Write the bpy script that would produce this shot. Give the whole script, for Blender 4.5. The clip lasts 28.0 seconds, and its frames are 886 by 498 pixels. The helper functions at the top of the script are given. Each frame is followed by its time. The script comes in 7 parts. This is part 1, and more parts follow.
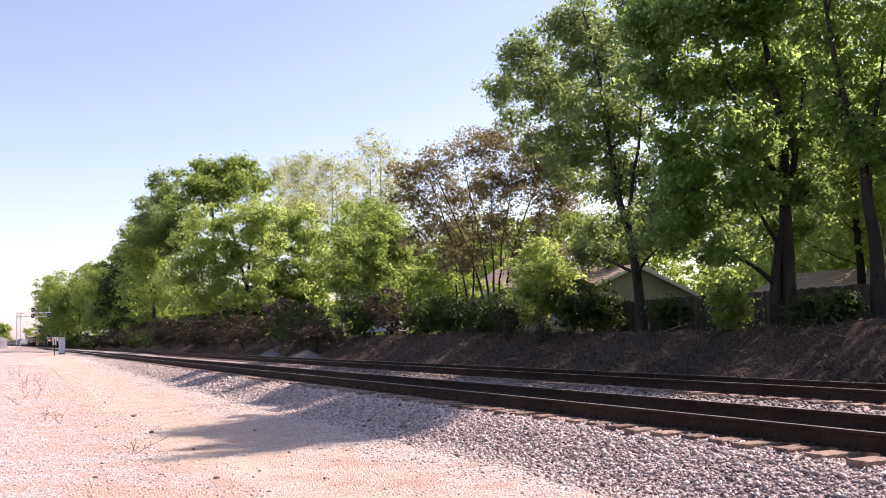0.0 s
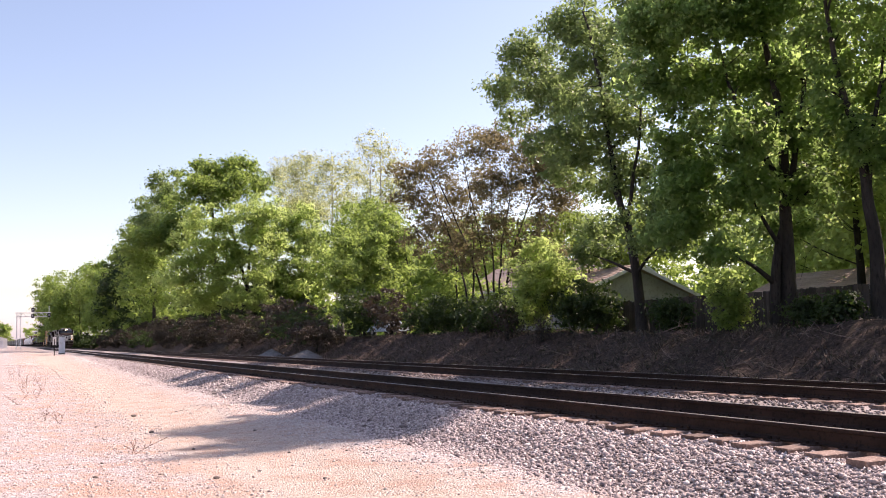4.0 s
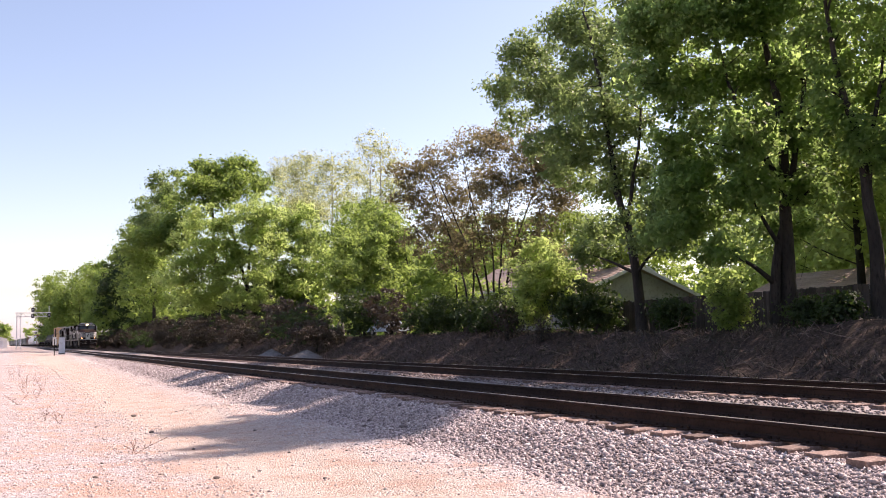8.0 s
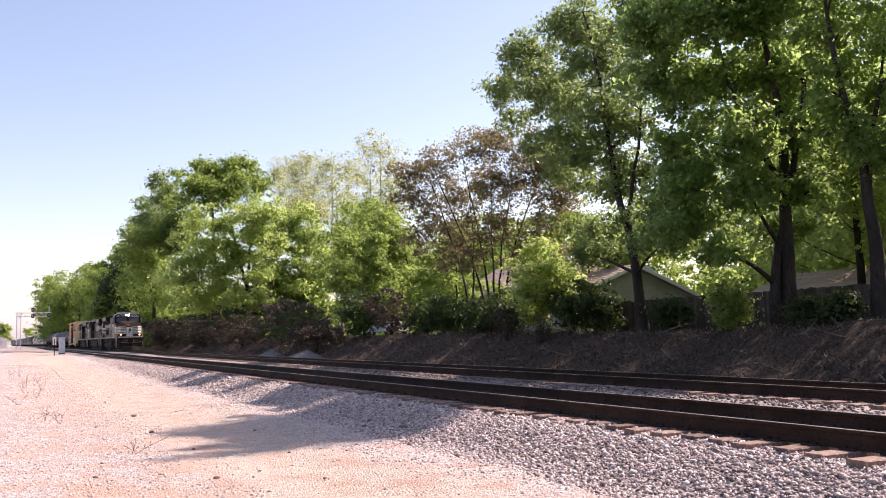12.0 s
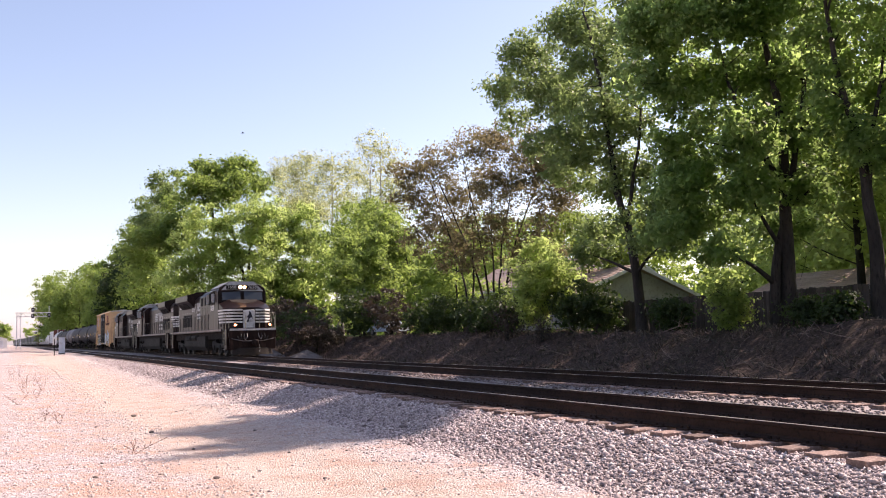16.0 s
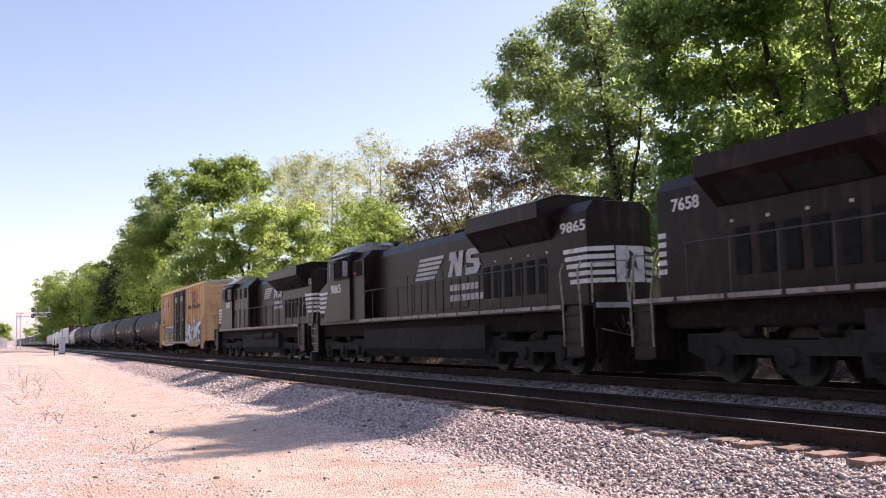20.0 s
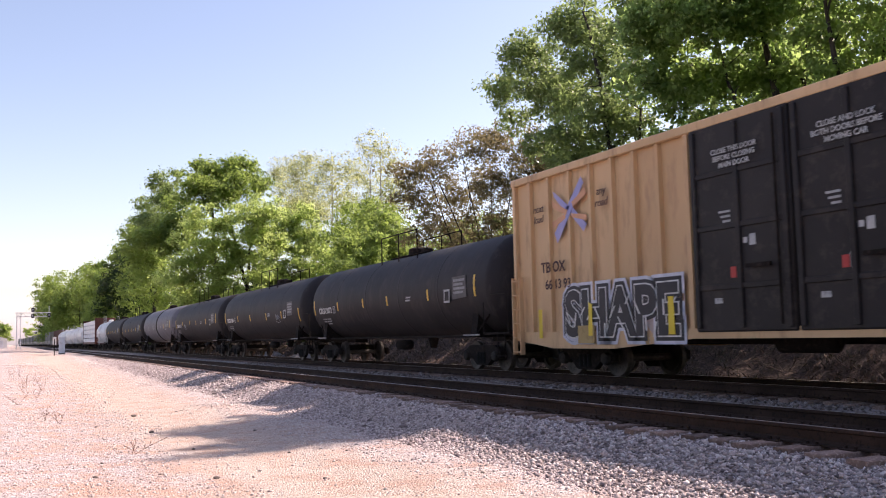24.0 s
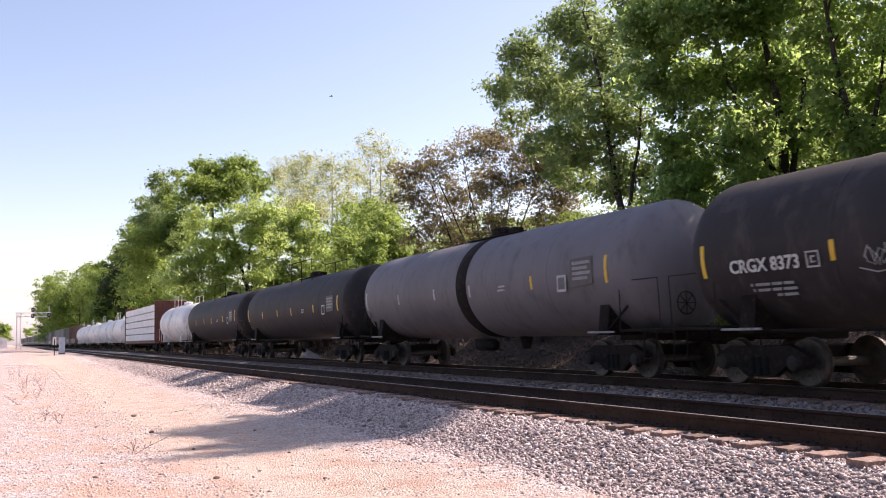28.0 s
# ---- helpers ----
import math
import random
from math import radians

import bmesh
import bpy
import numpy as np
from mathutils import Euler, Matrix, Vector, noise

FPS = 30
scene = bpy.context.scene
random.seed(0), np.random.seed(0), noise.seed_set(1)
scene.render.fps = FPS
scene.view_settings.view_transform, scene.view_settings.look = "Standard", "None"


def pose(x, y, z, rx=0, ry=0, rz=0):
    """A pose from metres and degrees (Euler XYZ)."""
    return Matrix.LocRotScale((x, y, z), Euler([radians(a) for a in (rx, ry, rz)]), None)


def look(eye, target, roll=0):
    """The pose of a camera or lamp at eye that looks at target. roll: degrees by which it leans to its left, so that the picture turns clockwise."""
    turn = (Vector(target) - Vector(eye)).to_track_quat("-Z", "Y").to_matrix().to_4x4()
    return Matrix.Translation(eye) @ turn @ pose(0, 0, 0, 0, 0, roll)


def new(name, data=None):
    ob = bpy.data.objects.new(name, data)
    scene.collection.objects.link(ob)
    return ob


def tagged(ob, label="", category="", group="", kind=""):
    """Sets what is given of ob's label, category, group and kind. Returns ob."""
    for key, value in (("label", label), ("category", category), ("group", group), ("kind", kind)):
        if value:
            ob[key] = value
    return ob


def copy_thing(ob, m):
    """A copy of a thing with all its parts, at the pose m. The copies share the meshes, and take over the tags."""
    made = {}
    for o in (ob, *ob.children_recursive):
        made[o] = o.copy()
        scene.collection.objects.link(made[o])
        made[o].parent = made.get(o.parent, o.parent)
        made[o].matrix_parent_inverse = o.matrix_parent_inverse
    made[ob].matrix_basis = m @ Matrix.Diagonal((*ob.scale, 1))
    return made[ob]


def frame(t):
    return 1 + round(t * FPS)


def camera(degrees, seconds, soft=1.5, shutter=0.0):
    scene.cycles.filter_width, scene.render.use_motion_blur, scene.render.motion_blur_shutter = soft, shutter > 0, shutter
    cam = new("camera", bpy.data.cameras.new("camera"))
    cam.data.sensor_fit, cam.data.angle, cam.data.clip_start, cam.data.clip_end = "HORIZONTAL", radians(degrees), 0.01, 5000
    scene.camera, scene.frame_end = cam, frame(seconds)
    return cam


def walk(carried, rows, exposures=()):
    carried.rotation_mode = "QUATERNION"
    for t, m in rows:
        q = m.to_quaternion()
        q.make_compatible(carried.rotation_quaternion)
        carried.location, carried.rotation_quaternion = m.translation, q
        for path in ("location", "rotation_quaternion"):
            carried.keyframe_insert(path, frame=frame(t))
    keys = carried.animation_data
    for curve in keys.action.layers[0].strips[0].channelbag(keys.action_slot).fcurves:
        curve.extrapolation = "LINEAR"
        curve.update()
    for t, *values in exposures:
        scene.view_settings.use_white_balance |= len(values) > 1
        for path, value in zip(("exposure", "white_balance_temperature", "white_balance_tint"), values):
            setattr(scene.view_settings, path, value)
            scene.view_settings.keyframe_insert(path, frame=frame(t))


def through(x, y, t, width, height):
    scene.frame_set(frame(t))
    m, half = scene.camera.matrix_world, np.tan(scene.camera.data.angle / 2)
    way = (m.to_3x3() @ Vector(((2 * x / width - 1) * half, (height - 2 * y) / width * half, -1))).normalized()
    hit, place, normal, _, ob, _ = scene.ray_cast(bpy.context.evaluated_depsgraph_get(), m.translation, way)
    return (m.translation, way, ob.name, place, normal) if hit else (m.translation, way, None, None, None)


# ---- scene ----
EYE = Vector((0.0, 0.0, 1.03))
YAW, PITCH, ROLL = radians(25.196), radians(5.325), -1.237
AIM = EYE + Vector((-math.cos(YAW) * math.cos(PITCH), math.sin(YAW) * math.cos(PITCH), math.sin(PITCH)))
CAM_POSE = look(EYE, AIM, ROLL)

cam = camera(51.145, 28.0, soft=1.05, shutter=0.1)
walk(cam, [(0.0, CAM_POSE), (28.0, CAM_POSE)], exposures=[(0.0, 0.93, 7250, 27), (28.0, 0.93, 7250, 27)])

# ---- world, sun ----
SUN_DIR = Vector((0.08, -1.04, -1.0)).normalized()
world = bpy.data.worlds.new("sky")
scene.world = world
world.use_nodes = True
wn = world.node_tree.nodes
sky = wn.new("ShaderNodeTexSky")
sky.sky_type = "NISHITA"
sky.sun_disc = False
sky.sun_elevation = math.asin(-SUN_DIR.z)
sky.sun_rotation = math.atan2(-SUN_DIR.x, -SUN_DIR.y)
sky.air_density, sky.dust_density, sky.ozone_density = 1.0, 0.9, 1.0
wn["Background"].inputs[1].default_value = 0.12
# keep the haze at the horizon white instead of yellow
parts_in, parts_out, whiten = wn.new("ShaderNodeSeparateColor"), wn.new("ShaderNodeCombineColor"), wn.new("ShaderNodeMath")
whiten.operation = "MAXIMUM"
wl = world.node_tree.links
wl.new(sky.outputs[0], parts_in.inputs[0])
for i in (0, 1):
    wl.new(parts_in.outputs[i], parts_out.inputs[i])
wl.new(parts_in.outputs[2], whiten.inputs[0])
wl.new(parts_in.outputs[0], whiten.inputs[1])
wl.new(whiten.outputs[0], parts_out.inputs[2])
wl.new(parts_out.outputs[0], wn["Background"].inputs[0])
sun = new("sun", bpy.data.lights.new("sun", "SUN"))
sun.data.energy, sun.data.angle, sun.data.color = 4.5, radians(0.53), (1.0, 0.95, 0.87)
sun.matrix_world = look((0, 60, 80), Vector((0, 60, 80)) + SUN_DIR)

# ---- plan: x along the tracks (train runs to +x), y away from the camera, z = 0 on the rail heads ----
GAUGE = 1.505
Y_NEAR, Y_FAR = 7.685 + GAUGE / 2, 12.708 + GAUGE / 2
SPEED = 15.2


def line_y(x):
    """The tracks bend very slightly towards -y far off."""
    return -1.33e-5 * min(x, 0.0) ** 2


def ease(a, b, v):
    t = np.clip((v - a) / (b - a), 0, 1)
    return t * t * (3 - 2 * t)


def wave(x, y, s=1.0, k=0.0):
    return (np.sin(x * 0.9 * s + 1.3 * np.sin(y * 0.7 * s + k)) + np.sin(y * 1.3 * s + 1.7 * np.sin(x * 0.5 * s + 2 * k) + k) + np.sin((x + y) * 2.1 * s + k * 3)) / 3


def ground_z(x, y):
    """Height of the bare ground."""
    x, y = np.asarray(x, float), np.asarray(y, float)
    road = -0.62 + 0.52 * ease(25, 105, -x) + 0.02 * wave(x, y, 1.1)
    road = road + 0.16 * ease(1.6, -1.5, y + 0.03 * x + 0.6) * ease(0, 14, -x) + 0.06 * ease(3.2, 4.6, y)
    bed = np.maximum(road, -0.62) - 0.1
    ditch = -0.45 + 0.05 * wave(x, y, 0.8, 1)
    bank = ditch + (1.5 + 0.16 * wave(x, y, 0.35, 2)) * ease(18.2, 22.3, y + 0.35 * wave(x, y, 0.3, 4)) + 0.07 * wave(x, y, 1.7, 3) * ease(18, 19.5, y) * ease(60, 30, y)
    z = np.where(y < 5.6, road, np.where(y < 16, bed, bank))
    k = ease(15.2, 17.0, y)
    return np.where((y > 5.2) & (y <= 6.0), road + (bed - road) * ease(5.2, 6.0, y), np.where((y > 15) & (y < 17.2), bed + (bank - bed) * k, z))


# ---- materials ----
def shader(name):
    m = bpy.data.materials.new(name)
    m.use_nodes = True
    return m, m.node_tree.nodes, m.node_tree.links, m.node_tree.nodes["Principled BSDF"]


def node(ns, kind, **values):
    n = ns.new("ShaderNode" + kind)
    for k, v in values.items():
        n.inputs[k.replace("_", " ")].default_value = v
    return n


def ramp(ns, ls, fac, stops):
    r = ns.new("ShaderNodeValToRGB")
    while len(r.color_ramp.elements) < len(stops):
        r.color_ramp.elements.new(0.5)
    for e, (p, c) in zip(r.color_ramp.elements, stops):
        e.position, e.color = p, (*c, 1)
    ls.new(fac, r.inputs[0])
    return r.outputs[0]


def blend(ns, ls, fac, a, b):
    m = ns.new("ShaderNodeMix")
    m.data_type = "RGBA"
    for sock, v in ((m.inputs[0], fac), (m.inputs[6], a), (m.inputs[7], b)):
        if isinstance(v, (int, float)):
            sock.default_value = v
        elif isinstance(v, tuple):
            sock.default_value = (*v, 1)
        else:
            ls.new(v, sock)
    return m.outputs[2]


def surface(name, a, b, c=None, big=0.8, fine=14.0, rough=0.6, metal=0.0, bump=0.3, bump_scale=40.0, per_piece=0.0, streak=0.0, spec=0.3):
    """Two-scale mottled surface: a and b mix on the large scale, c comes in as small stains."""
    m, ns, ls, out = shader(name)
    tc = ns.new("ShaderNodeTexCoord")
    mp = ns.new("ShaderNodeMapping")
    ls.new(tc.outputs["Object"], mp.inputs[0])
    if streak:
        mp.inputs["Scale"].default_value = (1, 1, streak)
    n1, n2 = node(ns, "TexNoise", Scale=big, Detail=5.0, Roughness=0.6), node(ns, "TexNoise", Scale=fine, Detail=4.0, Roughness=0.65)
    for n in (n1, n2):
        ls.new(mp.outputs[0], n.inputs["Vector"])
    col = ramp(ns, ls, n1.outputs[0], [(0.35, a), (0.65, b)])
    if c is not None:
        f = ramp(ns, ls, n2.outputs[0], [(0.52, (0, 0, 0)), (0.68, (1, 1, 1))])
        col = blend(ns, ls, f, col, c)
    if per_piece:
        oi = ns.new("ShaderNodeObjectInfo")
        hs = ns.new("ShaderNodeHueSaturation")
        mr = ns.new("ShaderNodeMapRange")
        mr.inputs["To Min"].default_value, mr.inputs["To Max"].default_value = 1 - per_piece, 1 + per_piece
        ls.new(oi.outputs["Random"], mr.inputs["Value"])
        ls.new(mr.outputs[0], hs.inputs["Value"])
        ls.new(col, hs.inputs["Color"])
        col = hs.outputs[0]
    ls.new(col, out.inputs["Base Color"])
    r = ns.new("ShaderNodeMapRange")
    r.inputs["To Min"].default_value, r.inputs["To Max"].default_value = max(0.05, rough - 0.12), min(1.0, rough + 0.12)
    ls.new(n2.outputs[0], r.inputs["Value"])
    ls.new(r.outputs[0], out.inputs["Roughness"])
    out.inputs["Metallic"].default_value = metal
    out.inputs["Specular IOR Level"].default_value = spec
    if bump:
        n3 = node(ns, "TexNoise", Scale=bump_scale, Detail=4.0)
        ls.new(tc.outputs["Object"], n3.inputs["Vector"])
        bp = node(ns, "Bump", Strength=bump, Distance=0.02)
        ls.new(n3.outputs[0], bp.inputs["Height"])
        ls.new(bp.outputs[0], out.inputs["Normal"])
    return m


def leaf_material(name, colors, glow, through=0.45, rough=0.55):
    """Leaves: colour varies leaf by leaf; light passes through them."""
    m, ns, ls, out = shader(name)
    geo = ns.new("ShaderNodeNewGeometry")
    col = ramp(ns, ls, geo.outputs["Random Per Island"], [(i / max(1, len(colors) - 1), c) for i, c in enumerate(colors)])
    tc = ns.new("ShaderNodeTexCoord")
    n = node(ns, "TexNoise", Scale=0.35, Detail=3.0)
    ls.new(tc.outputs["Object"], n.inputs["Vector"])
    hs = ns.new("ShaderNodeHueSaturation")
    mr = ns.new("ShaderNodeMapRange")
    mr.inputs["From Min"].default_value, mr.inputs["From Max"].default_value = 0.3, 0.7
    mr.inputs["To Min"].default_value, mr.inputs["To Max"].default_value = 0.75, 1.25
    ls.new(n.outputs[0], mr.inputs["Value"])
    ls.new(mr.outputs[0], hs.inputs["Value"])
    ls.new(col, hs.inputs["Color"])
    ls.new(hs.outputs[0], out.inputs["Base Color"])
    out.inputs["Roughness"].default_value = rough
    out.inputs["Specular IOR Level"].default_value = 0.35
    tr = ns.new("ShaderNodeBsdfTranslucent")
    ls.new(blend(ns, ls, 0.75, hs.outputs[0], glow), tr.inputs["Color"])
    mix = ns.new("ShaderNodeMixShader")
    mix.inputs[0].default_value = through
    ls.new(out.outputs[0], mix.inputs[1])
    ls.new(tr.outputs[0], mix.inputs[2])
    ls.new(mix.outputs[0], ns["Material Output"].inputs["Surface"])
    return m


def island_stone(name, colors, bump=0.4):
    m, ns, ls, out = shader(name)
    geo = ns.new("ShaderNodeNewGeometry")
    col = ramp(ns, ls, geo.outputs["Random Per Island"], [(i / (len(colors) - 1), c) for i, c in enumerate(colors)])
    tc = ns.new("ShaderNodeTexCoord")
    n = node(ns, "TexNoise", Scale=60.0, Detail=4.0)
    ls.new(tc.outputs["Object"], n.inputs["Vector"])
    f = ramp(ns, ls, n.outputs[0], [(0.4, (0.75, 0.75, 0.75)), (0.65, (1.1, 1.1, 1.1))])
    mul = ns.new("ShaderNodeMix")
    mul.data_type, mul.blend_type = "RGBA", "MULTIPLY"
    mul.inputs[0].default_value = 1
    ls.new(col, mul.inputs[6])
    ls.new(f, mul.inputs[7])
    ls.new(mul.outputs[2], out.inputs["Base Color"])
    out.inputs["Roughness"].default_value = 0.85
    return m


def lamp_glow(name, color, strength):
    m, ns, ls, out = shader(name)
    out.inputs["Base Color"].default_value = (*color, 1)
    out.inputs["Emission Color"].default_value = (*color, 1)
    out.inputs["Emission Strength"].default_value = strength
    return m


def pane_glass(name, tint=(0.05, 0.06, 0.07)):
    m, ns, ls, out = shader(name)
    out.inputs["Base Color"].default_value = (*tint, 1)
    out.inputs["Roughness"].default_value = 0.06
    out.inputs["Specular IOR Level"].default_value = 0.25
    return m


def ground_material():
    """Gravel road by the tracks, cinders along them, litter on the bank, lawn behind."""
    m, ns, ls, out = shader("ground")
    tc = ns.new("ShaderNodeTexCoord")
    sep = ns.new("ShaderNodeSeparateXYZ")
    ls.new(tc.outputs["Object"], sep.inputs[0])
    def tex(scale, detail=5.0, rough=0.6):
        n = node(ns, "TexNoise", Scale=scale, Detail=detail, Roughness=rough)
        ls.new(tc.outputs["Object"], n.inputs["Vector"])
        return n.outputs[0]
    def calc(op, a, b):
        n = ns.new("ShaderNodeMath")
        n.operation = op
        for s, v in zip(n.inputs, (a, b)):
            if isinstance(v, (int, float)):
                s.default_value = v
            else:
                ls.new(v, s)
        return n.outputs[0]
    big, mid, fine = tex(0.25), tex(1.6), tex(28.0, 6.0, 0.7)
    vor = node(ns, "TexVoronoi", Scale=36.0, Randomness=1.0)
    ls.new(tc.outputs["Object"], vor.inputs["Vector"])
    bw = ns.new("ShaderNodeRGBToBW")
    ls.new(vor.outputs["Color"], bw.inputs[0])
    vor2 = node(ns, "TexVoronoi", Scale=95.0, Randomness=1.0)
    ls.new(tc.outputs["Object"], vor2.inputs["Vector"])
    bw2 = ns.new("ShaderNodeRGBToBW")
    ls.new(vor2.outputs["Color"], bw2.inputs[0])
    pebble = calc("ADD", calc("MULTIPLY", bw.outputs[0], 0.45), calc("ADD", calc("MULTIPLY", bw2.outputs[0], 0.3), calc("MULTIPLY", fine, 0.3)))
    gravel = ramp(ns, ls, pebble, [(0.28, (0.16, 0.125, 0.12)), (0.46, (0.40, 0.33, 0.31)), (0.6, (0.60, 0.52, 0.505)), (0.76, (0.80, 0.75, 0.74))])
    dirt = ramp(ns, ls, pebble, [(0.3, (0.36, 0.275, 0.22)), (0.5, (0.55, 0.44, 0.37)), (0.75, (0.71, 0.60, 0.525))])
    lane = calc("ADD", sep.outputs["Y"], calc("MULTIPLY", calc("SUBTRACT", big, 0.5), 2.2))
    lane = calc("ADD", lane, calc("MULTIPLY", calc("SUBTRACT", mid, 0.5), 1.4))
    wheel = ramp(ns, ls, calc("DIVIDE", lane, 10.0), [(0.16, (0, 0, 0)), (0.26, (1, 1, 1)), (0.4, (0.95, 0.95, 0.95)), (0.5, (0.1, 0.1, 0.1))])
    near = blend(ns, ls, wheel, gravel, dirt)
    redden = ramp(ns, ls, mid, [(0.46, (0, 0, 0)), (0.66, (0.7, 0.7, 0.7))])
    near = blend(ns, ls, redden, near, (0.50, 0.31, 0.23))
    verge = ramp(ns, ls, calc("DIVIDE", lane, 10.0), [(0.0, (0, 0, 0)), (0.07, (0.5, 0.5, 0.5)), (0.19, (0.5, 0.5, 0.5)), (0.27, (0, 0, 0))])
    patch = calc("MULTIPLY", verge, ramp(ns, ls, tex(0.8), [(0.4, (0, 0, 0)), (0.58, (1, 1, 1))]))
    near = blend(ns, ls, patch, near, (0.52, 0.32, 0.23))
    cinder = ramp(ns, ls, fine, [(0.35, (0.22, 0.18, 0.165)), (0.65, (0.46, 0.38, 0.355))])
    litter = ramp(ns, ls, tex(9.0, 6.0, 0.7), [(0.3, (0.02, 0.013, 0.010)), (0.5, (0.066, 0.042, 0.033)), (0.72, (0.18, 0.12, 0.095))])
    grass = ramp(ns, ls, tex(5.0), [(0.35, (0.035, 0.07, 0.018)), (0.65, (0.09, 0.14, 0.035))])
    yy = calc("ADD", sep.outputs["Y"], calc("MULTIPLY", calc("SUBTRACT", mid, 0.5), 2.4))
    def step(a, b):
        r = ns.new("ShaderNodeMapRange")
        r.inputs["From Min"].default_value, r.inputs["From Max"].default_value = a, b
        ls.new(yy, r.inputs["Value"])
        return r.outputs[0]
    col = blend(ns, ls, step(5.4, 6.6), near, cinder)
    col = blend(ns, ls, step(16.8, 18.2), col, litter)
    col = blend(ns, ls, step(24.5, 27.0), col, grass)
    ls.new(col, out.inputs["Base Color"])
    out.inputs["Roughness"].default_value = 0.95
    out.inputs["Specular IOR Level"].default_value = 0.2
    hs = calc("SUBTRACT", calc("MULTIPLY", fine, 0.8), calc("MULTIPLY", vor.outputs["Distance"], 0.9))
    bp = node(ns, "Bump", Strength=0.8, Distance=0.04)
    ls.new(hs, bp.inputs["Height"])
    ls.new(bp.outputs[0], out.inputs["Normal"])
    return m


GROUND = ground_material()
BALLAST = surface("ballast", (0.23, 0.19, 0.18), (0.38, 0.32, 0.305), (0.12, 0.10, 0.095), 1.2, 22.0, 0.9, bump=1.0, bump_scale=24.0)
STONE = island_stone("ballast_stone", [(0.15, 0.112, 0.108), (0.34, 0.265, 0.25), (0.50, 0.405, 0.38), (0.62, 0.50, 0.465), (0.76, 0.68, 0.65)])
DIRTY_STONE = island_stone("dirty_ballast_stone", [(0.06, 0.045, 0.04), (0.14, 0.105, 0.095), (0.22, 0.17, 0.155), (0.30, 0.24, 0.22), (0.42, 0.36, 0.335)])
GRAVEL = island_stone("road_gravel", [(0.46, 0.37, 0.34), (0.60, 0.51, 0.48), (0.78, 0.71, 0.685), (0.50, 0.38, 0.32), (0.72, 0.64, 0.605)])
CINDER_PILE = surface("grey_gravel_pile", (0.12, 0.11, 0.105), (0.20, 0.185, 0.175), (0.07, 0.065, 0.06), 1.5, 18.0, 0.9, bump=1.0, bump_scale=20.0)
TIE = surface("weathered_tie", (0.16, 0.10, 0.08), (0.29, 0.195, 0.16), (0.40, 0.295, 0.25), 2.0, 26.0, 0.85, bump=0.6, bump_scale=30, per_piece=0.35)
RUST = surface("rail_rust", (0.034, 0.019, 0.014), (0.062, 0.035, 0.026), (0.02, 0.014, 0.012), 1.5, 18.0, 0.8, bump=0.3, spec=0.15)
HEAD = surface("rail_head", (0.30, 0.27, 0.25), (0.42, 0.38, 0.36), (0.20, 0.15, 0.13), 2.0, 30.0, 0.45, metal=0.7, bump=0.05)
BARK = surface("bark", (0.022, 0.018, 0.015), (0.05, 0.041, 0.034), (0.014, 0.011, 0.009), 2.5, 16.0, 0.9, bump=1.0, bump_scale=14.0, streak=0.25)
PALE_BARK = surface("pale_bark", (0.20, 0.18, 0.155), (0.33, 0.30, 0.265), (0.16, 0.14, 0.115), 1.2, 6.0, 0.85, bump=0.4)

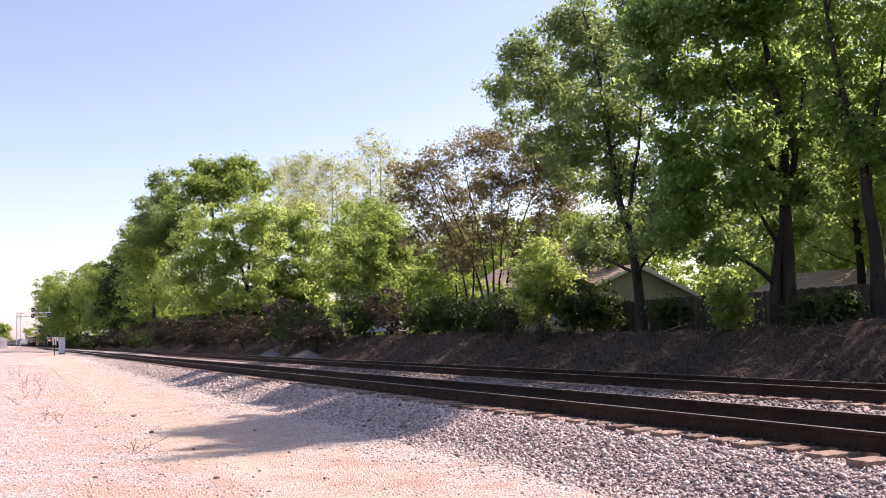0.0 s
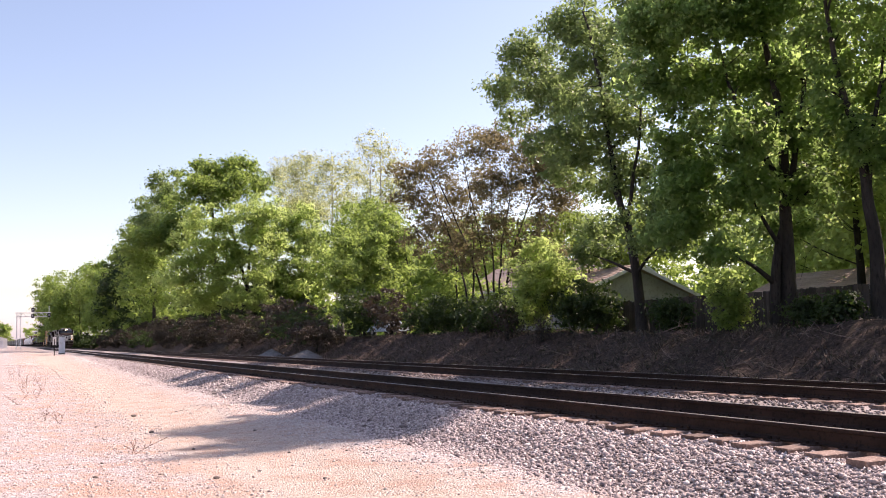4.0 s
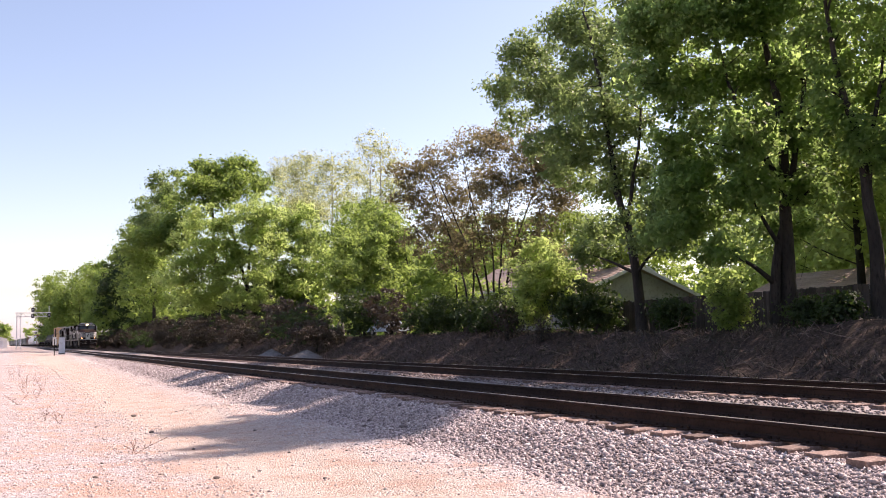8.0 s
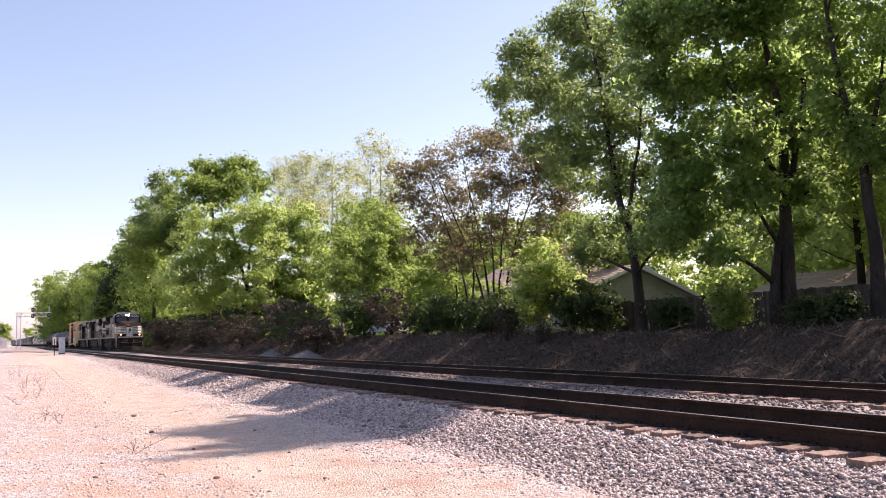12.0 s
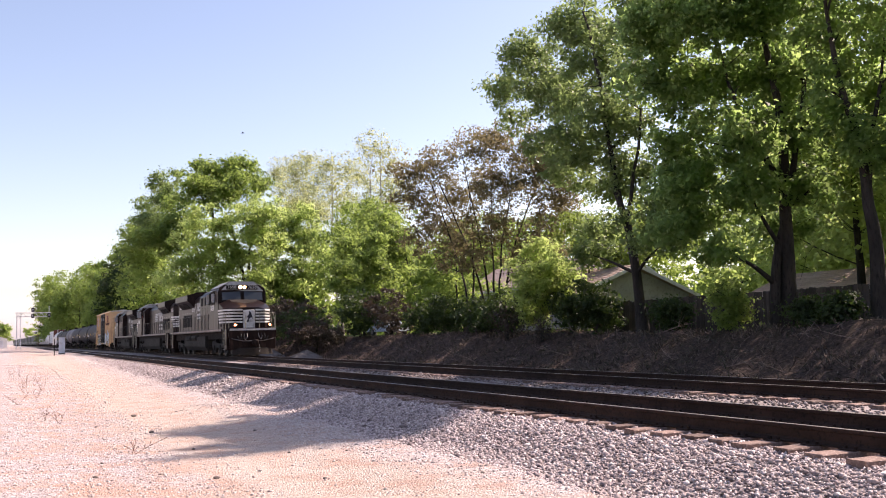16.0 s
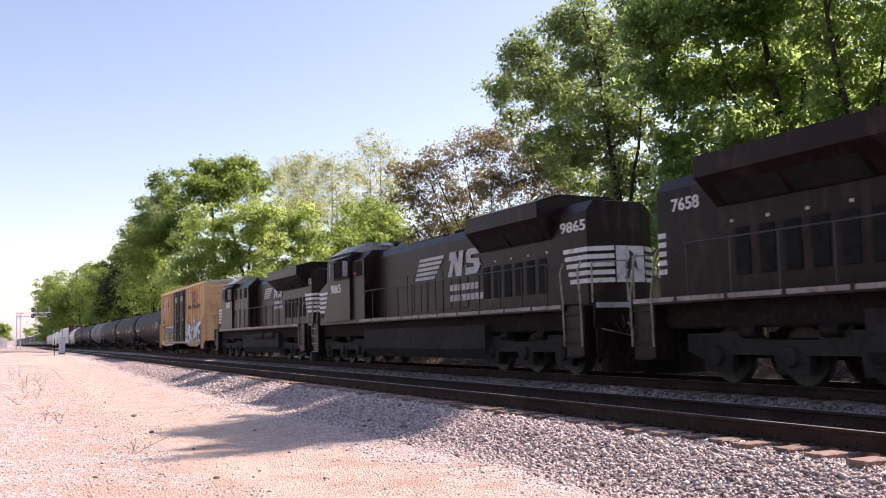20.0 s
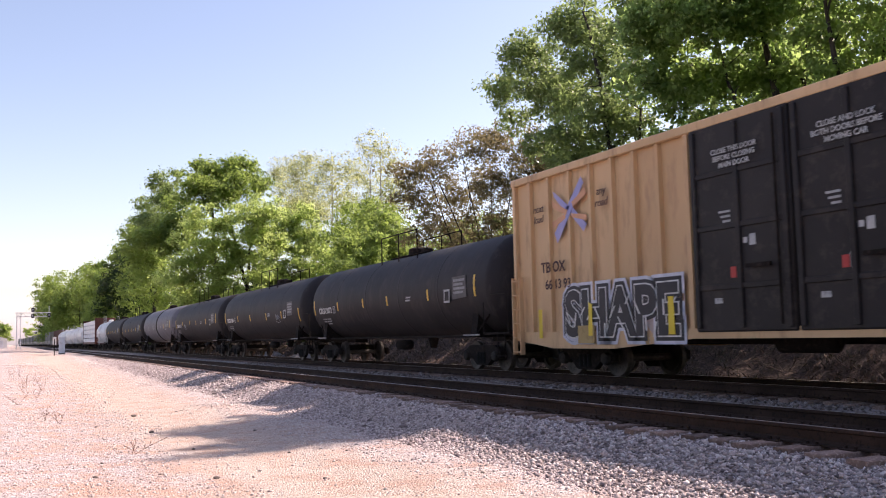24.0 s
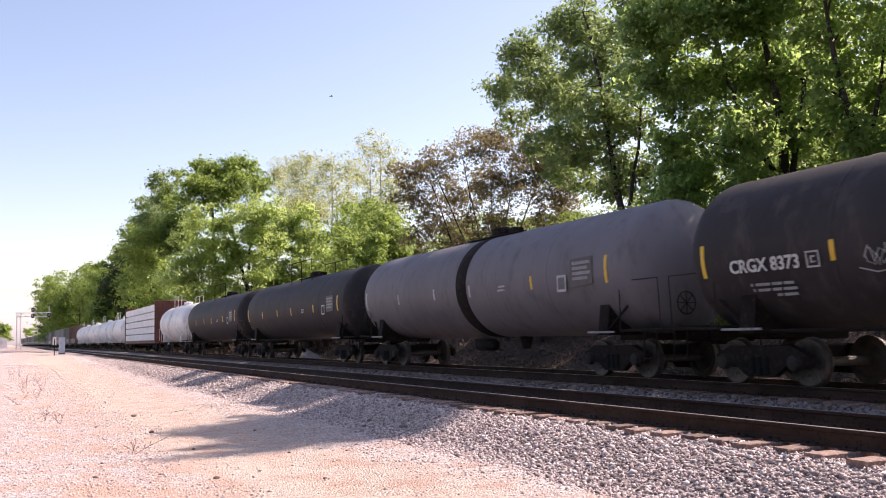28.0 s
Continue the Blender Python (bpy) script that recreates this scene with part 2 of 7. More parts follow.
# ---- mesh building ----
class Geo:
    """Collects vertices and faces of one mesh."""

    def __init__(self):
        self.v, self.f = [], []

    def add(self, vs, fs):
        n = len(self.v)
        self.v += [tuple(p) for p in vs]
        self.f += [tuple(i + n for i in f) for f in fs]
        return self

    def box(self, x0, x1, y0, y1, z0, z1, c=0.0):
        if c <= 0:
            vs = [(x, y, z) for x in (x0, x1) for y in (y0, y1) for z in (z0, z1)]
            return self.add(vs, [(0, 1, 3, 2), (4, 6, 7, 5), (0, 4, 5, 1), (2, 3, 7, 6), (0, 2, 6, 4), (1, 5, 7, 3)])
        bm = bmesh.new()
        bmesh.ops.create_cube(bm, size=1.0)
        for q in bm.verts:
            q.co = Vector((x0 + (q.co.x + 0.5) * (x1 - x0), y0 + (q.co.y + 0.5) * (y1 - y0), z0 + (q.co.z + 0.5) * (z1 - z0)))
        bmesh.ops.bevel(bm, geom=bm.edges[:], offset=c, segments=1, affect="EDGES")
        bm.verts.index_update()
        self.add([q.co[:] for q in bm.verts], [[q.index for q in f.verts] for f in bm.faces])
        bm.free()
        return self

    def tube(self, pts, radii, n=8, cap=True):
        pts = [Vector(p) for p in pts]
        if not hasattr(radii, "__len__"):
            radii = [radii] * len(pts)
        rings = []
        side = None
        for i, p in enumerate(pts):
            d = (pts[min(i + 1, len(pts) - 1)] - pts[max(i - 1, 0)]).normalized()
            if side is None:
                side = d.orthogonal().normalized()
            side = (side - d * side.dot(d)).normalized()
            up = d.cross(side)
            rings += [p + (side * math.cos(a) + up * math.sin(a)) * radii[i] for a in (2 * math.pi * k / n for k in range(n))]
        fs = [(i * n + k, i * n + (k + 1) % n, (i + 1) * n + (k + 1) % n, (i + 1) * n + k) for i in range(len(pts) - 1) for k in range(n)]
        if cap:
            fs += [tuple(range(n))[::-1], tuple(range((len(pts) - 1) * n, len(pts) * n))]
        return self.add(rings, fs)

    def lathe(self, profile, n=24, y=0.0, z=0.0):
        """Turned body about the x axis: profile of (x, radius)."""
        vs = [(x, y + r * math.cos(2 * math.pi * k / n), z + r * math.sin(2 * math.pi * k / n)) for x, r in profile for k in range(n)]
        fs = [(i * n + k, (i + 1) * n + k, (i + 1) * n + (k + 1) % n, i * n + (k + 1) % n) for i in range(len(profile) - 1) for k in range(n)]
        fs += [tuple(range(n)), tuple(range((len(profile) - 1) * n, len(profile) * n))[::-1]]
        return self.add(vs, fs)

    def wheel(self, x, z, profile, n=24):
        """Turned about an axis along y: profile of (y, radius)."""
        vs = [(x + r * math.cos(2 * math.pi * k / n), y, z + r * math.sin(2 * math.pi * k / n)) for y, r in profile for k in range(n)]
        fs = [(i * n + k, i * n + (k + 1) % n, (i + 1) * n + (k + 1) % n, (i + 1) * n + k) for i in range(len(profile) - 1) for k in range(n)]
        fs += [tuple(range(n))[::-1], tuple(range((len(profile) - 1) * n, len(profile) * n))]
        return self.add(vs, fs)

    def prism(self, outline, a0, a1, axis="x"):
        """An outline extruded along an axis. Outline: (y, z) for x, (x, z) for y, (x, y) for z."""
        def put(p, a):
            return (a, p[0], p[1]) if axis == "x" else (p[0], a, p[1]) if axis == "y" else (p[0], p[1], a)
        n = len(outline)
        vs = [put(p, a0) for p in outline] + [put(p, a1) for p in outline]
        fs = [(i, (i + 1) % n, n + (i + 1) % n, n + i) for i in range(n)] + [tuple(range(n))[::-1], tuple(range(n, 2 * n))]
        return self.add(vs, fs)

    def loft(self, sections):
        """Skin over outlines with the same number of points, closed at both ends."""
        n = len(sections[0])
        vs = [p for s in sections for p in s]
        fs = [(i * n + k, i * n + (k + 1) % n, (i + 1) * n + (k + 1) % n, (i + 1) * n + k) for i in range(len(sections) - 1) for k in range(n)]
        fs += [tuple(range(n))[::-1], tuple(range((len(sections) - 1) * n, len(sections) * n))]
        return self.add(vs, fs)

    def mesh(self, name, mat, smooth=38, fix=True):
        me = bpy.data.meshes.new(name)
        me.from_pydata(self.v, [], self.f)
        if fix:
            bm = bmesh.new()
            bm.from_mesh(me)
            bmesh.ops.recalc_face_normals(bm, faces=bm.faces[:])
            bm.to_mesh(me)
            bm.free()
        if smooth:
            me.shade_smooth()
            me.set_sharp_from_angle(angle=radians(smooth))
        me.materials.append(mat)
        return me


def part(name, geo, mat, parent=None, label="", at=None, smooth=38):
    """Links one mesh as one object, under a thing or under a part of it."""
    ob = new(name, geo.mesh(name, mat, smooth) if isinstance(geo, Geo) else geo)
    if parent is not None:
        ob.parent = parent
    if at is not None:
        ob.matrix_basis = at
    return tagged(ob, label)


def thing(name, label, category, group="", at=None):
    ob = new(name)
    ob.empty_display_size = 0.3
    if at is not None:
        ob.matrix_basis = at
    return tagged(ob, label, category, group)


def array_mesh(name, verts, faces, mat, smooth=False):
    """A mesh from numpy arrays; faces all have the same number of corners."""
    me = bpy.data.meshes.new(name)
    n, k = faces.shape
    me.vertices.add(len(verts))
    me.vertices.foreach_set("co", np.ascontiguousarray(verts, np.float32).ravel())
    me.loops.add(n * k)
    me.loops.foreach_set("vertex_index", np.ascontiguousarray(faces, np.int32).ravel())
    me.polygons.add(n)
    me.polygons.foreach_set("loop_start", np.arange(0, n * k, k, dtype=np.int32))
    me.update(calc_edges=True)
    if smooth:
        me.shade_smooth()
    me.materials.append(mat)
    return me


def words(text, size, mat, parent, at, name="lettering", align="CENTER", bold=0.0, spacing=1.0, shear=0.0, wide=1.0):
    """Raised lettering in the built-in font; its plane is the local xy plane of `at`."""
    cu = bpy.data.curves.new(name, "FONT")
    cu.body, cu.size, cu.align_x, cu.align_y = text, size, align, "CENTER"
    cu.offset, cu.space_character, cu.shear, cu.extrude, cu.resolution_u = bold, spacing, shear, 0.004, 3
    tmp = bpy.data.objects.new(name, cu)
    scene.collection.objects.link(tmp)
    me = bpy.data.meshes.new_from_object(tmp.evaluated_get(bpy.context.evaluated_depsgraph_get()))
    bpy.data.objects.remove(tmp)
    bpy.data.curves.remove(cu)
    for v in me.vertices:
        v.co.x *= wide
    me.materials.clear()
    me.materials.append(mat)
    return part(name, me, mat, parent, at=at)


def facing_left(x, y, z, tilt=0):
    """Plane on the side that looks to -y: text runs along +x."""
    return pose(x, y, z, 90 - tilt, 0, 0)


def facing_right(x, y, z, tilt=0):
    return pose(x, y, z, 90 - tilt, 0, 180)

# ---- ground, ballast, tracks ----
def spread(*spans):
    """Grid lines: spans of (start, end, step)."""
    out = []
    for a, b, s in spans:
        out += list(np.arange(a, b, s))
    return np.array(out + [spans[-1][1]], float)


def sheet(name, xs, ys, height, mat):
    gx, gy = np.meshgrid(xs, ys, indexing="ij")
    verts = np.stack([gx, gy, height(gx, gy)], -1).reshape(-1, 3)
    i = np.arange(len(xs) * len(ys)).reshape(len(xs), len(ys))
    faces = np.stack([i[:-1, :-1], i[1:, :-1], i[1:, 1:], i[:-1, 1:]], -1).reshape(-1, 4)
    return new(name, array_mesh(name, verts, faces, mat, smooth=True))


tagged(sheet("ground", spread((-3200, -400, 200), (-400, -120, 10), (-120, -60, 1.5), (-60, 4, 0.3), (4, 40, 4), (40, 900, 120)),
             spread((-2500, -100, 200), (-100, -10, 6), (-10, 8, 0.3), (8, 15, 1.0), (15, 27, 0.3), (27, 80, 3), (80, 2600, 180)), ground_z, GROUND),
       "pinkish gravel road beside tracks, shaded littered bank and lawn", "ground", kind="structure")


def ballast_z(x, y):
    top = -0.24 + 0.02 * wave(x, y, 2.5) + 0.012 * wave(x, y, 7.0, 2)
    y = y + 1.33e-5 * np.minimum(x, 0) ** 2
    near = ease(5.05 + 0.2 * wave(x, 0 * y, 0.5), 7.35, y)
    far = ease(16.6 + 0.2 * wave(x, 0 * y, 0.6, 2), 15.05, y)
    dip = 0.10 * np.exp(-((y - 10.95) / 0.8) ** 2)
    base = ground_z(x, y) - 0.04
    return base + (top - dip - base) * np.minimum(near, far)


tagged(sheet("ballast_bed", spread((-1500, -300, 100), (-300, -90, 6), (-90, -45, 0.8), (-45, 3, 0.22), (3, 80, 6)), spread((5.0, 17.0, 0.2)), ballast_z, BALLAST),
       "grey crushed stone ballast bed under two tracks", "ballast", kind="structure")


def stones(name, count, xr, yr, size, height, mat, seed, label, bias=1.0, sink=0.3, coarse=False, lane=None):
    """Loose broken stones strewn over a surface."""
    rng = np.random.default_rng(seed)
    t = (1 + 5 ** 0.5) / 2
    ico = np.array([(-1, t, 0), (1, t, 0), (-1, -t, 0), (1, -t, 0), (0, -1, t), (0, 1, t), (0, -1, -t), (0, 1, -t), (t, 0, -1), (t, 0, 1), (-t, 0, -1), (-t, 0, 1)]) / 1.9
    tri = np.array([(0, 11, 5), (0, 5, 1), (0, 1, 7), (0, 7, 10), (0, 10, 11), (1, 5, 9), (5, 11, 4), (11, 10, 2), (10, 7, 6), (7, 1, 8), (3, 9, 4), (3, 4, 2), (3, 2, 6), (3, 6, 8), (3, 8, 9), (4, 9, 5), (2, 4, 11), (6, 2, 10), (8, 6, 7), (9, 8, 1)])
    if coarse:
        ico = np.array([(1, 0, 0), (-1, 0, 0), (0, 1, 0), (0, -1, 0), (0, 0, 1), (0, 0, -1)], float) * 1.1
        tri = np.array([(0, 2, 4), (2, 1, 4), (1, 3, 4), (3, 0, 4), (2, 0, 5), (1, 2, 5), (3, 1, 5), (0, 3, 5)])
    nv = len(ico)
    x = xr[1] - (xr[1] - xr[0]) * rng.random(count) ** bias
    y = yr[0] + (yr[1] - yr[0]) * rng.random(count)
    if lane:
        keep = (rng.random(count) < 0.16) | (y < lane[0] + 0.5 * wave(x, y, 0.7)) | (y > lane[1] + 0.5 * wave(x, y, 0.6, 2))
        x, y = x[keep], y[keep]
        count = len(x)
    s = size * np.exp(rng.normal(0, 0.32, count)) * 0.5
    p = ico[None] * rng.uniform(0.7, 1.3, (count, nv, 1)) * np.stack([rng.uniform(0.8, 1.4, count), rng.uniform(0.7, 1.1, count), rng.uniform(0.5, 0.9, count)], -1)[:, None] * s[:, None, None]
    a, b = rng.uniform(0, 6.28, (2, count))
    b = (b - 3.14) * 0.3
    ca, sa, cb, sb = np.cos(a)[:, None], np.sin(a)[:, None], np.cos(b)[:, None], np.sin(b)[:, None]
    X, Y, Z = p[..., 0], p[..., 1] * cb - p[..., 2] * sb, p[..., 1] * sb + p[..., 2] * cb
    X, Y = X * ca - Y * sa, X * sa + Y * ca
    z = height(x, y) + s * sink
    verts = np.stack([X + x[:, None], Y + y[:, None], Z + z[:, None]], -1).reshape(-1, 3)
    faces = (tri[None] + nv * np.arange(count)[:, None, None]).reshape(-1, 3)
    return tagged(new(name, array_mesh(name, verts, faces, mat)), label, "gravel", kind="stuff")


stones("ballast_stones", 70000, (-26, -4.5), (4.7, 7.5), 0.038, ballast_z, STONE, 3, "loose grey and pinkish crushed ballast stones", 0.85, 0.3, True)
stones("ballast_stones", 30000, (-75, -26), (4.9, 7.4), 0.05, ballast_z, STONE, 4, "loose grey and pinkish crushed ballast stones", 0.8, 0.3, True)
stones("ballast_stones", 14000, (-50, -7), (9.6, 12.4), 0.055, ballast_z, DIRTY_STONE, 5, "loose grey ballast stones between the two tracks", 1.0, 0.3, True)
stones("road_stones", 17000, (-24, -6), (-3.5, 5.4), 0.028, ground_z, GRAVEL, 6, "small pale stones scattered on the gravel road", 0.9, 0.1, True, (2.3, 4.4))
stones("road_stones", 11000, (-64, -22), (-4.0, 5.6), 0.036, ground_z, GRAVEL, 8, "small pale stones scattered on the gravel road", 0.9, 0.1, True, (2.4, 4.8))


def rail_profile(y):
    """Flat-bottomed rail, 0.19 high, head up."""
    half = [(0.0, 0.0), (0.03, 0.0), (0.037, -0.008), (0.037, -0.036), (0.012, -0.05), (0.009, -0.14), (0.03, -0.165), (0.076, -0.176), (0.076, -0.19)]
    return [(y + a, z) for a, z in half[1:]] + [(y - a, z) for a, z in half[:0:-1]]


def tie_mesh(seed):
    rng = random.Random(seed)
    g = Geo().box(-0.115, 0.115, -1.3, 1.3, -0.375, -0.19, 0.012)
    g.v = [(x + rng.uniform(-0.006, 0.006), y + rng.uniform(-0.015, 0.015), z + rng.uniform(-0.006, 0.004)) for x, y, z in g.v]
    return g.mesh("tie", TIE, 30)


TIE_MESHES = [tie_mesh(i) for i in range(5)]


def track(yc, label, seed, first, last):
    rng = random.Random(seed)
    tr = thing("railway_track", label, "railway track", "tracks", pose(0, yc, 0))
    tagged(tr, kind="structure")
    for s in (-1, 1):
        stations = [-1400, -1100, -900, -700, -550, -420, -320, -240, -170, -110, -60, 0, 120]
        part("rail", Geo().loft([[(x, y + line_y(x), z) for y, z in rail_profile(s * GAUGE / 2)] for x in stations]), RUST, tr, "rusty brown steel rail", smooth=30)
        part("running_surface", Geo().loft([[(x, s * GAUGE / 2 + a + line_y(x), z) for a, z in ((-0.024, -0.006), (-0.024, 0.0015), (0.024, 0.0015), (0.024, -0.006))] for x in stations]), HEAD, tr, "worn bright top of the rail", smooth=0)
    rest, plates = Geo(), Geo()
    x = 20.0
    i = 0
    while x > -420:
        jx, rz = x + rng.uniform(-0.035, 0.035), rng.uniform(-1.4, 1.4)
        if last < x < first:
            part("tie", TIE_MESHES[i % 5], TIE, tr, at=pose(jx, rng.uniform(-0.06, 0.06), rng.uniform(-0.01, 0.006), 0, 0, rz))
            for s in (-1, 1):
                yy = s * GAUGE / 2
                plates.box(jx - 0.09, jx + 0.09, yy - 0.17, yy + 0.17, -0.192, -0.176)
                for dx in (-0.06, 0.06):
                    for dy in (-0.1, 0.1):
                        plates.box(jx + dx - 0.012, jx + dx + 0.012, yy + dy - 0.014, yy + dy + 0.014, -0.18, -0.148)
        else:
            rest.box(jx - 0.115, jx + 0.115, line_y(jx) - 1.3, line_y(jx) + 1.3, -0.37, -0.19)
        x -= 0.495 if x > -160 else 0.99
        i += 1
    tagged(part("far_ties", rest, TIE, tr, smooth=0), kind="stuff")
    part("tie_plates", plates, RUST, tr, "rusty tie plates with spikes", smooth=0)
    return tr


track(Y_NEAR, "rusty near railway track on weathered wooden ties", 1, 2, -72)
track(Y_FAR, "far railway track on ties, partly in tree shade", 2, -4, -72)

# ---- trees, bushes ----
def leaf_mesh(name, centers, size, mat, rng, droop=0.25, normals=None):
    """Many small folded leaves; normals: the way each one faces, or any way."""
    n = len(centers)
    u = rng.normal(0, 1, (n, 3)) if normals is None else normals
    u = u / (np.linalg.norm(u, axis=1)[:, None] + 1e-9)
    d = rng.normal(0, 1, (n, 3))
    d[:, 2] -= droop
    d -= u * (d * u).sum(1)[:, None]
    d /= np.linalg.norm(d, axis=1)[:, None] + 1e-9
    s = np.cross(u, d)
    L = size * np.exp(rng.normal(0, 0.28, n))[:, None]
    W = L * rng.uniform(0.55, 0.85, (n, 1))
    fold = u * L * 0.12
    verts = np.stack([centers - d * L * 0.5, centers + s * W * 0.5 + fold, centers + d * L * 0.5, centers - s * W * 0.5 + fold], 1).reshape(-1, 3)
    faces = np.arange(4 * n).reshape(n, 4)
    return array_mesh(name, verts, faces, mat)


def bend(a, b, rng, sag=0.12, n=5):
    a, b = np.asarray(a, float), np.asarray(b, float)
    mid = (a + b) / 2 + rng.normal(0, 1, 3) * np.linalg.norm(b - a) * sag
    ts = np.linspace(0, 1, n)[:, None]
    return (1 - ts) ** 2 * a + 2 * ts * (1 - ts) * mid + ts ** 2 * b


def unit(rng, n, up=0.0):
    d = rng.normal(0, 1, (n, 3))
    d[:, 2] += up
    return d / np.linalg.norm(d, axis=1)[:, None]


def crown_points(blobs, count, rng, hollow=0.45, loose_share=0.42, swell=1.32):
    """Clump centres: each blob of the crown carries rounded boughs with clumps on their outer, upper sides, and loose clumps between."""
    B = np.array(blobs, float)
    B[:, 3:6] *= swell
    vol = (B[:, 3] * B[:, 4] * B[:, 5]) ** 0.67
    boughs = max(len(blobs) * 4, count // 8)
    pick = rng.choice(len(blobs), boughs, p=vol / vol.sum())
    size = B[pick, 3:6].mean(1)[:, None] * rng.uniform(0.24, 0.42, (boughs, 1)) * np.array([1.15, 1.15, 0.8])
    at = B[pick, :3] + unit(rng, boughs, 0.1) * (rng.random(boughs) ** hollow)[:, None] * (B[pick, 3:6] - size * 0.4)
    w = size[:, 0] ** 2
    j = rng.choice(boughs, count, p=w / w.sum())
    on = at[j] + unit(rng, count, 0.35) * rng.uniform(0.35, 1.1, (count, 1)) * size[j]
    k = rng.choice(len(blobs), count, p=vol / vol.sum())
    loose = B[k, :3] + unit(rng, count) * (rng.random(count) ** hollow)[:, None] * B[k, 3:6]
    return np.where(rng.random((count, 1)) < loose_share, loose, on)


def make_tree(name, x, y, label, blobs, trunk_r, leaves, leaf_size, mat, bark, seed, clumps=160, clump_r=0.55, limbs=26, stems=1, twigs=50, lean=(0.0, 0.0), category="tree", group="", hollow=0.45, stem_lines=None, facing=0.75, loose_share=0.42, swell=1.32):
    """A tree: tapered trunk, limbs to the clumps of the crown, many small leaves. Blobs: (dx, dy, z above the ground, rx, ry, rz).
    stem_lines: the run of each stem above the ground with its radius, where the tree has a bent or forked trunk of its own."""
    rng = np.random.default_rng(seed)
    z0 = float(ground_z(x, y)) - 0.12
    tr = thing(name, label, category, group, pose(x, y, z0))
    centers = crown_points(blobs, clumps, rng, hollow, loose_share, swell)
    top = max(b[2] + b[5] * 0.5 for b in blobs)
    wood = Geo()
    spines = []
    if stem_lines:
        for line, radius in stem_lines:
            line = np.array(line, float)
            ts, n = np.linspace(0, len(line) - 1, 13), np.arange(len(line))
            pts = np.stack([np.interp(ts, n, line[:, i]) for i in range(3)], -1)
            pts[1:-1] = (pts[:-2] + 2 * pts[1:-1] + pts[2:]) / 4
            pts[1:, :2] += rng.normal(0, 0.025, (12, 2))
            rr = radius * (1 - np.linspace(0, 1, 13) ** 0.9 * 0.84)
            if line[0][2] < 0.1:
                rr[0] *= 1.35
            wood.tube(pts, list(rr), 10 if radius > 0.12 else 6)
            spines.append((pts, rr))
    for k in range(0 if stem_lines else stems):
        off = rng.normal(0, 1, 2) * (trunk_r * 1.5 if stems > 1 else 0)
        b = blobs[k % len(blobs)]
        tip = np.array([b[0] * 0.6 + lean[0], b[1] * 0.6 + lean[1], top * rng.uniform(0.85, 1.0)])
        pts = bend((off[0], off[1], 0), tip, rng, 0.02, 9)
        pts[1:, :2] += rng.normal(0, 0.035 * top / 10, (8, 2))
        rr = trunk_r * (1 - np.linspace(0, 1, 9) ** 0.8 * 0.88)
        rr[0] *= 1.45
        wood.tube(pts, list(rr), 9 if trunk_r > 0.15 else 6)
        spines.append((pts, rr))
    part("trunk", wood, bark, tr, smooth=60)
    # boughs run from the stems to the heart of each blob, twigs from the nearest wood to the clumps
    br = Geo()
    net = np.concatenate([p[2:] for p, _ in spines])
    thick = np.concatenate([r[2:] for _, r in spines])
    def nearest(c):
        flat = np.hypot(net[:, 0] - c[0], net[:, 1] - c[1])
        return int(np.argmin(np.linalg.norm(net - c, axis=1) + 1.2 * np.maximum(0, net[:, 2] - c[2] + 0.45 * flat)))
    for b in sorted(blobs, key=lambda b: np.min(np.linalg.norm(net - np.array(b[:3]), axis=1))):
        c = np.array(b[:3], float) + rng.normal(0, 0.2, 3) * b[3]
        q = nearest(c)
        path = bend(net[q], c, rng, 0.09, 8)
        r = np.linspace(min(thick[q] * 0.62, trunk_r * 0.45), 0.016, 8)
        path[1:-1, 2] += np.linalg.norm(c - net[q]) * 0.05 * np.sin(np.linspace(0.4, 2.7, 6))
        br.tube(path, list(r), 6, cap=False)
        net, thick = np.concatenate([net, path[2:]]), np.concatenate([thick, r[2:]])
    for j, i in enumerate(rng.permutation(clumps)[:limbs + twigs]):
        c = centers[i]
        q = nearest(c)
        r0 = min(thick[q] * 0.5, 0.05 if j < limbs else 0.022)
        path = bend(net[q], c, rng, 0.12, 5)
        br.tube(path, list(np.linspace(r0, 0.007, 5)), 4, cap=False)
        if j < limbs:
            net, thick = np.concatenate([net, path[2:4]]), np.concatenate([thick, [r0 * 0.6, r0 * 0.45]])
        br.tube(bend(path[3], c + rng.normal(0, 1, 3) * clump_r * 0.8, rng, 0.15, 4), list(np.linspace(max(0.01, r0 * 0.3), 0.005, 4)), 4, cap=False)
    tagged(part("branchwork", br, bark, tr, smooth=60), kind="stuff")
    if leaves:
        size = clump_r * np.exp(rng.normal(0, 0.3, clumps))
        i = rng.choice(clumps, leaves, p=size ** 2 / (size ** 2).sum())
        out = unit(rng, leaves, 0.3)
        far = rng.random(leaves) ** 0.6 * np.where(rng.random(leaves) < 0.22, 1.7, 1.0)
        pos = centers[i] + out * (far * size[i])[:, None] * np.array([1.15, 1.15, 0.7])
        pos[:, 2] = np.maximum(pos[:, 2], 0.1)
        faces_to = out * facing + np.array([0, 0, 0.45 * facing]) + unit(rng, leaves) * 0.8
        part("crown", leaf_mesh("crown", pos, leaf_size, mat, rng, normals=faces_to), mat, tr)
    return tr


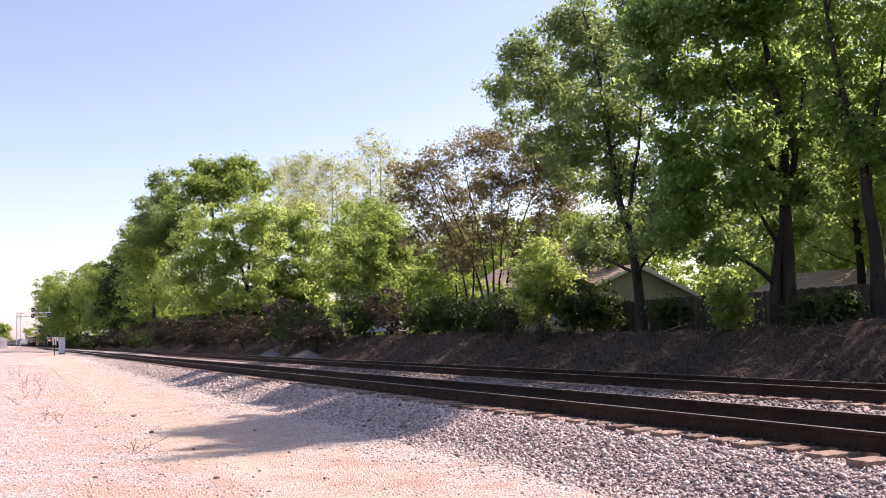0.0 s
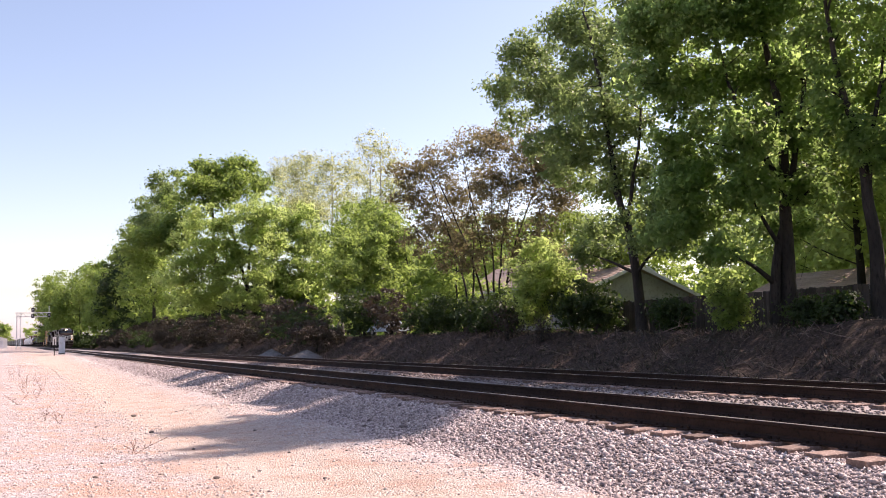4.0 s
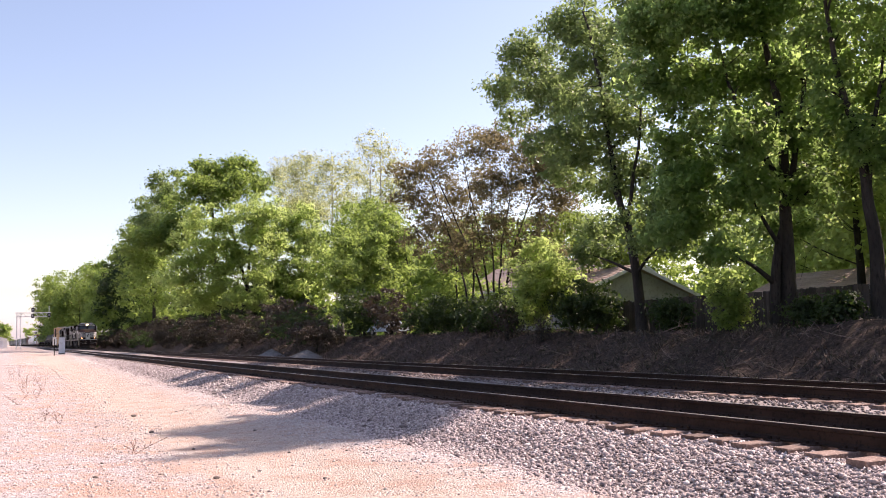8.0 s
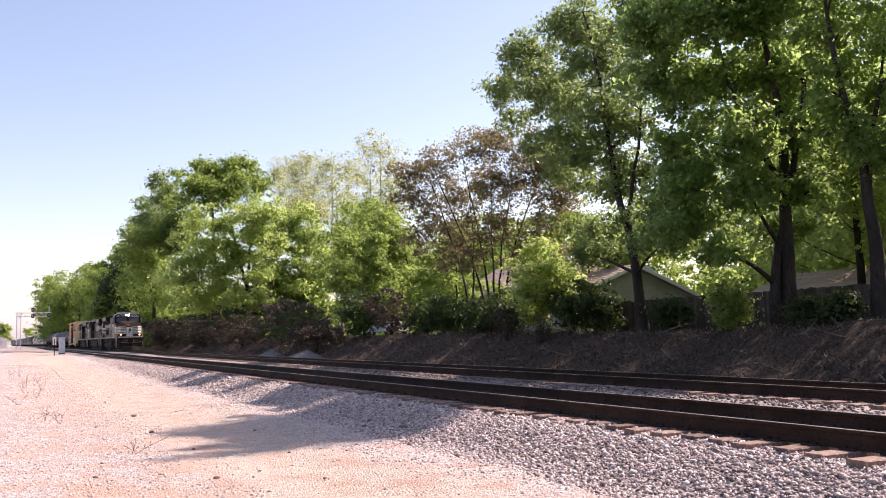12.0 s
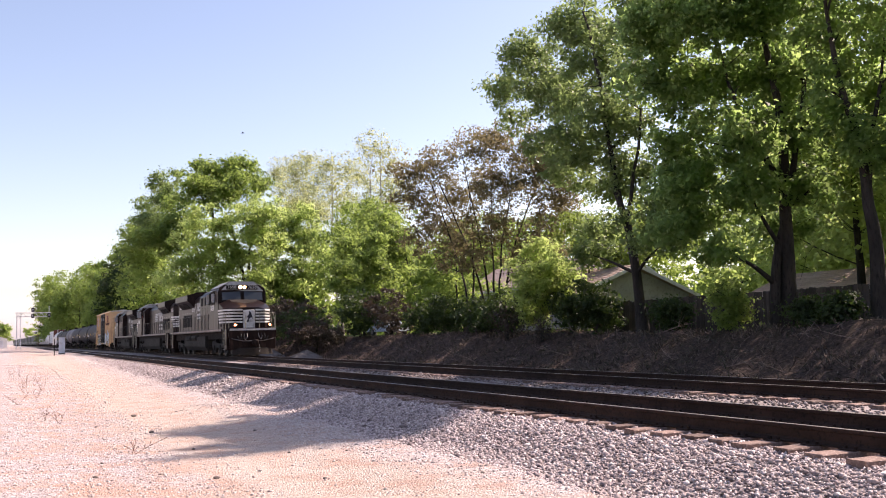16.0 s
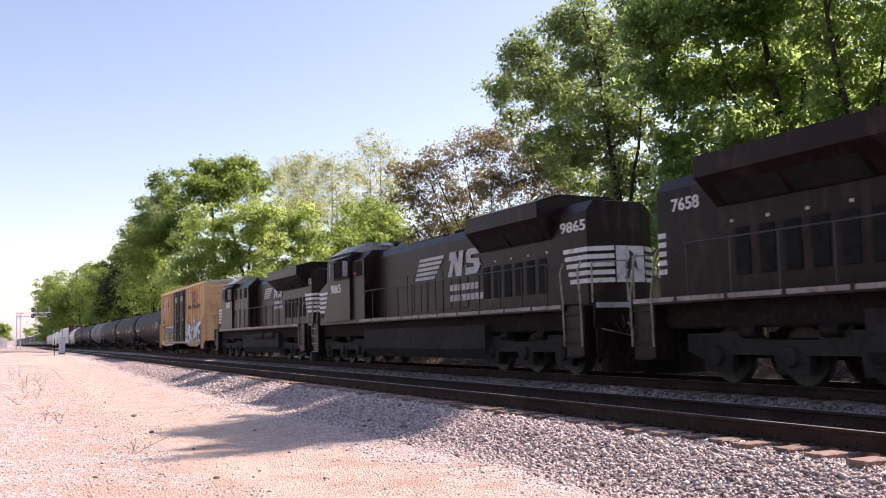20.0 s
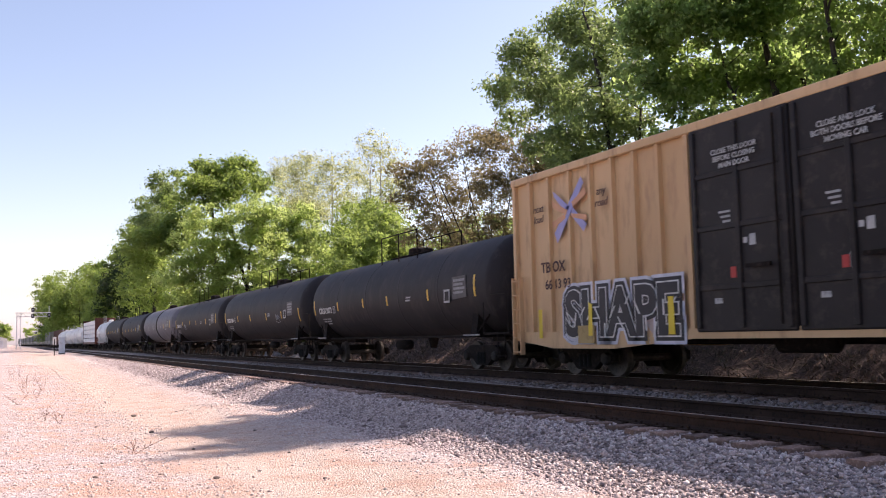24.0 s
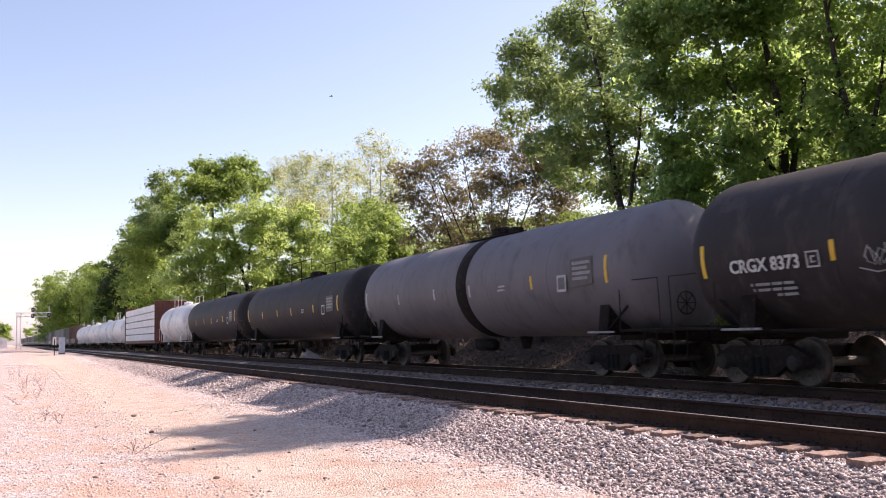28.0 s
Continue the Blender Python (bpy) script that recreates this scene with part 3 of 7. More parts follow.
MAPLE = leaf_material("leaf_deep_green", [(0.022, 0.05, 0.012), (0.05, 0.10, 0.026), (0.06, 0.115, 0.03), (0.10, 0.17, 0.055)], (0.56, 0.75, 0.25), 0.63)
MAPLE_DIM = leaf_material("leaf_dull_green", [(0.03, 0.052, 0.016), (0.055, 0.09, 0.027), (0.075, 0.118, 0.036), (0.12, 0.17, 0.06)], (0.46, 0.60, 0.22), 0.52, 0.4)
LIME = leaf_material("leaf_yellow_green", [(0.085, 0.13, 0.032), (0.135, 0.20, 0.05), (0.18, 0.26, 0.075)], (0.70, 0.84, 0.28), 0.62)
MID = leaf_material("leaf_green", [(0.046, 0.084, 0.02), (0.075, 0.13, 0.03), (0.115, 0.185, 0.046)], (0.48, 0.62, 0.15), 0.57)
RUSSET = leaf_material("leaf_russet", [(0.105, 0.068, 0.042), (0.08, 0.088, 0.032), (0.14, 0.092, 0.06), (0.085, 0.10, 0.036), (0.17, 0.108, 0.074)], (0.44, 0.37, 0.19), 0.5)
PALE = leaf_material("leaf_pale_spring", [(0.20, 0.21, 0.085), (0.28, 0.29, 0.14), (0.21, 0.26, 0.09)], (0.70, 0.74, 0.36), 0.58)
# shade on bushes and thicket is put into this darker leaf colour
DARK = leaf_material("leaf_green_darkened_for_shade", [(0.016, 0.03, 0.011), (0.026, 0.048, 0.014), (0.04, 0.066, 0.02)], (0.12, 0.2, 0.03), 0.3)
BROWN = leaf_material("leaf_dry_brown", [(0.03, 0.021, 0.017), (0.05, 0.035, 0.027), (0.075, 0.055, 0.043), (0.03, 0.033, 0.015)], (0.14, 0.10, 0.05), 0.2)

# the big trees on the bank
make_tree("maple_tree", -22.9, 23.2, "tall deep green maple with forked dark trunk on the bank",
          [(-1.6, -3.5, 10.5, 1.2, 1.2, 1.2), (0.6, -3.3, 10.2, 1.3, 1.3, 1.2), (1.2, -1.2, 10.3, 1.3, 1.3, 1.1), (-1.4, -3.7, 8.3, 1.1, 1.1, 1.0), (-0.7, -1.7, 8.7, 1.3, 1.3, 1.1), (-0.1, 0.5, 8.7, 1.3, 1.3, 1.1), (-1.8, -2.3, 6.5, 1.0, 1.0, 0.9), (0.9, -2.4, 6.2, 1.1, 1.1, 0.9), (0.5, 0.4, 6.5, 1.1, 1.1, 0.9), (-1.3, -2.3, 3.9, 1.0, 1.0, 0.6), (-1.4, -3.6, 3.2, 0.7, 0.7, 0.5), (0.7, -1.9, 4.5, 1.0, 1.0, 0.6), (0.7, 0.3, 4.6, 0.9, 0.9, 0.7), (0.3, -3.0, 2.5, 0.6, 0.6, 0.4), (-2.3, -2.6, 5.0, 0.8, 0.8, 0.7), (-0.7, 0.9, 3.6, 0.8, 0.8, 0.5), (-1.6, -2.6, 5.6, 0.9, 0.9, 0.9), (-1.0, -3.0, 4.6, 0.8, 0.8, 0.7)],
          0.30, 62000, 0.15, MAPLE, BARK, 11, loose_share=0.68, swell=1.25, clumps=1500, clump_r=0.3, limbs=36, twigs=90, group="bank trees", hollow=0.5,
          stem_lines=[([(0.05, 0.14, 0.0), (0.17, 0.04, 1.59), (0.26, -0.05, 2.89), (0.46, -0.17, 5.3), (0.6, -0.35, 7.52), (0.56, -0.9, 9.57), (0.61, -1.19, 11.42)], 0.30),
                      ([(-0.15, -0.28, 0.0), (-0.01, -0.37, 1.6), (0.15, -0.25, 2.71), (0.5, 0.04, 4.74), (0.88, 0.33, 7.13), (1.17, 0.46, 9.35), (1.42, 0.59, 11.2)], 0.2),
                      ([(0.45, -0.17, 4.6), (0.1, -1.17, 6.43), (-0.05, -1.88, 8.11), (-0.1, -2.42, 10.16)], 0.12)])
make_tree("maple_tree", -30.5, 23.2, "tall slender maple with lit outer leaves on the bank",
          [(-4.6, 0.2, 14.1, 1.5, 1.5, 1.2), (-8.8, 0.4, 14.0, 1.4, 1.4, 1.2), (-11.7, 0.5, 13.0, 1.1, 1.1, 1.0), (-7.6, 0.8, 11.9, 1.6, 1.6, 1.2), (-3.0, 0.4, 12.3, 1.4, 1.4, 1.4), (-11.0, 0.8, 11.2, 0.9, 0.9, 0.8), (-4.0, -0.8, 8.9, 1.2, 1.2, 0.8), (-1.8, -0.1, 9.3, 1.2, 1.2, 1.1), (-5.2, 0.8, 7.1, 0.7, 0.7, 0.7), (-1.2, 0.3, 6.9, 1.0, 1.0, 1.0), (-4.1, 0.7, 4.4, 0.9, 0.9, 0.9), (-2.7, -0.7, 3.4, 0.7, 0.7, 0.6), (1.3, -0.1, 3.8, 1.0, 1.0, 0.8), (0.9, -0.5, 12.9, 1.1, 1.1, 1.1), (1.2, 0.1, 5.1, 0.8, 0.8, 0.8), (-7.5, 0.1, 9.0, 1.0, 1.0, 0.7), (0.0, -0.9, 4.6, 0.6, 0.6, 0.6), (-5.1, -0.5, 7.6, 0.9, 0.9, 0.8), (-3.0, -0.4, 7.9, 1.0, 1.0, 0.9), (-3.0, 0.7, 6.5, 0.9, 0.9, 0.8), (-0.7, 0.4, 8.5, 0.9, 0.9, 0.9), (0.1, -0.5, 10.2, 0.9, 0.9, 0.9), (-5.4, 0.5, 10.6, 1.1, 1.1, 1.1)],
          0.2, 62000, 0.14, MAPLE_DIM, BARK, 12, loose_share=0.7, swell=1.2, clumps=1900, clump_r=0.31, limbs=34, twigs=90, group="bank trees", hollow=0.5,
          stem_lines=[([(-0.0, 0.0, 0.01), (-0.24, 0.0, 2.54), (-0.53, -0.2, 4.42), (-1.27, -0.2, 6.42), (-1.52, -0.3, 9.13), (-2.32, -0.3, 12.33), (-2.93, -0.4, 14.3)], 0.23),
                      ([(-0.61, -0.2, 4.43), (-0.39, 0.0, 6.06), (0.15, 0.2, 8.33), (0.0, 0.3, 10.99), (-0.23, 0.3, 13.24)], 0.1)])
make_tree("maple_tree", -19.2, 23.0, "leaning maple with dark bark at the top of the bank",
          [(0.6, -0.2, 9.3, 1.2, 1.2, 1.1), (-0.6, -0.6, 9.0, 0.9, 0.9, 0.9), (-0.0, 0.9, 7.2, 1.1, 1.1, 1.0), (0.0, -1.2, 6.2, 0.8, 0.8, 0.7), (0.6, -0.4, 5.0, 0.9, 0.9, 0.7), (2.0, 0.2, 7.9, 1.3, 1.3, 1.3), (1.6, 0.8, 5.5, 1.2, 1.2, 1.1), (1.7, -1.8, 10.5, 1.4, 1.4, 1.1), (-0.1, -0.9, 7.6, 0.7, 0.7, 0.7), (0.6, -0.4, 12.6, 2.2, 1.8, 1.4), (0.2, 0.0, 14.4, 2.0, 1.8, 1.3), (2.0, 0.0, 14.8, 1.9, 1.7, 1.3), (2.6, 0.2, 16.4, 1.3, 1.3, 1.0), (0.4, 0.1, 16.6, 1.0, 1.0, 0.9), (3.6, 0.0, 17.4, 0.8, 0.8, 0.5)],
          0.22, 72000, 0.14, MAPLE, BARK, 13, loose_share=0.65, clumps=1400, clump_r=0.3, limbs=26, twigs=60, group="bank trees", hollow=0.5,
          stem_lines=[([(0.05, 0.16, 0.0), (0.19, -0.05, 2.19), (0.23, -0.26, 3.51), (0.27, -0.51, 4.99), (0.22, -0.96, 6.65), (0.17, -1.4, 8.13), (0.24, -1.66, 9.95)], 0.24),
                      ([(0.24, -0.3, 4.0), (0.47, -0.23, 5.64), (0.74, -0.04, 7.44), (1.02, 0.15, 9.25)], 0.1)])
make_tree("maple_tree", -29.0, 29.5, "maple with bright sunlit leaves behind the bank",
          [(0, 0, 8.5, 3.2, 3.2, 3.2), (1.5, 1, 11.8, 2.6, 3, 2.4)], 0.22, 16000, 0.2, MID, BARK, 14, clumps=240, clump_r=0.45, group="bank trees", hollow=0.4)
# russet tree with many stems
make_tree("russet_tree", -48.7, 26.0, "multi-stemmed tree with sparse reddish brown spring leaves",
          [(0.4, -3.9, 9.9, 1.4, 1.4, 0.9), (0.5, -0.9, 11.2, 1.5, 1.5, 0.9), (1.9, 1.4, 10.8, 1.4, 1.4, 1.2), (-0.5, -4.6, 8.1, 1.3, 1.3, 1.1), (-2.2, -0.8, 9.1, 1.6, 1.6, 1.2), (2.5, -0.2, 8.6, 1.5, 1.5, 1.2), (2.5, 2.5, 8.5, 1.3, 1.3, 1.3), (0.0, -4.7, 5.8, 1.1, 1.1, 1.0), (-1.1, -2.1, 6.3, 1.4, 1.4, 1.1), (1.6, -0.7, 6.4, 1.4, 1.4, 1.1), (2.4, 2.1, 6.0, 1.3, 1.3, 1.1), (1.4, 4.5, 7.1, 1.0, 1.0, 1.1), (-0.4, -5.1, 9.8, 0.8, 0.8, 0.5), (1.0, 0.2, 11.9, 1.0, 1.0, 0.6), (0.4, 4.6, 4.9, 0.8, 0.8, 0.8), (1.0, -2.5, 4.6, 1.4, 1.4, 0.9), (1.4, 1.4, 4.6, 1.2, 1.2, 0.8), (2.6, 3.2, 9.7, 1.0, 1.0, 1.0), (3.5, 3.3, 8.1, 0.9, 0.9, 1.0), (2.5, 2.3, 10.0, 1.0, 1.0, 0.9)],
          0.09, 44000, 0.13, RUSSET, BARK, 15, loose_share=0.85, swell=1.3, clumps=1500, clump_r=0.34, limbs=90, twigs=160, hollow=0.5,
          stem_lines=[(line, 0.085) for line in [[(0.07, -0.14, 0.0), (-0.02, -0.72, 3.18), (-0.14, -1.49, 5.53), (-0.47, -2.93, 8.9), (-0.64, -3.81, 11.25)], [(0.14, 0.01, 0.0), (0.17, -0.31, 3.17), (0.21, -0.74, 5.51), (0.24, -1.41, 8.86), (0.25, -1.91, 11.21)], [(0.21, 0.17, 0.0), (0.34, 0.05, 3.16), (0.5, -0.13, 5.5), (0.81, -0.2, 8.83), (0.96, -0.39, 11.17)], [(0.26, 0.29, 0.0), (0.49, 0.36, 3.15), (0.75, 0.4, 5.49), (1.31, 0.87, 8.81), (1.58, 0.93, 11.14)], [(0.32, 0.41, 0.0), (0.65, 0.71, 3.15), (1.07, 1.08, 5.47), (1.95, 2.23, 8.78), (2.38, 2.64, 11.1)], [(-0.45, -1.2, 0.0), (-0.38, -1.41, 2.86), (-0.5, -2.25, 5.55), (-0.64, -3.22, 8.57), (-0.84, -4.02, 10.26)], [(-0.39, -1.07, 0.0), (-0.17, -1.05, 3.19), (0.08, -1.11, 5.86), (0.24, -1.41, 8.86)]]])
# sparse pale trees farther off
PALE_TREES = [(-143.8, 43, [(2.4, -2.4, 26.4, 2.2, 2.2, 1.8), (-2.0, -3.0, 24.3, 1.5, 1.5, 2.4), (2.9, -1.2, 22.8, 2.1, 2.1, 2.7), (5.6, -1.0, 27.7, 1.6, 1.6, 1.2)]),
              (-113.4, 43, [(4.8, -1.4, 24.0, 1.6, 1.6, 1.6), (4.9, 0.8, 22.5, 1.7, 1.7, 1.9), (0.0, -0.5, 20.6, 2.4, 2.4, 2.5), (3.8, 2.0, 19.0, 1.6, 1.6, 2.5), (3.0, -0.1, 16.3, 2.6, 2.6, 1.7)]),
              (-127, 43, [(3.9, -2.7, 24.3, 2.1, 2.1, 1.6), (-1.1, -0.3, 21.8, 2.8, 2.8, 2.5), (0.9, -3.9, 21.7, 1.9, 1.9, 2.3), (3.7, -0.2, 18.2, 2.7, 2.7, 1.9), (5.4, 0.1, 23.6, 1.6, 1.6, 1.9)]),
              (-135, 44, [(2.1, -5.9, 18.9, 2.2, 2.2, 1.7), (0.9, -8.1, 24.5, 1.0, 1.0, 1.7), (-0.0, -1.7, 18.9, 2.2, 2.2, 1.7)])]
for i, (x, y, bl) in enumerate(PALE_TREES):
    make_tree("sycamore_tree", x, y, "tall pale tree just coming into thin yellowish leaf", bl, 0.26, 9000, 0.21, PALE, PALE_BARK, 30 + i, loose_share=0.85, swell=1.5, clumps=700, clump_r=0.55, limbs=110, stems=2, twigs=190, group="pale trees", hollow=0.6)
# bright tree in the middle and its neighbours
make_tree("elm_tree", -103.3, 25.0, "broad bright yellow-green tree in full sun",
          [(4.4, -1.0, 13.3, 2.5, 2.5, 2.1), (2.8, -5.0, 12.3, 2.4, 2.4, 1.8), (-0.0, -7.5, 10.4, 2.0, 2.0, 2.0), (1.0, 4.4, 12.8, 2.5, 2.5, 2.2), (2.9, 6.2, 9.5, 2.0, 2.0, 2.6), (3.5, 0.4, 9.4, 3.2, 3.2, 2.4), (0.8, -3.3, 8.3, 3.0, 3.0, 2.4), (0.2, -7.2, 6.9, 2.5, 2.5, 2.2), (3.1, 4.4, 6.3, 2.9, 2.9, 2.1), (4.1, -1.0, 5.3, 3.2, 3.2, 1.8), (-3.0, -3.8, 4.7, 3.3, 3.3, 1.5), (0.9, 8.0, 6.2, 1.3, 1.3, 1.8)],
          0.4, 84000, 0.23, LIME, BARK, 40, clumps=1000, clump_r=0.62, limbs=50, stems=2, hollow=0.45)
make_tree("elm_tree", -66.4, 24.5, "slim green tree beside the bright one",
          [(1.5, -0.7, 6.5, 1.4, 1.4, 1.2), (2.1, 0.1, 4.9, 1.3, 1.3, 1.3), (-0.0, -1.1, 4.6, 1.3, 1.3, 1.3), (0.9, -0.5, 2.7, 1.6, 1.6, 1.0), (-0.3, 2.2, 3.4, 1.1, 1.1, 1.1)], 0.14, 18000, 0.17, MID, BARK, 41, clumps=240, clump_r=0.4, hollow=0.4)
make_tree("elm_tree", -70, 31, "green tree behind the slim one", [(0.7, -3.1, 8.5, 1.3, 1.3, 1.1), (-1.0, -3.6, 7.8, 1.4, 1.4, 1.2), (-1.1, -1.9, 6.9, 1.3, 1.3, 1.4), (-1.8, -6.1, 7.8, 1.0, 1.0, 1.1), (-3.4, -5.1, 6.6, 1.3, 1.3, 1.3)], 0.16, 15000, 0.19, MID, BARK, 48, clumps=200, clump_r=0.45, hollow=0.4)
make_tree("elm_tree", -59.5, 29, "green tree beside the russet one", [(0, 0, 4.6, 2.6, 2.6, 2.8), (-3, 0, 3.8, 2.4, 2.2, 2.4)], 0.14, 9000, 0.22, MID, BARK, 47, clumps=150, clump_r=0.45, hollow=0.36)
make_tree("elm_tree", -86, 31, "dark green tree behind the brush", [(0, 0, 9.0, 4, 4, 4.0), (5, 0, 7, 4, 3, 4)], 0.25, 14000, 0.28, MID, BARK, 42, clumps=190, clump_r=0.7, hollow=0.36)
make_tree("oak_tree", -133.8, 27.5, "tall dark green tree above its neighbours",
          [(-2.3, -1.6, 24.1, 3.0, 3.0, 1.7), (1.4, 2.1, 24.3, 2.9, 2.9, 1.6), (0.7, 5.3, 22.6, 2.0, 2.0, 1.8), (4.5, -4.0, 20.2, 2.4, 2.4, 1.7), (4.1, 0.3, 20.1, 3.5, 3.5, 2.1), (-7.3, -9.6, 13.7, 2.3, 2.3, 2.5), (-6.4, -10.5, 9.5, 2.5, 2.5, 2.8), (-1.0, -7.0, 14.8, 3.2, 3.2, 2.4), (-4.3, -4.9, 18.6, 2.5, 2.5, 2.1)], 0.5, 46000, 0.31, MID, BARK, 43, clumps=560, clump_r=0.8, limbs=60, hollow=0.4)
make_tree("oak_tree", -150, 30.0, "tall thin tree with a ragged open top", [(-2.1, -8.2, 25.3, 2.0, 2.0, 1.5), (-4.5, -9.9, 22.4, 1.6, 1.6, 1.8), (0.3, -7.2, 22.6, 1.8, 1.8, 1.6), (-0.5, -9.7, 19.0, 2.3, 2.3, 1.4), (-2.1, -10.5, 24.3, 1.1, 1.1, 0.9), (2.0, -6.6, 26.1, 1.4, 1.4, 0.9)], 0.35, 9000, 0.3, MAPLE_DIM, BARK, 45, clumps=150, clump_r=0.75, limbs=50, hollow=0.5)
make_tree("oak_tree", -170, 23.0, "tall tree with a ragged leafy top", [(0, 2.0, 25.0, 3.6, 3.4, 3.6), (0, 0.4, 21.0, 4.4, 4.0, 4.0), (0, -1.6, 16.0, 5, 4.0, 5.0), (0, 0.5, 10.0, 6, 5.0, 6.0)], 0.4, 26000, 0.34, MID, BARK, 44, clumps=260, clump_r=0.95, limbs=50, hollow=0.4)
ROW = [(-225, 23.5, [(0, 0, 14.8, 6, 5.2, 5.9), (0, 2, 9.9, 6, 5.2, 6.5), (0, -2.0, 8.6, 6, 4.0, 4.4), (0, 0.4, 20, 2.4, 2.4, 2.6)], MID),
       (-196, 22.5, [(0, 1, 12, 7, 5, 6), (0, 0, 8, 7, 5, 6)], DARK), (-255, 22.5, [(0, 0, 13, 8, 5.5, 6.5), (0, 1, 8, 8, 5, 6)], MID),
       (-290, 19.5, [(0, -2.5, 15.5, 7, 5.4, 6.0), (0, 4.5, 17.0, 6.5, 5.4, 5.6), (0, 1.5, 8.5, 7, 4.5, 5.0), (0, -5.0, 9.0, 6, 4.0, 5.0)], MID),
       (-318, 18.5, [(0, -6.5, 17.2, 6.5, 4.0, 4.6), (0, 1.0, 12.5, 7, 4.5, 6.0), (0, -5.0, 8.0, 6, 4, 5)], MID), (-362, 19, [(0, -6.0, 14.6, 8, 4.0, 5.2), (0, 0, 9, 8, 4.4, 6.0)], MID), (-420, 19, [(0, 0, 11, 9, 6, 7)], DARK)]
for i, (x, y, bl, mt) in enumerate(ROW):
    make_tree("roadside_tree", x, y, "leafy green tree in the long row beside the tracks", bl, 0.4, 26000, 0.46, mt, BARK, 60 + i, clumps=380, clump_r=1.1, group="trees beside the tracks", hollow=0.45, loose_share=0.6)
for i, (x, y, bl, mt) in enumerate([(-330, -1.8, [(0, 0, 4.8, 3, 2.6, 3.2)], MID), (-345, -4.5, [(0, 0, 5.5, 4, 3.5, 3.6)], MID), (-500, 12.5, [(0, 0, 8.2, 5, 4.5, 4.5), (0, -3.5, 5.5, 3, 3, 3)], LIME)]):
    make_tree("distant_tree", x, y, "small tree at the far end of the line", bl, 0.2, 2600, 0.5, mt, BARK, 75 + i, clumps=60, clump_r=0.8, group="distant trees")
make_tree("garden_tree", -43.4, 29.4, "small bright green tree beside the house", [(0, 0, 5.0, 1.3, 1.3, 1.2), (0.6, 1.2, 4.2, 1.3, 1.3, 1.2), (-0.6, -0.8, 6.0, 1.0, 1.0, 0.9), (1.5, 2.2, 5.2, 1.1, 1.1, 1.0)], 0.1, 9000, 0.15, MID, BARK, 49, clumps=200, clump_r=0.35, group="garden trees")
make_tree("garden_tree", -71.3, 31.4, "green tree between the houses", [(0, 0, 4.2, 2.0, 2.0, 1.8), (1.0, 1.8, 3.4, 2.0, 2.0, 1.8), (-1, -1.5, 3.4, 1.8, 1.8, 1.8)], 0.14, 11000, 0.2, MID, BARK, 50, clumps=200, clump_r=0.5, group="garden trees")
make_tree("garden_tree", -107.3, 40.2, "green tree below the pale ones", [(0, 0, 13.5, 3.2, 3.2, 2.6), (2, 3.5, 12.6, 3.0, 3.0, 3.0), (-1, -4, 12.0, 3.0, 3.0, 3.0), (0, 0, 8.5, 4.0, 4.0, 3.5)], 0.25, 16000, 0.26, MID, BARK, 51, clumps=300, clump_r=0.65, group="garden trees")
make_tree("garden_tree", -78.4, 32.1, "deep green tree behind the slim one", [(0, 0, 8.4, 1.7, 1.7, 1.5), (0.8, 1.4, 6.8, 2.0, 2.0, 1.8), (-0.8, -1.4, 6.4, 2.0, 2.0, 1.8), (0, 0, 4.2, 2.4, 2.4, 2.0)], 0.16, 14000, 0.2, MID, BARK, 52, clumps=240, clump_r=0.5, group="garden trees")
# tall trees added behind the fence, mostly unseen, shading bank and far track
for i, (x, y, h) in enumerate([(-16.0, 33.0, 14.6), (-22.0, 34.0, 15.0), (-29.0, 34.0, 14.8), (-10.5, 32.0, 14.0), (-5.5, 31.0, 14.0), (-13.0, 30.0, 13.0)]):
    make_tree("shade_tree", x, y, "tall dense green tree added behind the fence for shade", [(0, 0, h - 3.0, 3.3, 3.0, 3.0), (0.8, 0, h - 6.5, 3.6, 3.2, 3.0), (-0.8, 0, h - 9.5, 3.0, 3.0, 1.8)], 0.24, 9500, 0.22, LIME, BARK, 180 + i, clumps=340, clump_r=0.55, group="shade trees", hollow=0.4, loose_share=0.7)
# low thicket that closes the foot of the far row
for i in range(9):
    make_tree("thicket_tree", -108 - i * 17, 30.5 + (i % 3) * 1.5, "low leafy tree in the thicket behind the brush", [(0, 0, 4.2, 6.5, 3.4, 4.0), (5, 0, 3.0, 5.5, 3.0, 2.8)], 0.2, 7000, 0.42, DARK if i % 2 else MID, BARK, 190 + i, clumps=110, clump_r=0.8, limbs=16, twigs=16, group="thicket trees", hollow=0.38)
# sunlit garden trees behind the houses
for i, (x, y, h, w, mt) in enumerate([(-47, 49, 12.5, 5.5, LIME), (-60, 56, 13, 6, MID), (-39, 45, 11.5, 5, LIME), (-74, 54, 13, 6, MID), (-31.5, 42, 11.5, 4.8, LIME), (-90, 50, 13, 6, MID), (-108, 56, 15, 8, MID), (-55, 62, 12, 7, LIME), (-25.5, 37, 10.5, 4.2, LIME), (-40, 58, 15, 7, LIME)]):
    make_tree("garden_tree", x, y, "sunlit yellow-green tree behind the houses" if mt == LIME else "green tree behind the houses",
              [(0, 0, h * 0.6, w, w, h * 0.34), (w * 0.4, 0, h * 0.45, w * 0.7, w * 0.7, h * 0.35)], 0.25, 15000, 0.3, mt, BARK, 80 + i, clumps=320, clump_r=0.7, group="garden trees", hollow=0.4, loose_share=0.6)


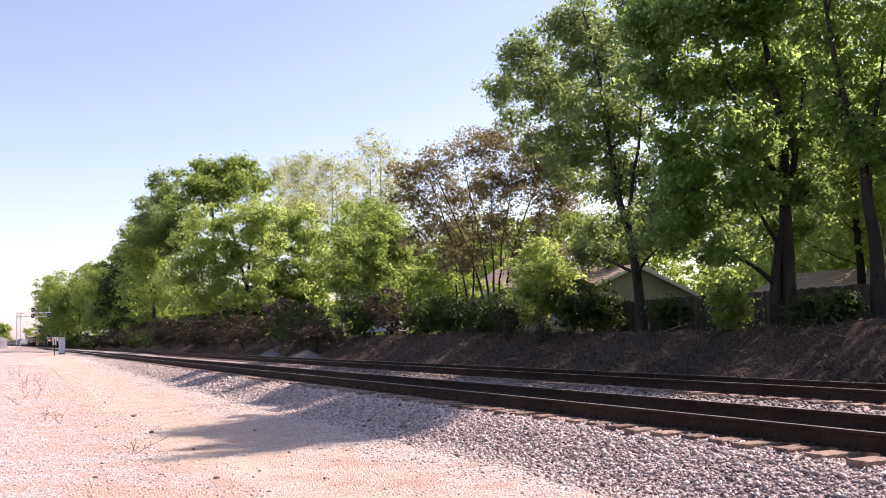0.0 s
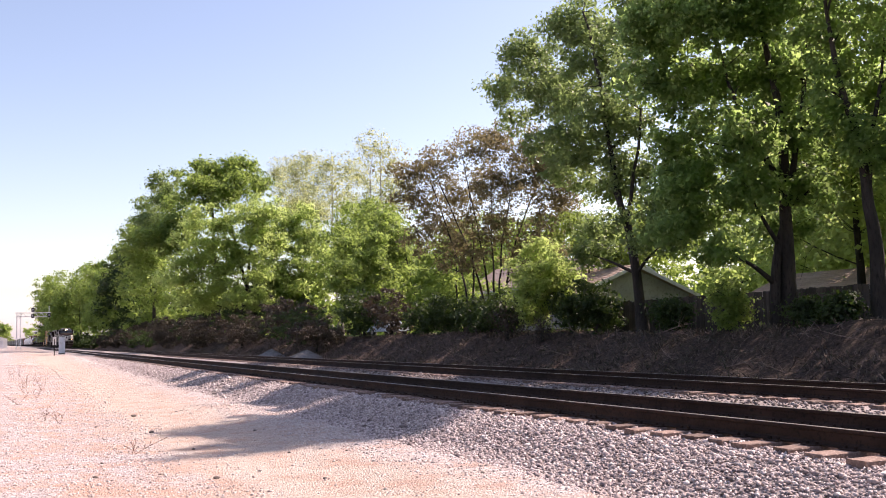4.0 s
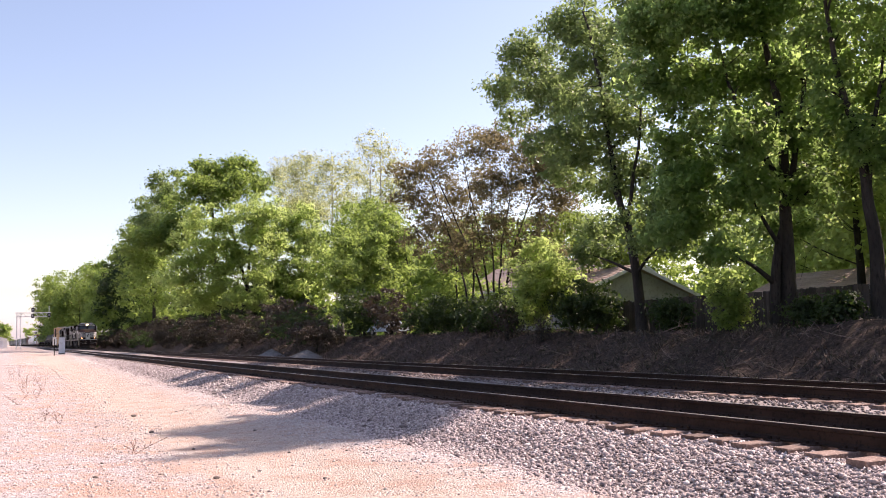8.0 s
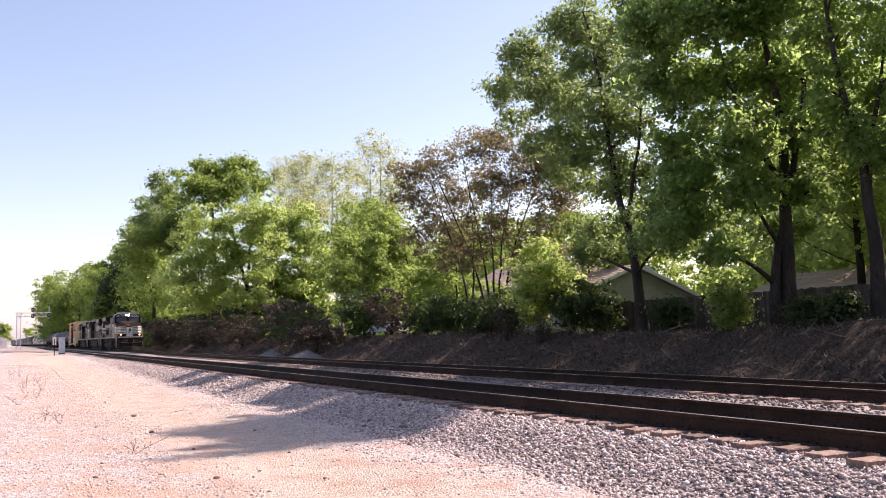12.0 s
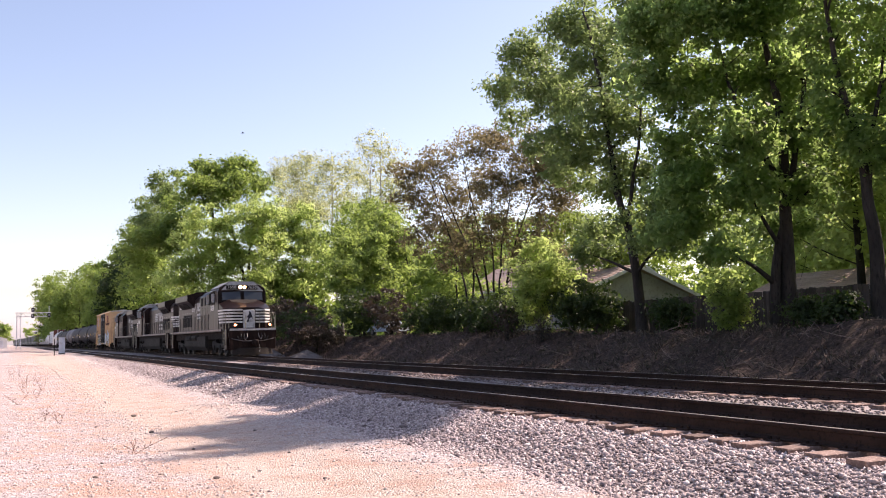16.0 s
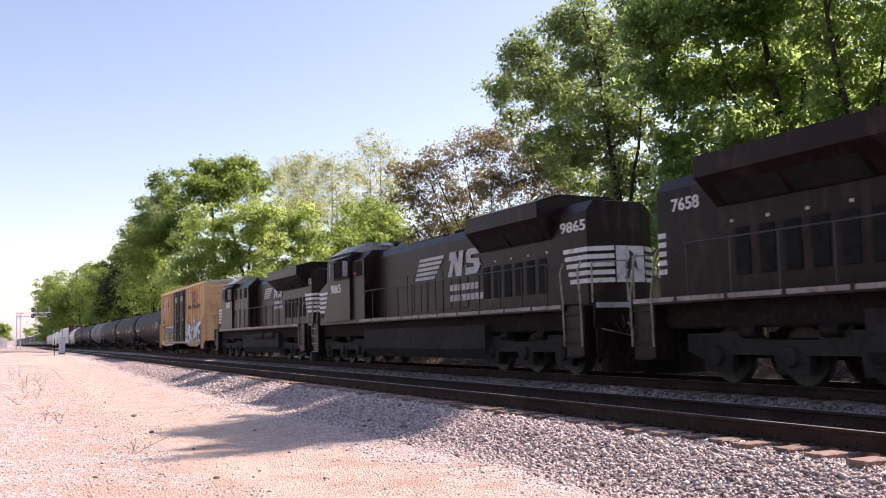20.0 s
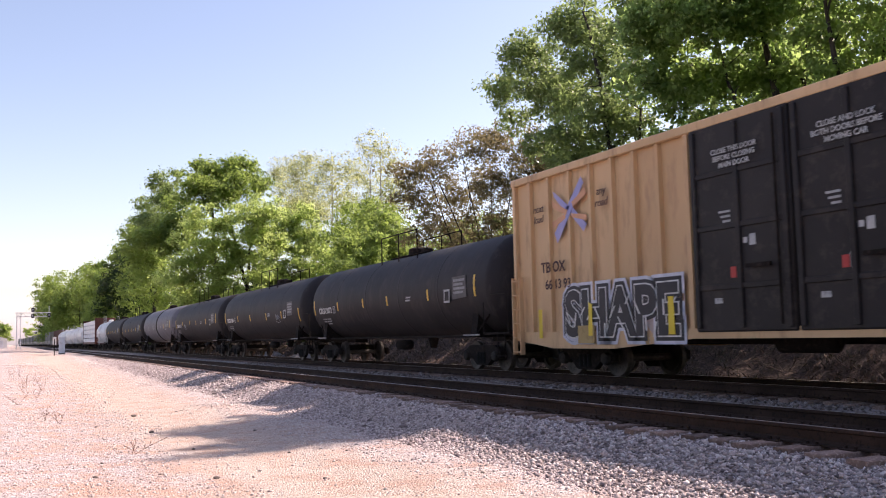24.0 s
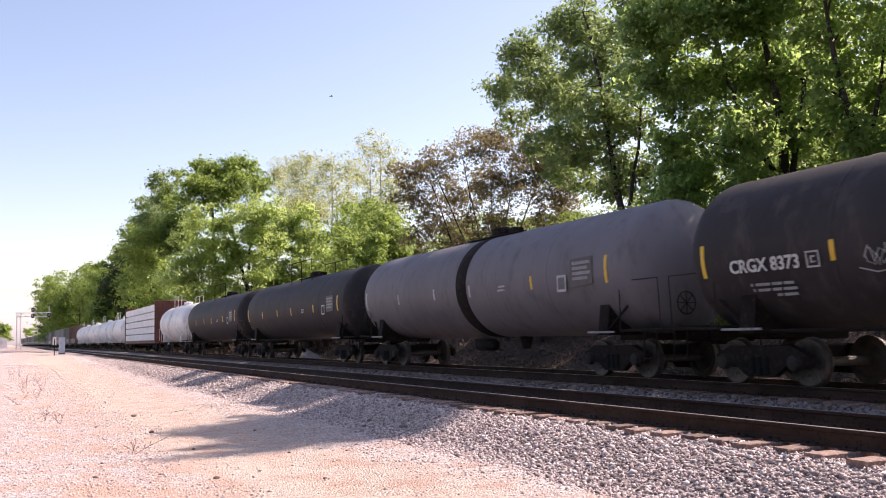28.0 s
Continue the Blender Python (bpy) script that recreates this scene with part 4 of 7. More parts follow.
def far_woods():
    """A belt of far tree tops that closes the view."""
    rng = np.random.default_rng(7)
    n = 26000
    x = rng.uniform(-420, 10, n)
    y = rng.uniform(95, 125, n)
    top = 9 + 4 * wave(x, y * 0, 0.12) + 2.5 * wave(x, y * 0, 0.4, 2)
    z = 1 + top * rng.random(n) ** 0.7
    tagged(new("far_woods", leaf_mesh("far_woods", np.stack([x, y, z], -1), 1.5, MID, rng)), "far belt of green woods", "woods", kind="stuff")


far_woods()


def near_side_woods():
    """Unseen trees added behind the viewer to close the place and darken reflections."""
    rng = np.random.default_rng(17)
    n = 30000
    x = rng.uniform(-48, 70, n)
    top = 11 + 3 * wave(x, x * 0, 0.3) + 2 * wave(x, x * 0, 0.9, 2)
    y = -34 + 5 * wave(x, x * 0, 0.2, 1) - rng.uniform(0, 7, n)
    z = -0.6 + top * rng.random(n) ** 0.8
    tagged(new("near_side_woods", leaf_mesh("near_side_woods", np.stack([x, y, z], -1), 0.85, MID, rng)), "unseen row of green trees added to darken reflections", "woods", kind="stuff")


near_side_woods()


# bushes along the bank
def bush(x, y, w, h, mat, seed, label, n=5000, size=0.12, name="bush"):
    return make_tree(name, x, y, label, [(0, 0, h * 0.55, w, w * 0.8, h * 0.45), (w * 0.4, 0, h * 0.4, w * 0.7, w * 0.7, h * 0.4)], 0.035, n, size, mat, BARK, seed,
                     clumps=150, clump_r=0.24 if h < 4 else 0.34, limbs=24, stems=5, twigs=24, loose_share=0.7, swell=1.05, category="bush", group="bushes on the bank")


bush(-37.2, 22.4, 2.0, 4.6, LIME, 101, "light green sunlit bush on the bank", 18000, 0.12)
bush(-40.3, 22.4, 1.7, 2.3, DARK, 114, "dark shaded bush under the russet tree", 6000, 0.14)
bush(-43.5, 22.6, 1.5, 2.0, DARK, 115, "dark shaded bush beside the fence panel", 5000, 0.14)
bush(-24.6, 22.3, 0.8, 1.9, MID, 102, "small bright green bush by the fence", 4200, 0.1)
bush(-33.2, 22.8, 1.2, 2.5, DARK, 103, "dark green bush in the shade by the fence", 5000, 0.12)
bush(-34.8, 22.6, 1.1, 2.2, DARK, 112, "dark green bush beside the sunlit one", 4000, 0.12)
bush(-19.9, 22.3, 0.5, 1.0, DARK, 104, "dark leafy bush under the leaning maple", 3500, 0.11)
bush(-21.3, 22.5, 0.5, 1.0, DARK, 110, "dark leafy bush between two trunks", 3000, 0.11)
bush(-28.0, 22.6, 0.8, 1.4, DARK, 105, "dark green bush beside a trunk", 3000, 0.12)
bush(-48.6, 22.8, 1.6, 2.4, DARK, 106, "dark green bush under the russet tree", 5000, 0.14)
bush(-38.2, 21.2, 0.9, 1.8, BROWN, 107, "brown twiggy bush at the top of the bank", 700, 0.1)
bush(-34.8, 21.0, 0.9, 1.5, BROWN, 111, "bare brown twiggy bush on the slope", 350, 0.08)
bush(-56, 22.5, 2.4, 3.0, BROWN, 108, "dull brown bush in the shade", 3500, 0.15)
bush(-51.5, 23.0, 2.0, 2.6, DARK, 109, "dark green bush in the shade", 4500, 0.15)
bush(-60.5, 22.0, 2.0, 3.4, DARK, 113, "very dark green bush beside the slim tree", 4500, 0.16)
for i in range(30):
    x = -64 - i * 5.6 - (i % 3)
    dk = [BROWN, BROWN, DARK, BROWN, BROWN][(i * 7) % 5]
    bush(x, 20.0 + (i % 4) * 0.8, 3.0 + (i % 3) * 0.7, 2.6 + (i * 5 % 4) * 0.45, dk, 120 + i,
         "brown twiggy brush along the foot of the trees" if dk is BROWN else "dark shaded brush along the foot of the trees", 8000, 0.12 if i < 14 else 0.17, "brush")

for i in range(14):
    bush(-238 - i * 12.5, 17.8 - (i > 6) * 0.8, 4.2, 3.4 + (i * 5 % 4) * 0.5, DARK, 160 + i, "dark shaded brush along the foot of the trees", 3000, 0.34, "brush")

# ---- train ----
LOCO_BLACK = surface("loco_black_paint", (0.0128, 0.0068, 0.0060), (0.0202, 0.0114, 0.0098), (0.044, 0.026, 0.021), 0.5, 3.0, 0.36, bump=0.03, bump_scale=3.0, streak=0.3, spec=0.11)
GRIME = surface("grimy_underframe", (0.0105, 0.0078, 0.007), (0.021, 0.0155, 0.0135), (0.040, 0.029, 0.024), 1.2, 9.0, 0.8, bump=0.3, spec=0.1)
DUSTY = surface("dusty_grey_steel", (0.028, 0.0235, 0.0205), (0.046, 0.039, 0.034), (0.022, 0.0185, 0.016), 0.5, 7.0, 0.75, bump=0.1, spec=0.1)
STRIPE = surface("dull_pinkish_stripe", (0.26, 0.21, 0.185), (0.40, 0.33, 0.30), (0.12, 0.095, 0.08), 1.4, 7.0, 0.6, bump=0.0)
PANEL_DARK = surface("faded_panel_backing", (0.085, 0.078, 0.076), (0.12, 0.108, 0.104), None, 3.0, 12.0, 0.6, bump=0.0)
PANEL_GREY = surface("faded_grey_panel", (0.24, 0.235, 0.235), (0.32, 0.31, 0.31), (0.16, 0.155, 0.155), 3.0, 12.0, 0.6, bump=0.0)
WHITE = surface("white_paint", (0.55, 0.54, 0.52), (0.72, 0.71, 0.69), (0.38, 0.36, 0.33), 0.7, 5.0, 0.5, bump=0.0)
DULL_WHITE = surface("faded_white_lettering", (0.36, 0.36, 0.36), (0.52, 0.52, 0.51), (0.22, 0.22, 0.21), 1.4, 9.0, 0.6, bump=0.0)
HANDRAIL = surface("handrail_paint", (0.20, 0.18, 0.13), (0.36, 0.33, 0.25), (0.10, 0.09, 0.07), 1.5, 9.0, 0.5, bump=0.0)
DARK_RAIL = surface("dark_handrail", (0.03, 0.03, 0.03), (0.055, 0.052, 0.05), None, 1.0, 8.0, 0.5, bump=0.0)
STEEL = surface("worn_steel", (0.20, 0.19, 0.18), (0.36, 0.34, 0.32), (0.10, 0.08, 0.07), 3.0, 14.0, 0.4, metal=0.8, bump=0.05)
WHEEL = surface("wheel_steel", (0.045, 0.036, 0.03), (0.10, 0.082, 0.07), (0.03, 0.026, 0.022), 3.0, 14.0, 0.6, metal=0.3, bump=0.05)
GLASS = pane_glass("cab_glass")
SILVER_GREY = surface("pale_grey_sunlit_paint", (0.24, 0.235, 0.23), (0.36, 0.35, 0.34), (0.17, 0.155, 0.14), 1.0, 6.0, 0.6, bump=0.05)
BEAM = lamp_glow("headlight", (1.0, 0.6, 0.3), 14.0)
DITCH = lamp_glow("ditch_light", (1.0, 0.36, 0.15), 5.0)
DIM = surface("lamp_glass", (0.5, 0.5, 0.5), (0.6, 0.6, 0.6), None, 2.0, 8.0, 0.2, bump=0.0)
RED_MARK = surface("red_label", (0.42, 0.04, 0.04), (0.5, 0.06, 0.05), None, 2.0, 8.0, 0.5, bump=0.0)
GRILLE = surface("radiator_grille", (0.012, 0.012, 0.012), (0.022, 0.021, 0.02), None, 3.0, 20.0, 0.8, bump=0.2, spec=0.08)
TANK_BLACK = surface("tank_black_paint", (0.026, 0.0225, 0.0235), (0.040, 0.035, 0.036), (0.062, 0.052, 0.050), 0.45, 2.2, 0.62, bump=0.02, bump_scale=2.0, streak=0.4, spec=0.16)
TANK_GREY = surface("tank_grey_paint", (0.128, 0.118, 0.13), (0.158, 0.146, 0.16), (0.118, 0.107, 0.112), 0.4, 2.4, 0.6, bump=0.02, bump_scale=2.0, streak=0.4)
TANK_WHITE = surface("tank_white_paint", (0.60, 0.59, 0.58), (0.74, 0.73, 0.72), (0.45, 0.41, 0.37), 0.4, 2.4, 0.45, bump=0.02, bump_scale=2.0, streak=0.4)
GOLD = surface("gold_reflector", (0.62, 0.36, 0.03), (0.75, 0.46, 0.05), None, 2.0, 8.0, 0.4, bump=0.0)
BOX_TAN = surface("boxcar_tan_paint", (0.585, 0.37, 0.195), (0.685, 0.45, 0.25), (0.475, 0.29, 0.16), 0.35, 2.6, 0.55, bump=0.06, bump_scale=4.0, streak=0.25)
BOX_BLACK = surface("boxcar_black_door", (0.022, 0.0188, 0.019), (0.035, 0.030, 0.030), (0.055, 0.045, 0.041), 0.6, 4.0, 0.5, bump=0.05, spec=0.15)
ROOF_METAL = surface("galvanised_roof", (0.42, 0.40, 0.37), (0.55, 0.53, 0.50), (0.30, 0.24, 0.19), 0.6, 5.0, 0.5, metal=0.4, bump=0.1)
LETTER_DARK = surface("dark_brown_lettering", (0.05, 0.02, 0.02), (0.08, 0.03, 0.03), None, 2.0, 8.0, 0.6, bump=0.0)
RED_BROWN = surface("oxide_red_paint", (0.10, 0.035, 0.028), (0.17, 0.06, 0.045), (0.07, 0.03, 0.025), 0.6, 4.0, 0.6, bump=0.1)
CRIMSON = surface("crimson_lettering", (0.24, 0.035, 0.04), (0.32, 0.06, 0.06), None, 1.0, 6.0, 0.6, bump=0.0)
BLUE_PAINT = surface("faded_blue_paint", (0.30, 0.30, 0.56), (0.40, 0.38, 0.60), None, 1.0, 6.0, 0.6, bump=0.0)
ORANGE_PAINT = surface("faded_orange_paint", (0.62, 0.31, 0.18), (0.70, 0.38, 0.22), None, 1.0, 6.0, 0.6, bump=0.0)
SPRAY_PALE = surface("spray_pale_blue", (0.42, 0.54, 0.60), (0.62, 0.70, 0.72), (0.32, 0.42, 0.48), 0.8, 4.0, 0.5, bump=0.0)
SPRAY_LILAC = surface("spray_lilac", (0.50, 0.50, 0.58), (0.66, 0.66, 0.72), (0.38, 0.42, 0.50), 0.8, 4.0, 0.5, bump=0.0)
SPRAY_BLACK = surface("spray_black", (0.015, 0.014, 0.02), (0.03, 0.028, 0.035), None, 1.0, 6.0, 0.5, bump=0.0)
SPRAY_YELLOW = surface("spray_yellow", (0.72, 0.50, 0.03), (0.80, 0.60, 0.06), None, 1.0, 6.0, 0.5, bump=0.0)
SPRAY_VIOLET = surface("spray_violet", (0.36, 0.28, 0.27), (0.46, 0.36, 0.33), None, 1.0, 6.0, 0.5, bump=0.0)
SILL_PATCH = surface("ochre_patch", (0.42, 0.28, 0.11), (0.50, 0.35, 0.15), (0.32, 0.21, 0.09), 1.0, 6.0, 0.6, bump=0.0)
WRAP = surface("white_lumber_wrap", (0.62, 0.62, 0.63), (0.74, 0.74, 0.75), (0.50, 0.50, 0.52), 0.8, 4.0, 0.5, bump=0.15, bump_scale=6.0)
HOPPER_GREY = surface("hopper_grey_paint", (0.27, 0.27, 0.26), (0.38, 0.38, 0.36), (0.20, 0.17, 0.14), 0.4, 3.0, 0.6, bump=0.05, streak=0.3)
HOPPER_GREEN = surface("hopper_olive_paint", (0.16, 0.18, 0.15), (0.24, 0.25, 0.21), (0.14, 0.11, 0.09), 0.4, 3.0, 0.6, bump=0.05, streak=0.3)
HOPPER_BROWN = surface("hopper_brown_paint", (0.16, 0.09, 0.07), (0.23, 0.14, 0.11), (0.10, 0.07, 0.06), 0.4, 3.0, 0.6, bump=0.05, streak=0.3)
HOSE = surface("rubber_hose", (0.02, 0.02, 0.02), (0.04, 0.04, 0.04), None, 3.0, 9.0, 0.7, bump=0.0)


def wheelset_mesh(name, r):
    g = Geo()
    for s in (-1, 1):
        y = s * GAUGE / 2
        prof = [(y + s * 0.065, r * 0.28), (y + s * 0.065, r * 0.8), (y + s * 0.075, r * 0.84), (y + s * 0.075, r * 0.985), (y - s * 0.03, r), (y - s * 0.035, r + 0.027), (y - s * 0.06, r + 0.027), (y - s * 0.065, r * 0.82), (y - s * 0.02, r * 0.7), (y - s * 0.06, r * 0.28)]
        g.wheel(0, 0, prof, 28)
        g.wheel(0, 0, [(y + s * 0.06, r * 0.3), (y + s * 0.24, r * 0.24)], 14)
        for k in range(3):
            a = k * 2.094
            g.box(r * 0.55 * math.cos(a) - 0.03, r * 0.55 * math.cos(a) + 0.03, y + s * 0.06, y + s * 0.078, r * 0.55 * math.sin(a) - 0.03, r * 0.55 * math.sin(a) + 0.03)
    g.tube([(0, -0.75, 0), (0, 0.75, 0)], 0.085, 10)
    return g.mesh(name, WHEEL, 35)


WHEELSET_BIG, WHEELSET_SMALL = wheelset_mesh("wheelset", 0.53), wheelset_mesh("wheelset", 0.42)
WHEEL_RADIUS = {WHEELSET_BIG.name: 0.53, WHEELSET_SMALL.name: 0.42}


SPRING_MESH = Geo().tube([(0, 0, 0), (0, 0, 0.3)], 0.06, 8).mesh("spring", GRILLE)


def freight_truck(car, x, frame_mat=GRIME):
    """Two-axle bogie with cast side frames."""
    bolster = part("bogie", Geo().box(-0.2, 0.2, -1.1, 1.1, 0.42, 0.72, 0.04), frame_mat, car, at=pose(x, 0, 0))
    for s in (-1, 1):
        y = s * 1.02
        outline = [(-1.12, 0.55), (-1.12, 0.36), (-0.62, 0.36), (-0.34, 0.16), (0.34, 0.16), (0.62, 0.36), (1.12, 0.36), (1.12, 0.55), (0.75, 0.72), (-0.75, 0.72)]
        g = Geo().prism(outline, y - 0.07, y + 0.07, "y")
        part("side_frame", g, frame_mat, bolster, smooth=30)
        for dx in (-0.17, 0.0, 0.17):
            part("spring", SPRING_MESH, GRILLE, bolster, at=pose(dx, y + s * 0.075, 0.22))
        for dx in (-0.875, 0.875):
            part("bearing_cap", Geo().wheel(dx, 0.42, [(y + s * 0.06, 0.15), (y + s * 0.17, 0.13), (y + s * 0.19, 0.06)], 12), DUSTY, bolster)
    for dx in (-0.875, 0.875):
        part("wheelset", WHEELSET_SMALL, WHEEL, bolster, "worn steel wheels on an axle", at=pose(dx, 0, 0.42))
    return bolster


def coupler(car, x, s):
    g = Geo().box(min(x, x - s * 0.9), max(x, x - s * 0.9), -0.09, 0.09, 0.78, 0.96, 0.02)
    g.box(x - 0.16, x + 0.12, -0.17, 0.17, 0.72, 1.02, 0.05)
    part("coupler", g, GRIME, car)
    part("air_hose", Geo().tube([(x - s * 0.35, 0.3, 0.72), (x - s * 0.2, 0.3, 0.4), (x, 0.22, 0.28), (x + s * 0.15, 0.1, 0.36)], 0.025, 6), HOSE, car)


def flat_shape(polys, thick=0.006, rise=0.0):
    """Thin painted shapes in the xy plane."""
    g = Geo()
    for q in polys:
        g.prism(q, 0.0, thick, "z")
        thick += rise
    return g


def locomotive(number, label, variant):
    """Six-axle hood unit; cab at +x."""
    lo = thing("locomotive", label, "locomotive", "locomotives of the train")
    es = variant == "new"
    lead = number == "7658"
    # the three units differ in the length of their rear platform and hood
    tail_x, side_x, tip_x = (-10.75, -10.4, -10.6) if lead else (-9.95, -9.05, -9.45) if es else (-10.85, -9.95, -10.35)
    ahead = 0.0 if es else 0.6      # cab and leading bogie of the older unit stand further forward
    nose_x = 10.35 + ahead * 0.5
    cabinet_x = 1.2 if es else 4.1
    band_x, digits_x = (side_x + 0.25, side_x + 0.9) if lead else (side_x + 0.75, side_x + 0.58)
    # frame and walkways
    part("frame", Geo().box(tail_x, nose_x, -1.2, 1.2, 1.05, 1.62, 0.05), GRIME, lo)
    for s in (-1, 1):
        part("walkway", Geo().box(tail_x + (0.12 if lead else 1.15), 8.6 + ahead, min(s * 0.95, s * 1.52), max(s * 0.95, s * 1.52), 1.55, 1.70, 0.01), LOCO_BLACK, lo)
        g = Geo()
        x = tail_x + (0.15 if lead else 1.25)
        while x < (8.4 if es else 4.2):
            g.box(x, min(x + 1.32, 8.5 if es else 4.4), min(s * 1.5, s * 1.527), max(s * 1.5, s * 1.527), 1.60, 1.69)
            x += 1.42
        part("walkway_stripe", g, STRIPE, lo, "pale striped edge of the walkway", smooth=0)
    # long hood
    hood = [(-0.95, 1.68), (-0.95, 3.95), (-0.72, 4.22), (0.72, 4.22), (0.95, 3.95), (0.95, 1.68)]
    part("long_hood", Geo().prism(hood, side_x, cabinet_x + 0.4), LOCO_BLACK, lo, "black engine hood", smooth=20)
    tail = [(-0.45, 1.68), (-0.45, 3.92), (-0.38, 4.14), (0.38, 4.14), (0.45, 3.92), (0.45, 1.68)]
    part("hood_end", Geo().loft([[(side_x, y, z) for y, z in hood], [(tip_x, y, z) for y, z in tail]]), LOCO_BLACK, lo, "black chamfered end of the hood", smooth=20)
    for s in (-1, 1):
        for k in range(9):
            x = -3.6 + k * 0.58
            part("hood_door", Geo().box(x, x + 0.54, min(s * 0.945, s * 0.968), max(s * 0.945, s * 0.968), 1.85, 3.1, 0.008), LOCO_BLACK, lo)
        for k in range(6):
            x = -8.1 + k * 0.62
            part("grille", Geo().box(x, x + 0.38, min(s * 0.945, s * 0.972), max(s * 0.945, s * 0.972), 2.05, 2.95, 0.01), GRILLE, lo, "dark louvred opening in the hood")
        for k in range(7):
            part("latch", Geo().box(-8.2 + 0.93 * k, -8.12 + 0.93 * k, min(s * 0.94, s * 0.975), max(s * 0.94, s * 0.975), 3.06, 3.12), DULL_WHITE, lo, smooth=0)
    # radiator section with overhanging wings
    x0, x1 = (-8.55, -3.3) if es else (-8.45, -4.4)
    w = 1.52 if es else 1.42
    wing = [(-0.95, 3.4), (-w, 3.95), (-w, 4.36), (-0.8, 4.56), (0.8, 4.56), (w, 4.36), (w, 3.95), (0.95, 3.4)]
    rad = part("radiator", Geo().prism(wing, x0, x1), LOCO_BLACK, lo, "black radiator housing overhanging the hood", smooth=20)
    for s in (-1, 1):
        for k in range(3):
            a, b = x0 + 0.35 + k * 1.75, x0 + 1.95 + k * 1.75
            if b < x1:
                pts = [(a, s * 1.02, 3.42), (b, s * 1.02, 3.42), (b, s * (w - 0.05), 3.95), (a, s * (w - 0.05), 3.95)]
                part("radiator_screen", Geo().loft([[(x, y + s * 0.012, z - 0.008) for x, y, z in pts], [(x, y - s * 0.05, z + 0.04) for x, y, z in pts]]), GRILLE, rad, "dark mesh screen")
    for k in range(2):
        part("radiator_fan", Geo().tube([(x0 + 1.4 + 2.6 * k, 0, 4.5), (x0 + 1.4 + 2.6 * k, 0, 4.62)], 0.62, 20), GRIME, rad)
    part("exhaust_outlet", Geo().box(-2.6, -1.5, -0.35, 0.35, 4.2, 4.42, 0.04), GRIME, lo)
    part("roof_hatch", Geo().box(-1.2, 1.5, -0.6, 0.6, 4.2, 4.32, 0.03), LOCO_BLACK, lo)
    # equipment cabinet behind the cab
    aux = [(-1.42, 1.68), (-1.42, 3.95), (-1.05, 4.3), (1.05, 4.3), (1.42, 3.95), (1.42, 1.68)]
    part("equipment_cabinet", Geo().prism(aux, cabinet_x, 4.9 + ahead), LOCO_BLACK, lo, smooth=20)
    for s in (-1, 1):
        for x, wd in ((1.5, 0.75), (2.8, 0.45), (3.9, 0.55)) if es else ((4.3, 0.7),):
            part("air_intake", Geo().box(x, x + wd, min(s * 1.41, s * 1.435), max(s * 1.41, s * 1.435), 3.35, 3.9, 0.01), GRILLE, lo, "dark screened air intake")
        for k in range(4 if es else 0):
            part("cabinet_door", Geo().box(1.3 + k * 0.88, 2.12 + k * 0.88, min(s * 1.41, s * 1.432), max(s * 1.41, s * 1.432), 1.8, 3.2, 0.008), LOCO_BLACK, lo)
        part("warning_label", Geo().box(4.35 + ahead, 4.62 + ahead, min(s * 1.43, s * 1.441), max(s * 1.43, s * 1.441), 3.4, 3.52), RED_MARK, lo, "small red warning label", smooth=0)
    # cab
    cab = [(-1.52, 1.62), (-1.52, 4.06), (-1.42, 4.32), (-0.75, 4.7), (0.75, 4.7), (1.42, 4.32), (1.52, 4.06), (1.52, 1.62)]
    front = 7.55
    def slant(z, x):
        return x if z < 3.4 else x - (z - 3.4) * 0.28
    cabin = part("cab", Geo().loft([[(4.85, y, z) for y, z in cab], [(slant(z, front + 0.2), y, z) for y, z in cab]]), LOCO_BLACK, lo, "black wide driver's cab", smooth=20, at=pose(ahead, 0, 0))
    # sunlight on the cab roof is put into its pale colour
    part("cab_roof", Geo().loft([[(4.8, y * 1.02, z + 0.02) for y, z in ((-1.44, 4.3), (-0.75, 4.7), (0.75, 4.7), (1.44, 4.3))], [(7.44, y * 1.02, z + 0.02) for y, z in ((-1.44, 4.3), (-0.75, 4.7), (0.75, 4.7), (1.44, 4.3))]]), SILVER_GREY, cabin, "dusty cab roof coloured paler for sunlight", smooth=20)
    # windscreens on the sloping front
    for s in (-1, 1):
        ys = (0.12 * s, 1.28 * s)
        lo_z, hi_z = 3.56, 4.08
        def scr(d):
            return [(slant(z, front + 0.2) + d, y, z) for y, z in ((ys[0], lo_z), (ys[1], lo_z - 0.05), (ys[1], hi_z - 0.06), (ys[0], hi_z))]
        part("windscreen", Geo().loft([scr(-0.02), scr(0.012)]), GLASS, cabin, "dark windscreen pane", smooth=0)
        # open side windows: dark sheets stand for the shade inside the cab
        for q, mt, nm, d in ((((5.02, 3.36), (5.85, 3.36), (5.85, 4.0), (5.02, 4.0)), GRILLE, "side_window", 0.014), (((6.0, 3.36), (6.6, 3.36), (6.6, 4.0), (6.0, 4.0)), GRILLE, "side_window", 0.014)):
            part(nm, Geo().prism(q, s * 1.50, s * (1.52 + d), "y"), mt, cabin, "dark sheet for the shaded inside of an open cab window", smooth=0)
        fr = Geo()
        for xx in (4.97, 5.92, 6.65):
            fr.box(xx - 0.03, xx + 0.03, min(s * 1.51, s * 1.548), max(s * 1.51, s * 1.548), 3.3, 4.05)
        fr.box(4.95, 6.68, min(s * 1.51, s * 1.548), max(s * 1.51, s * 1.548), 4.0, 4.06)
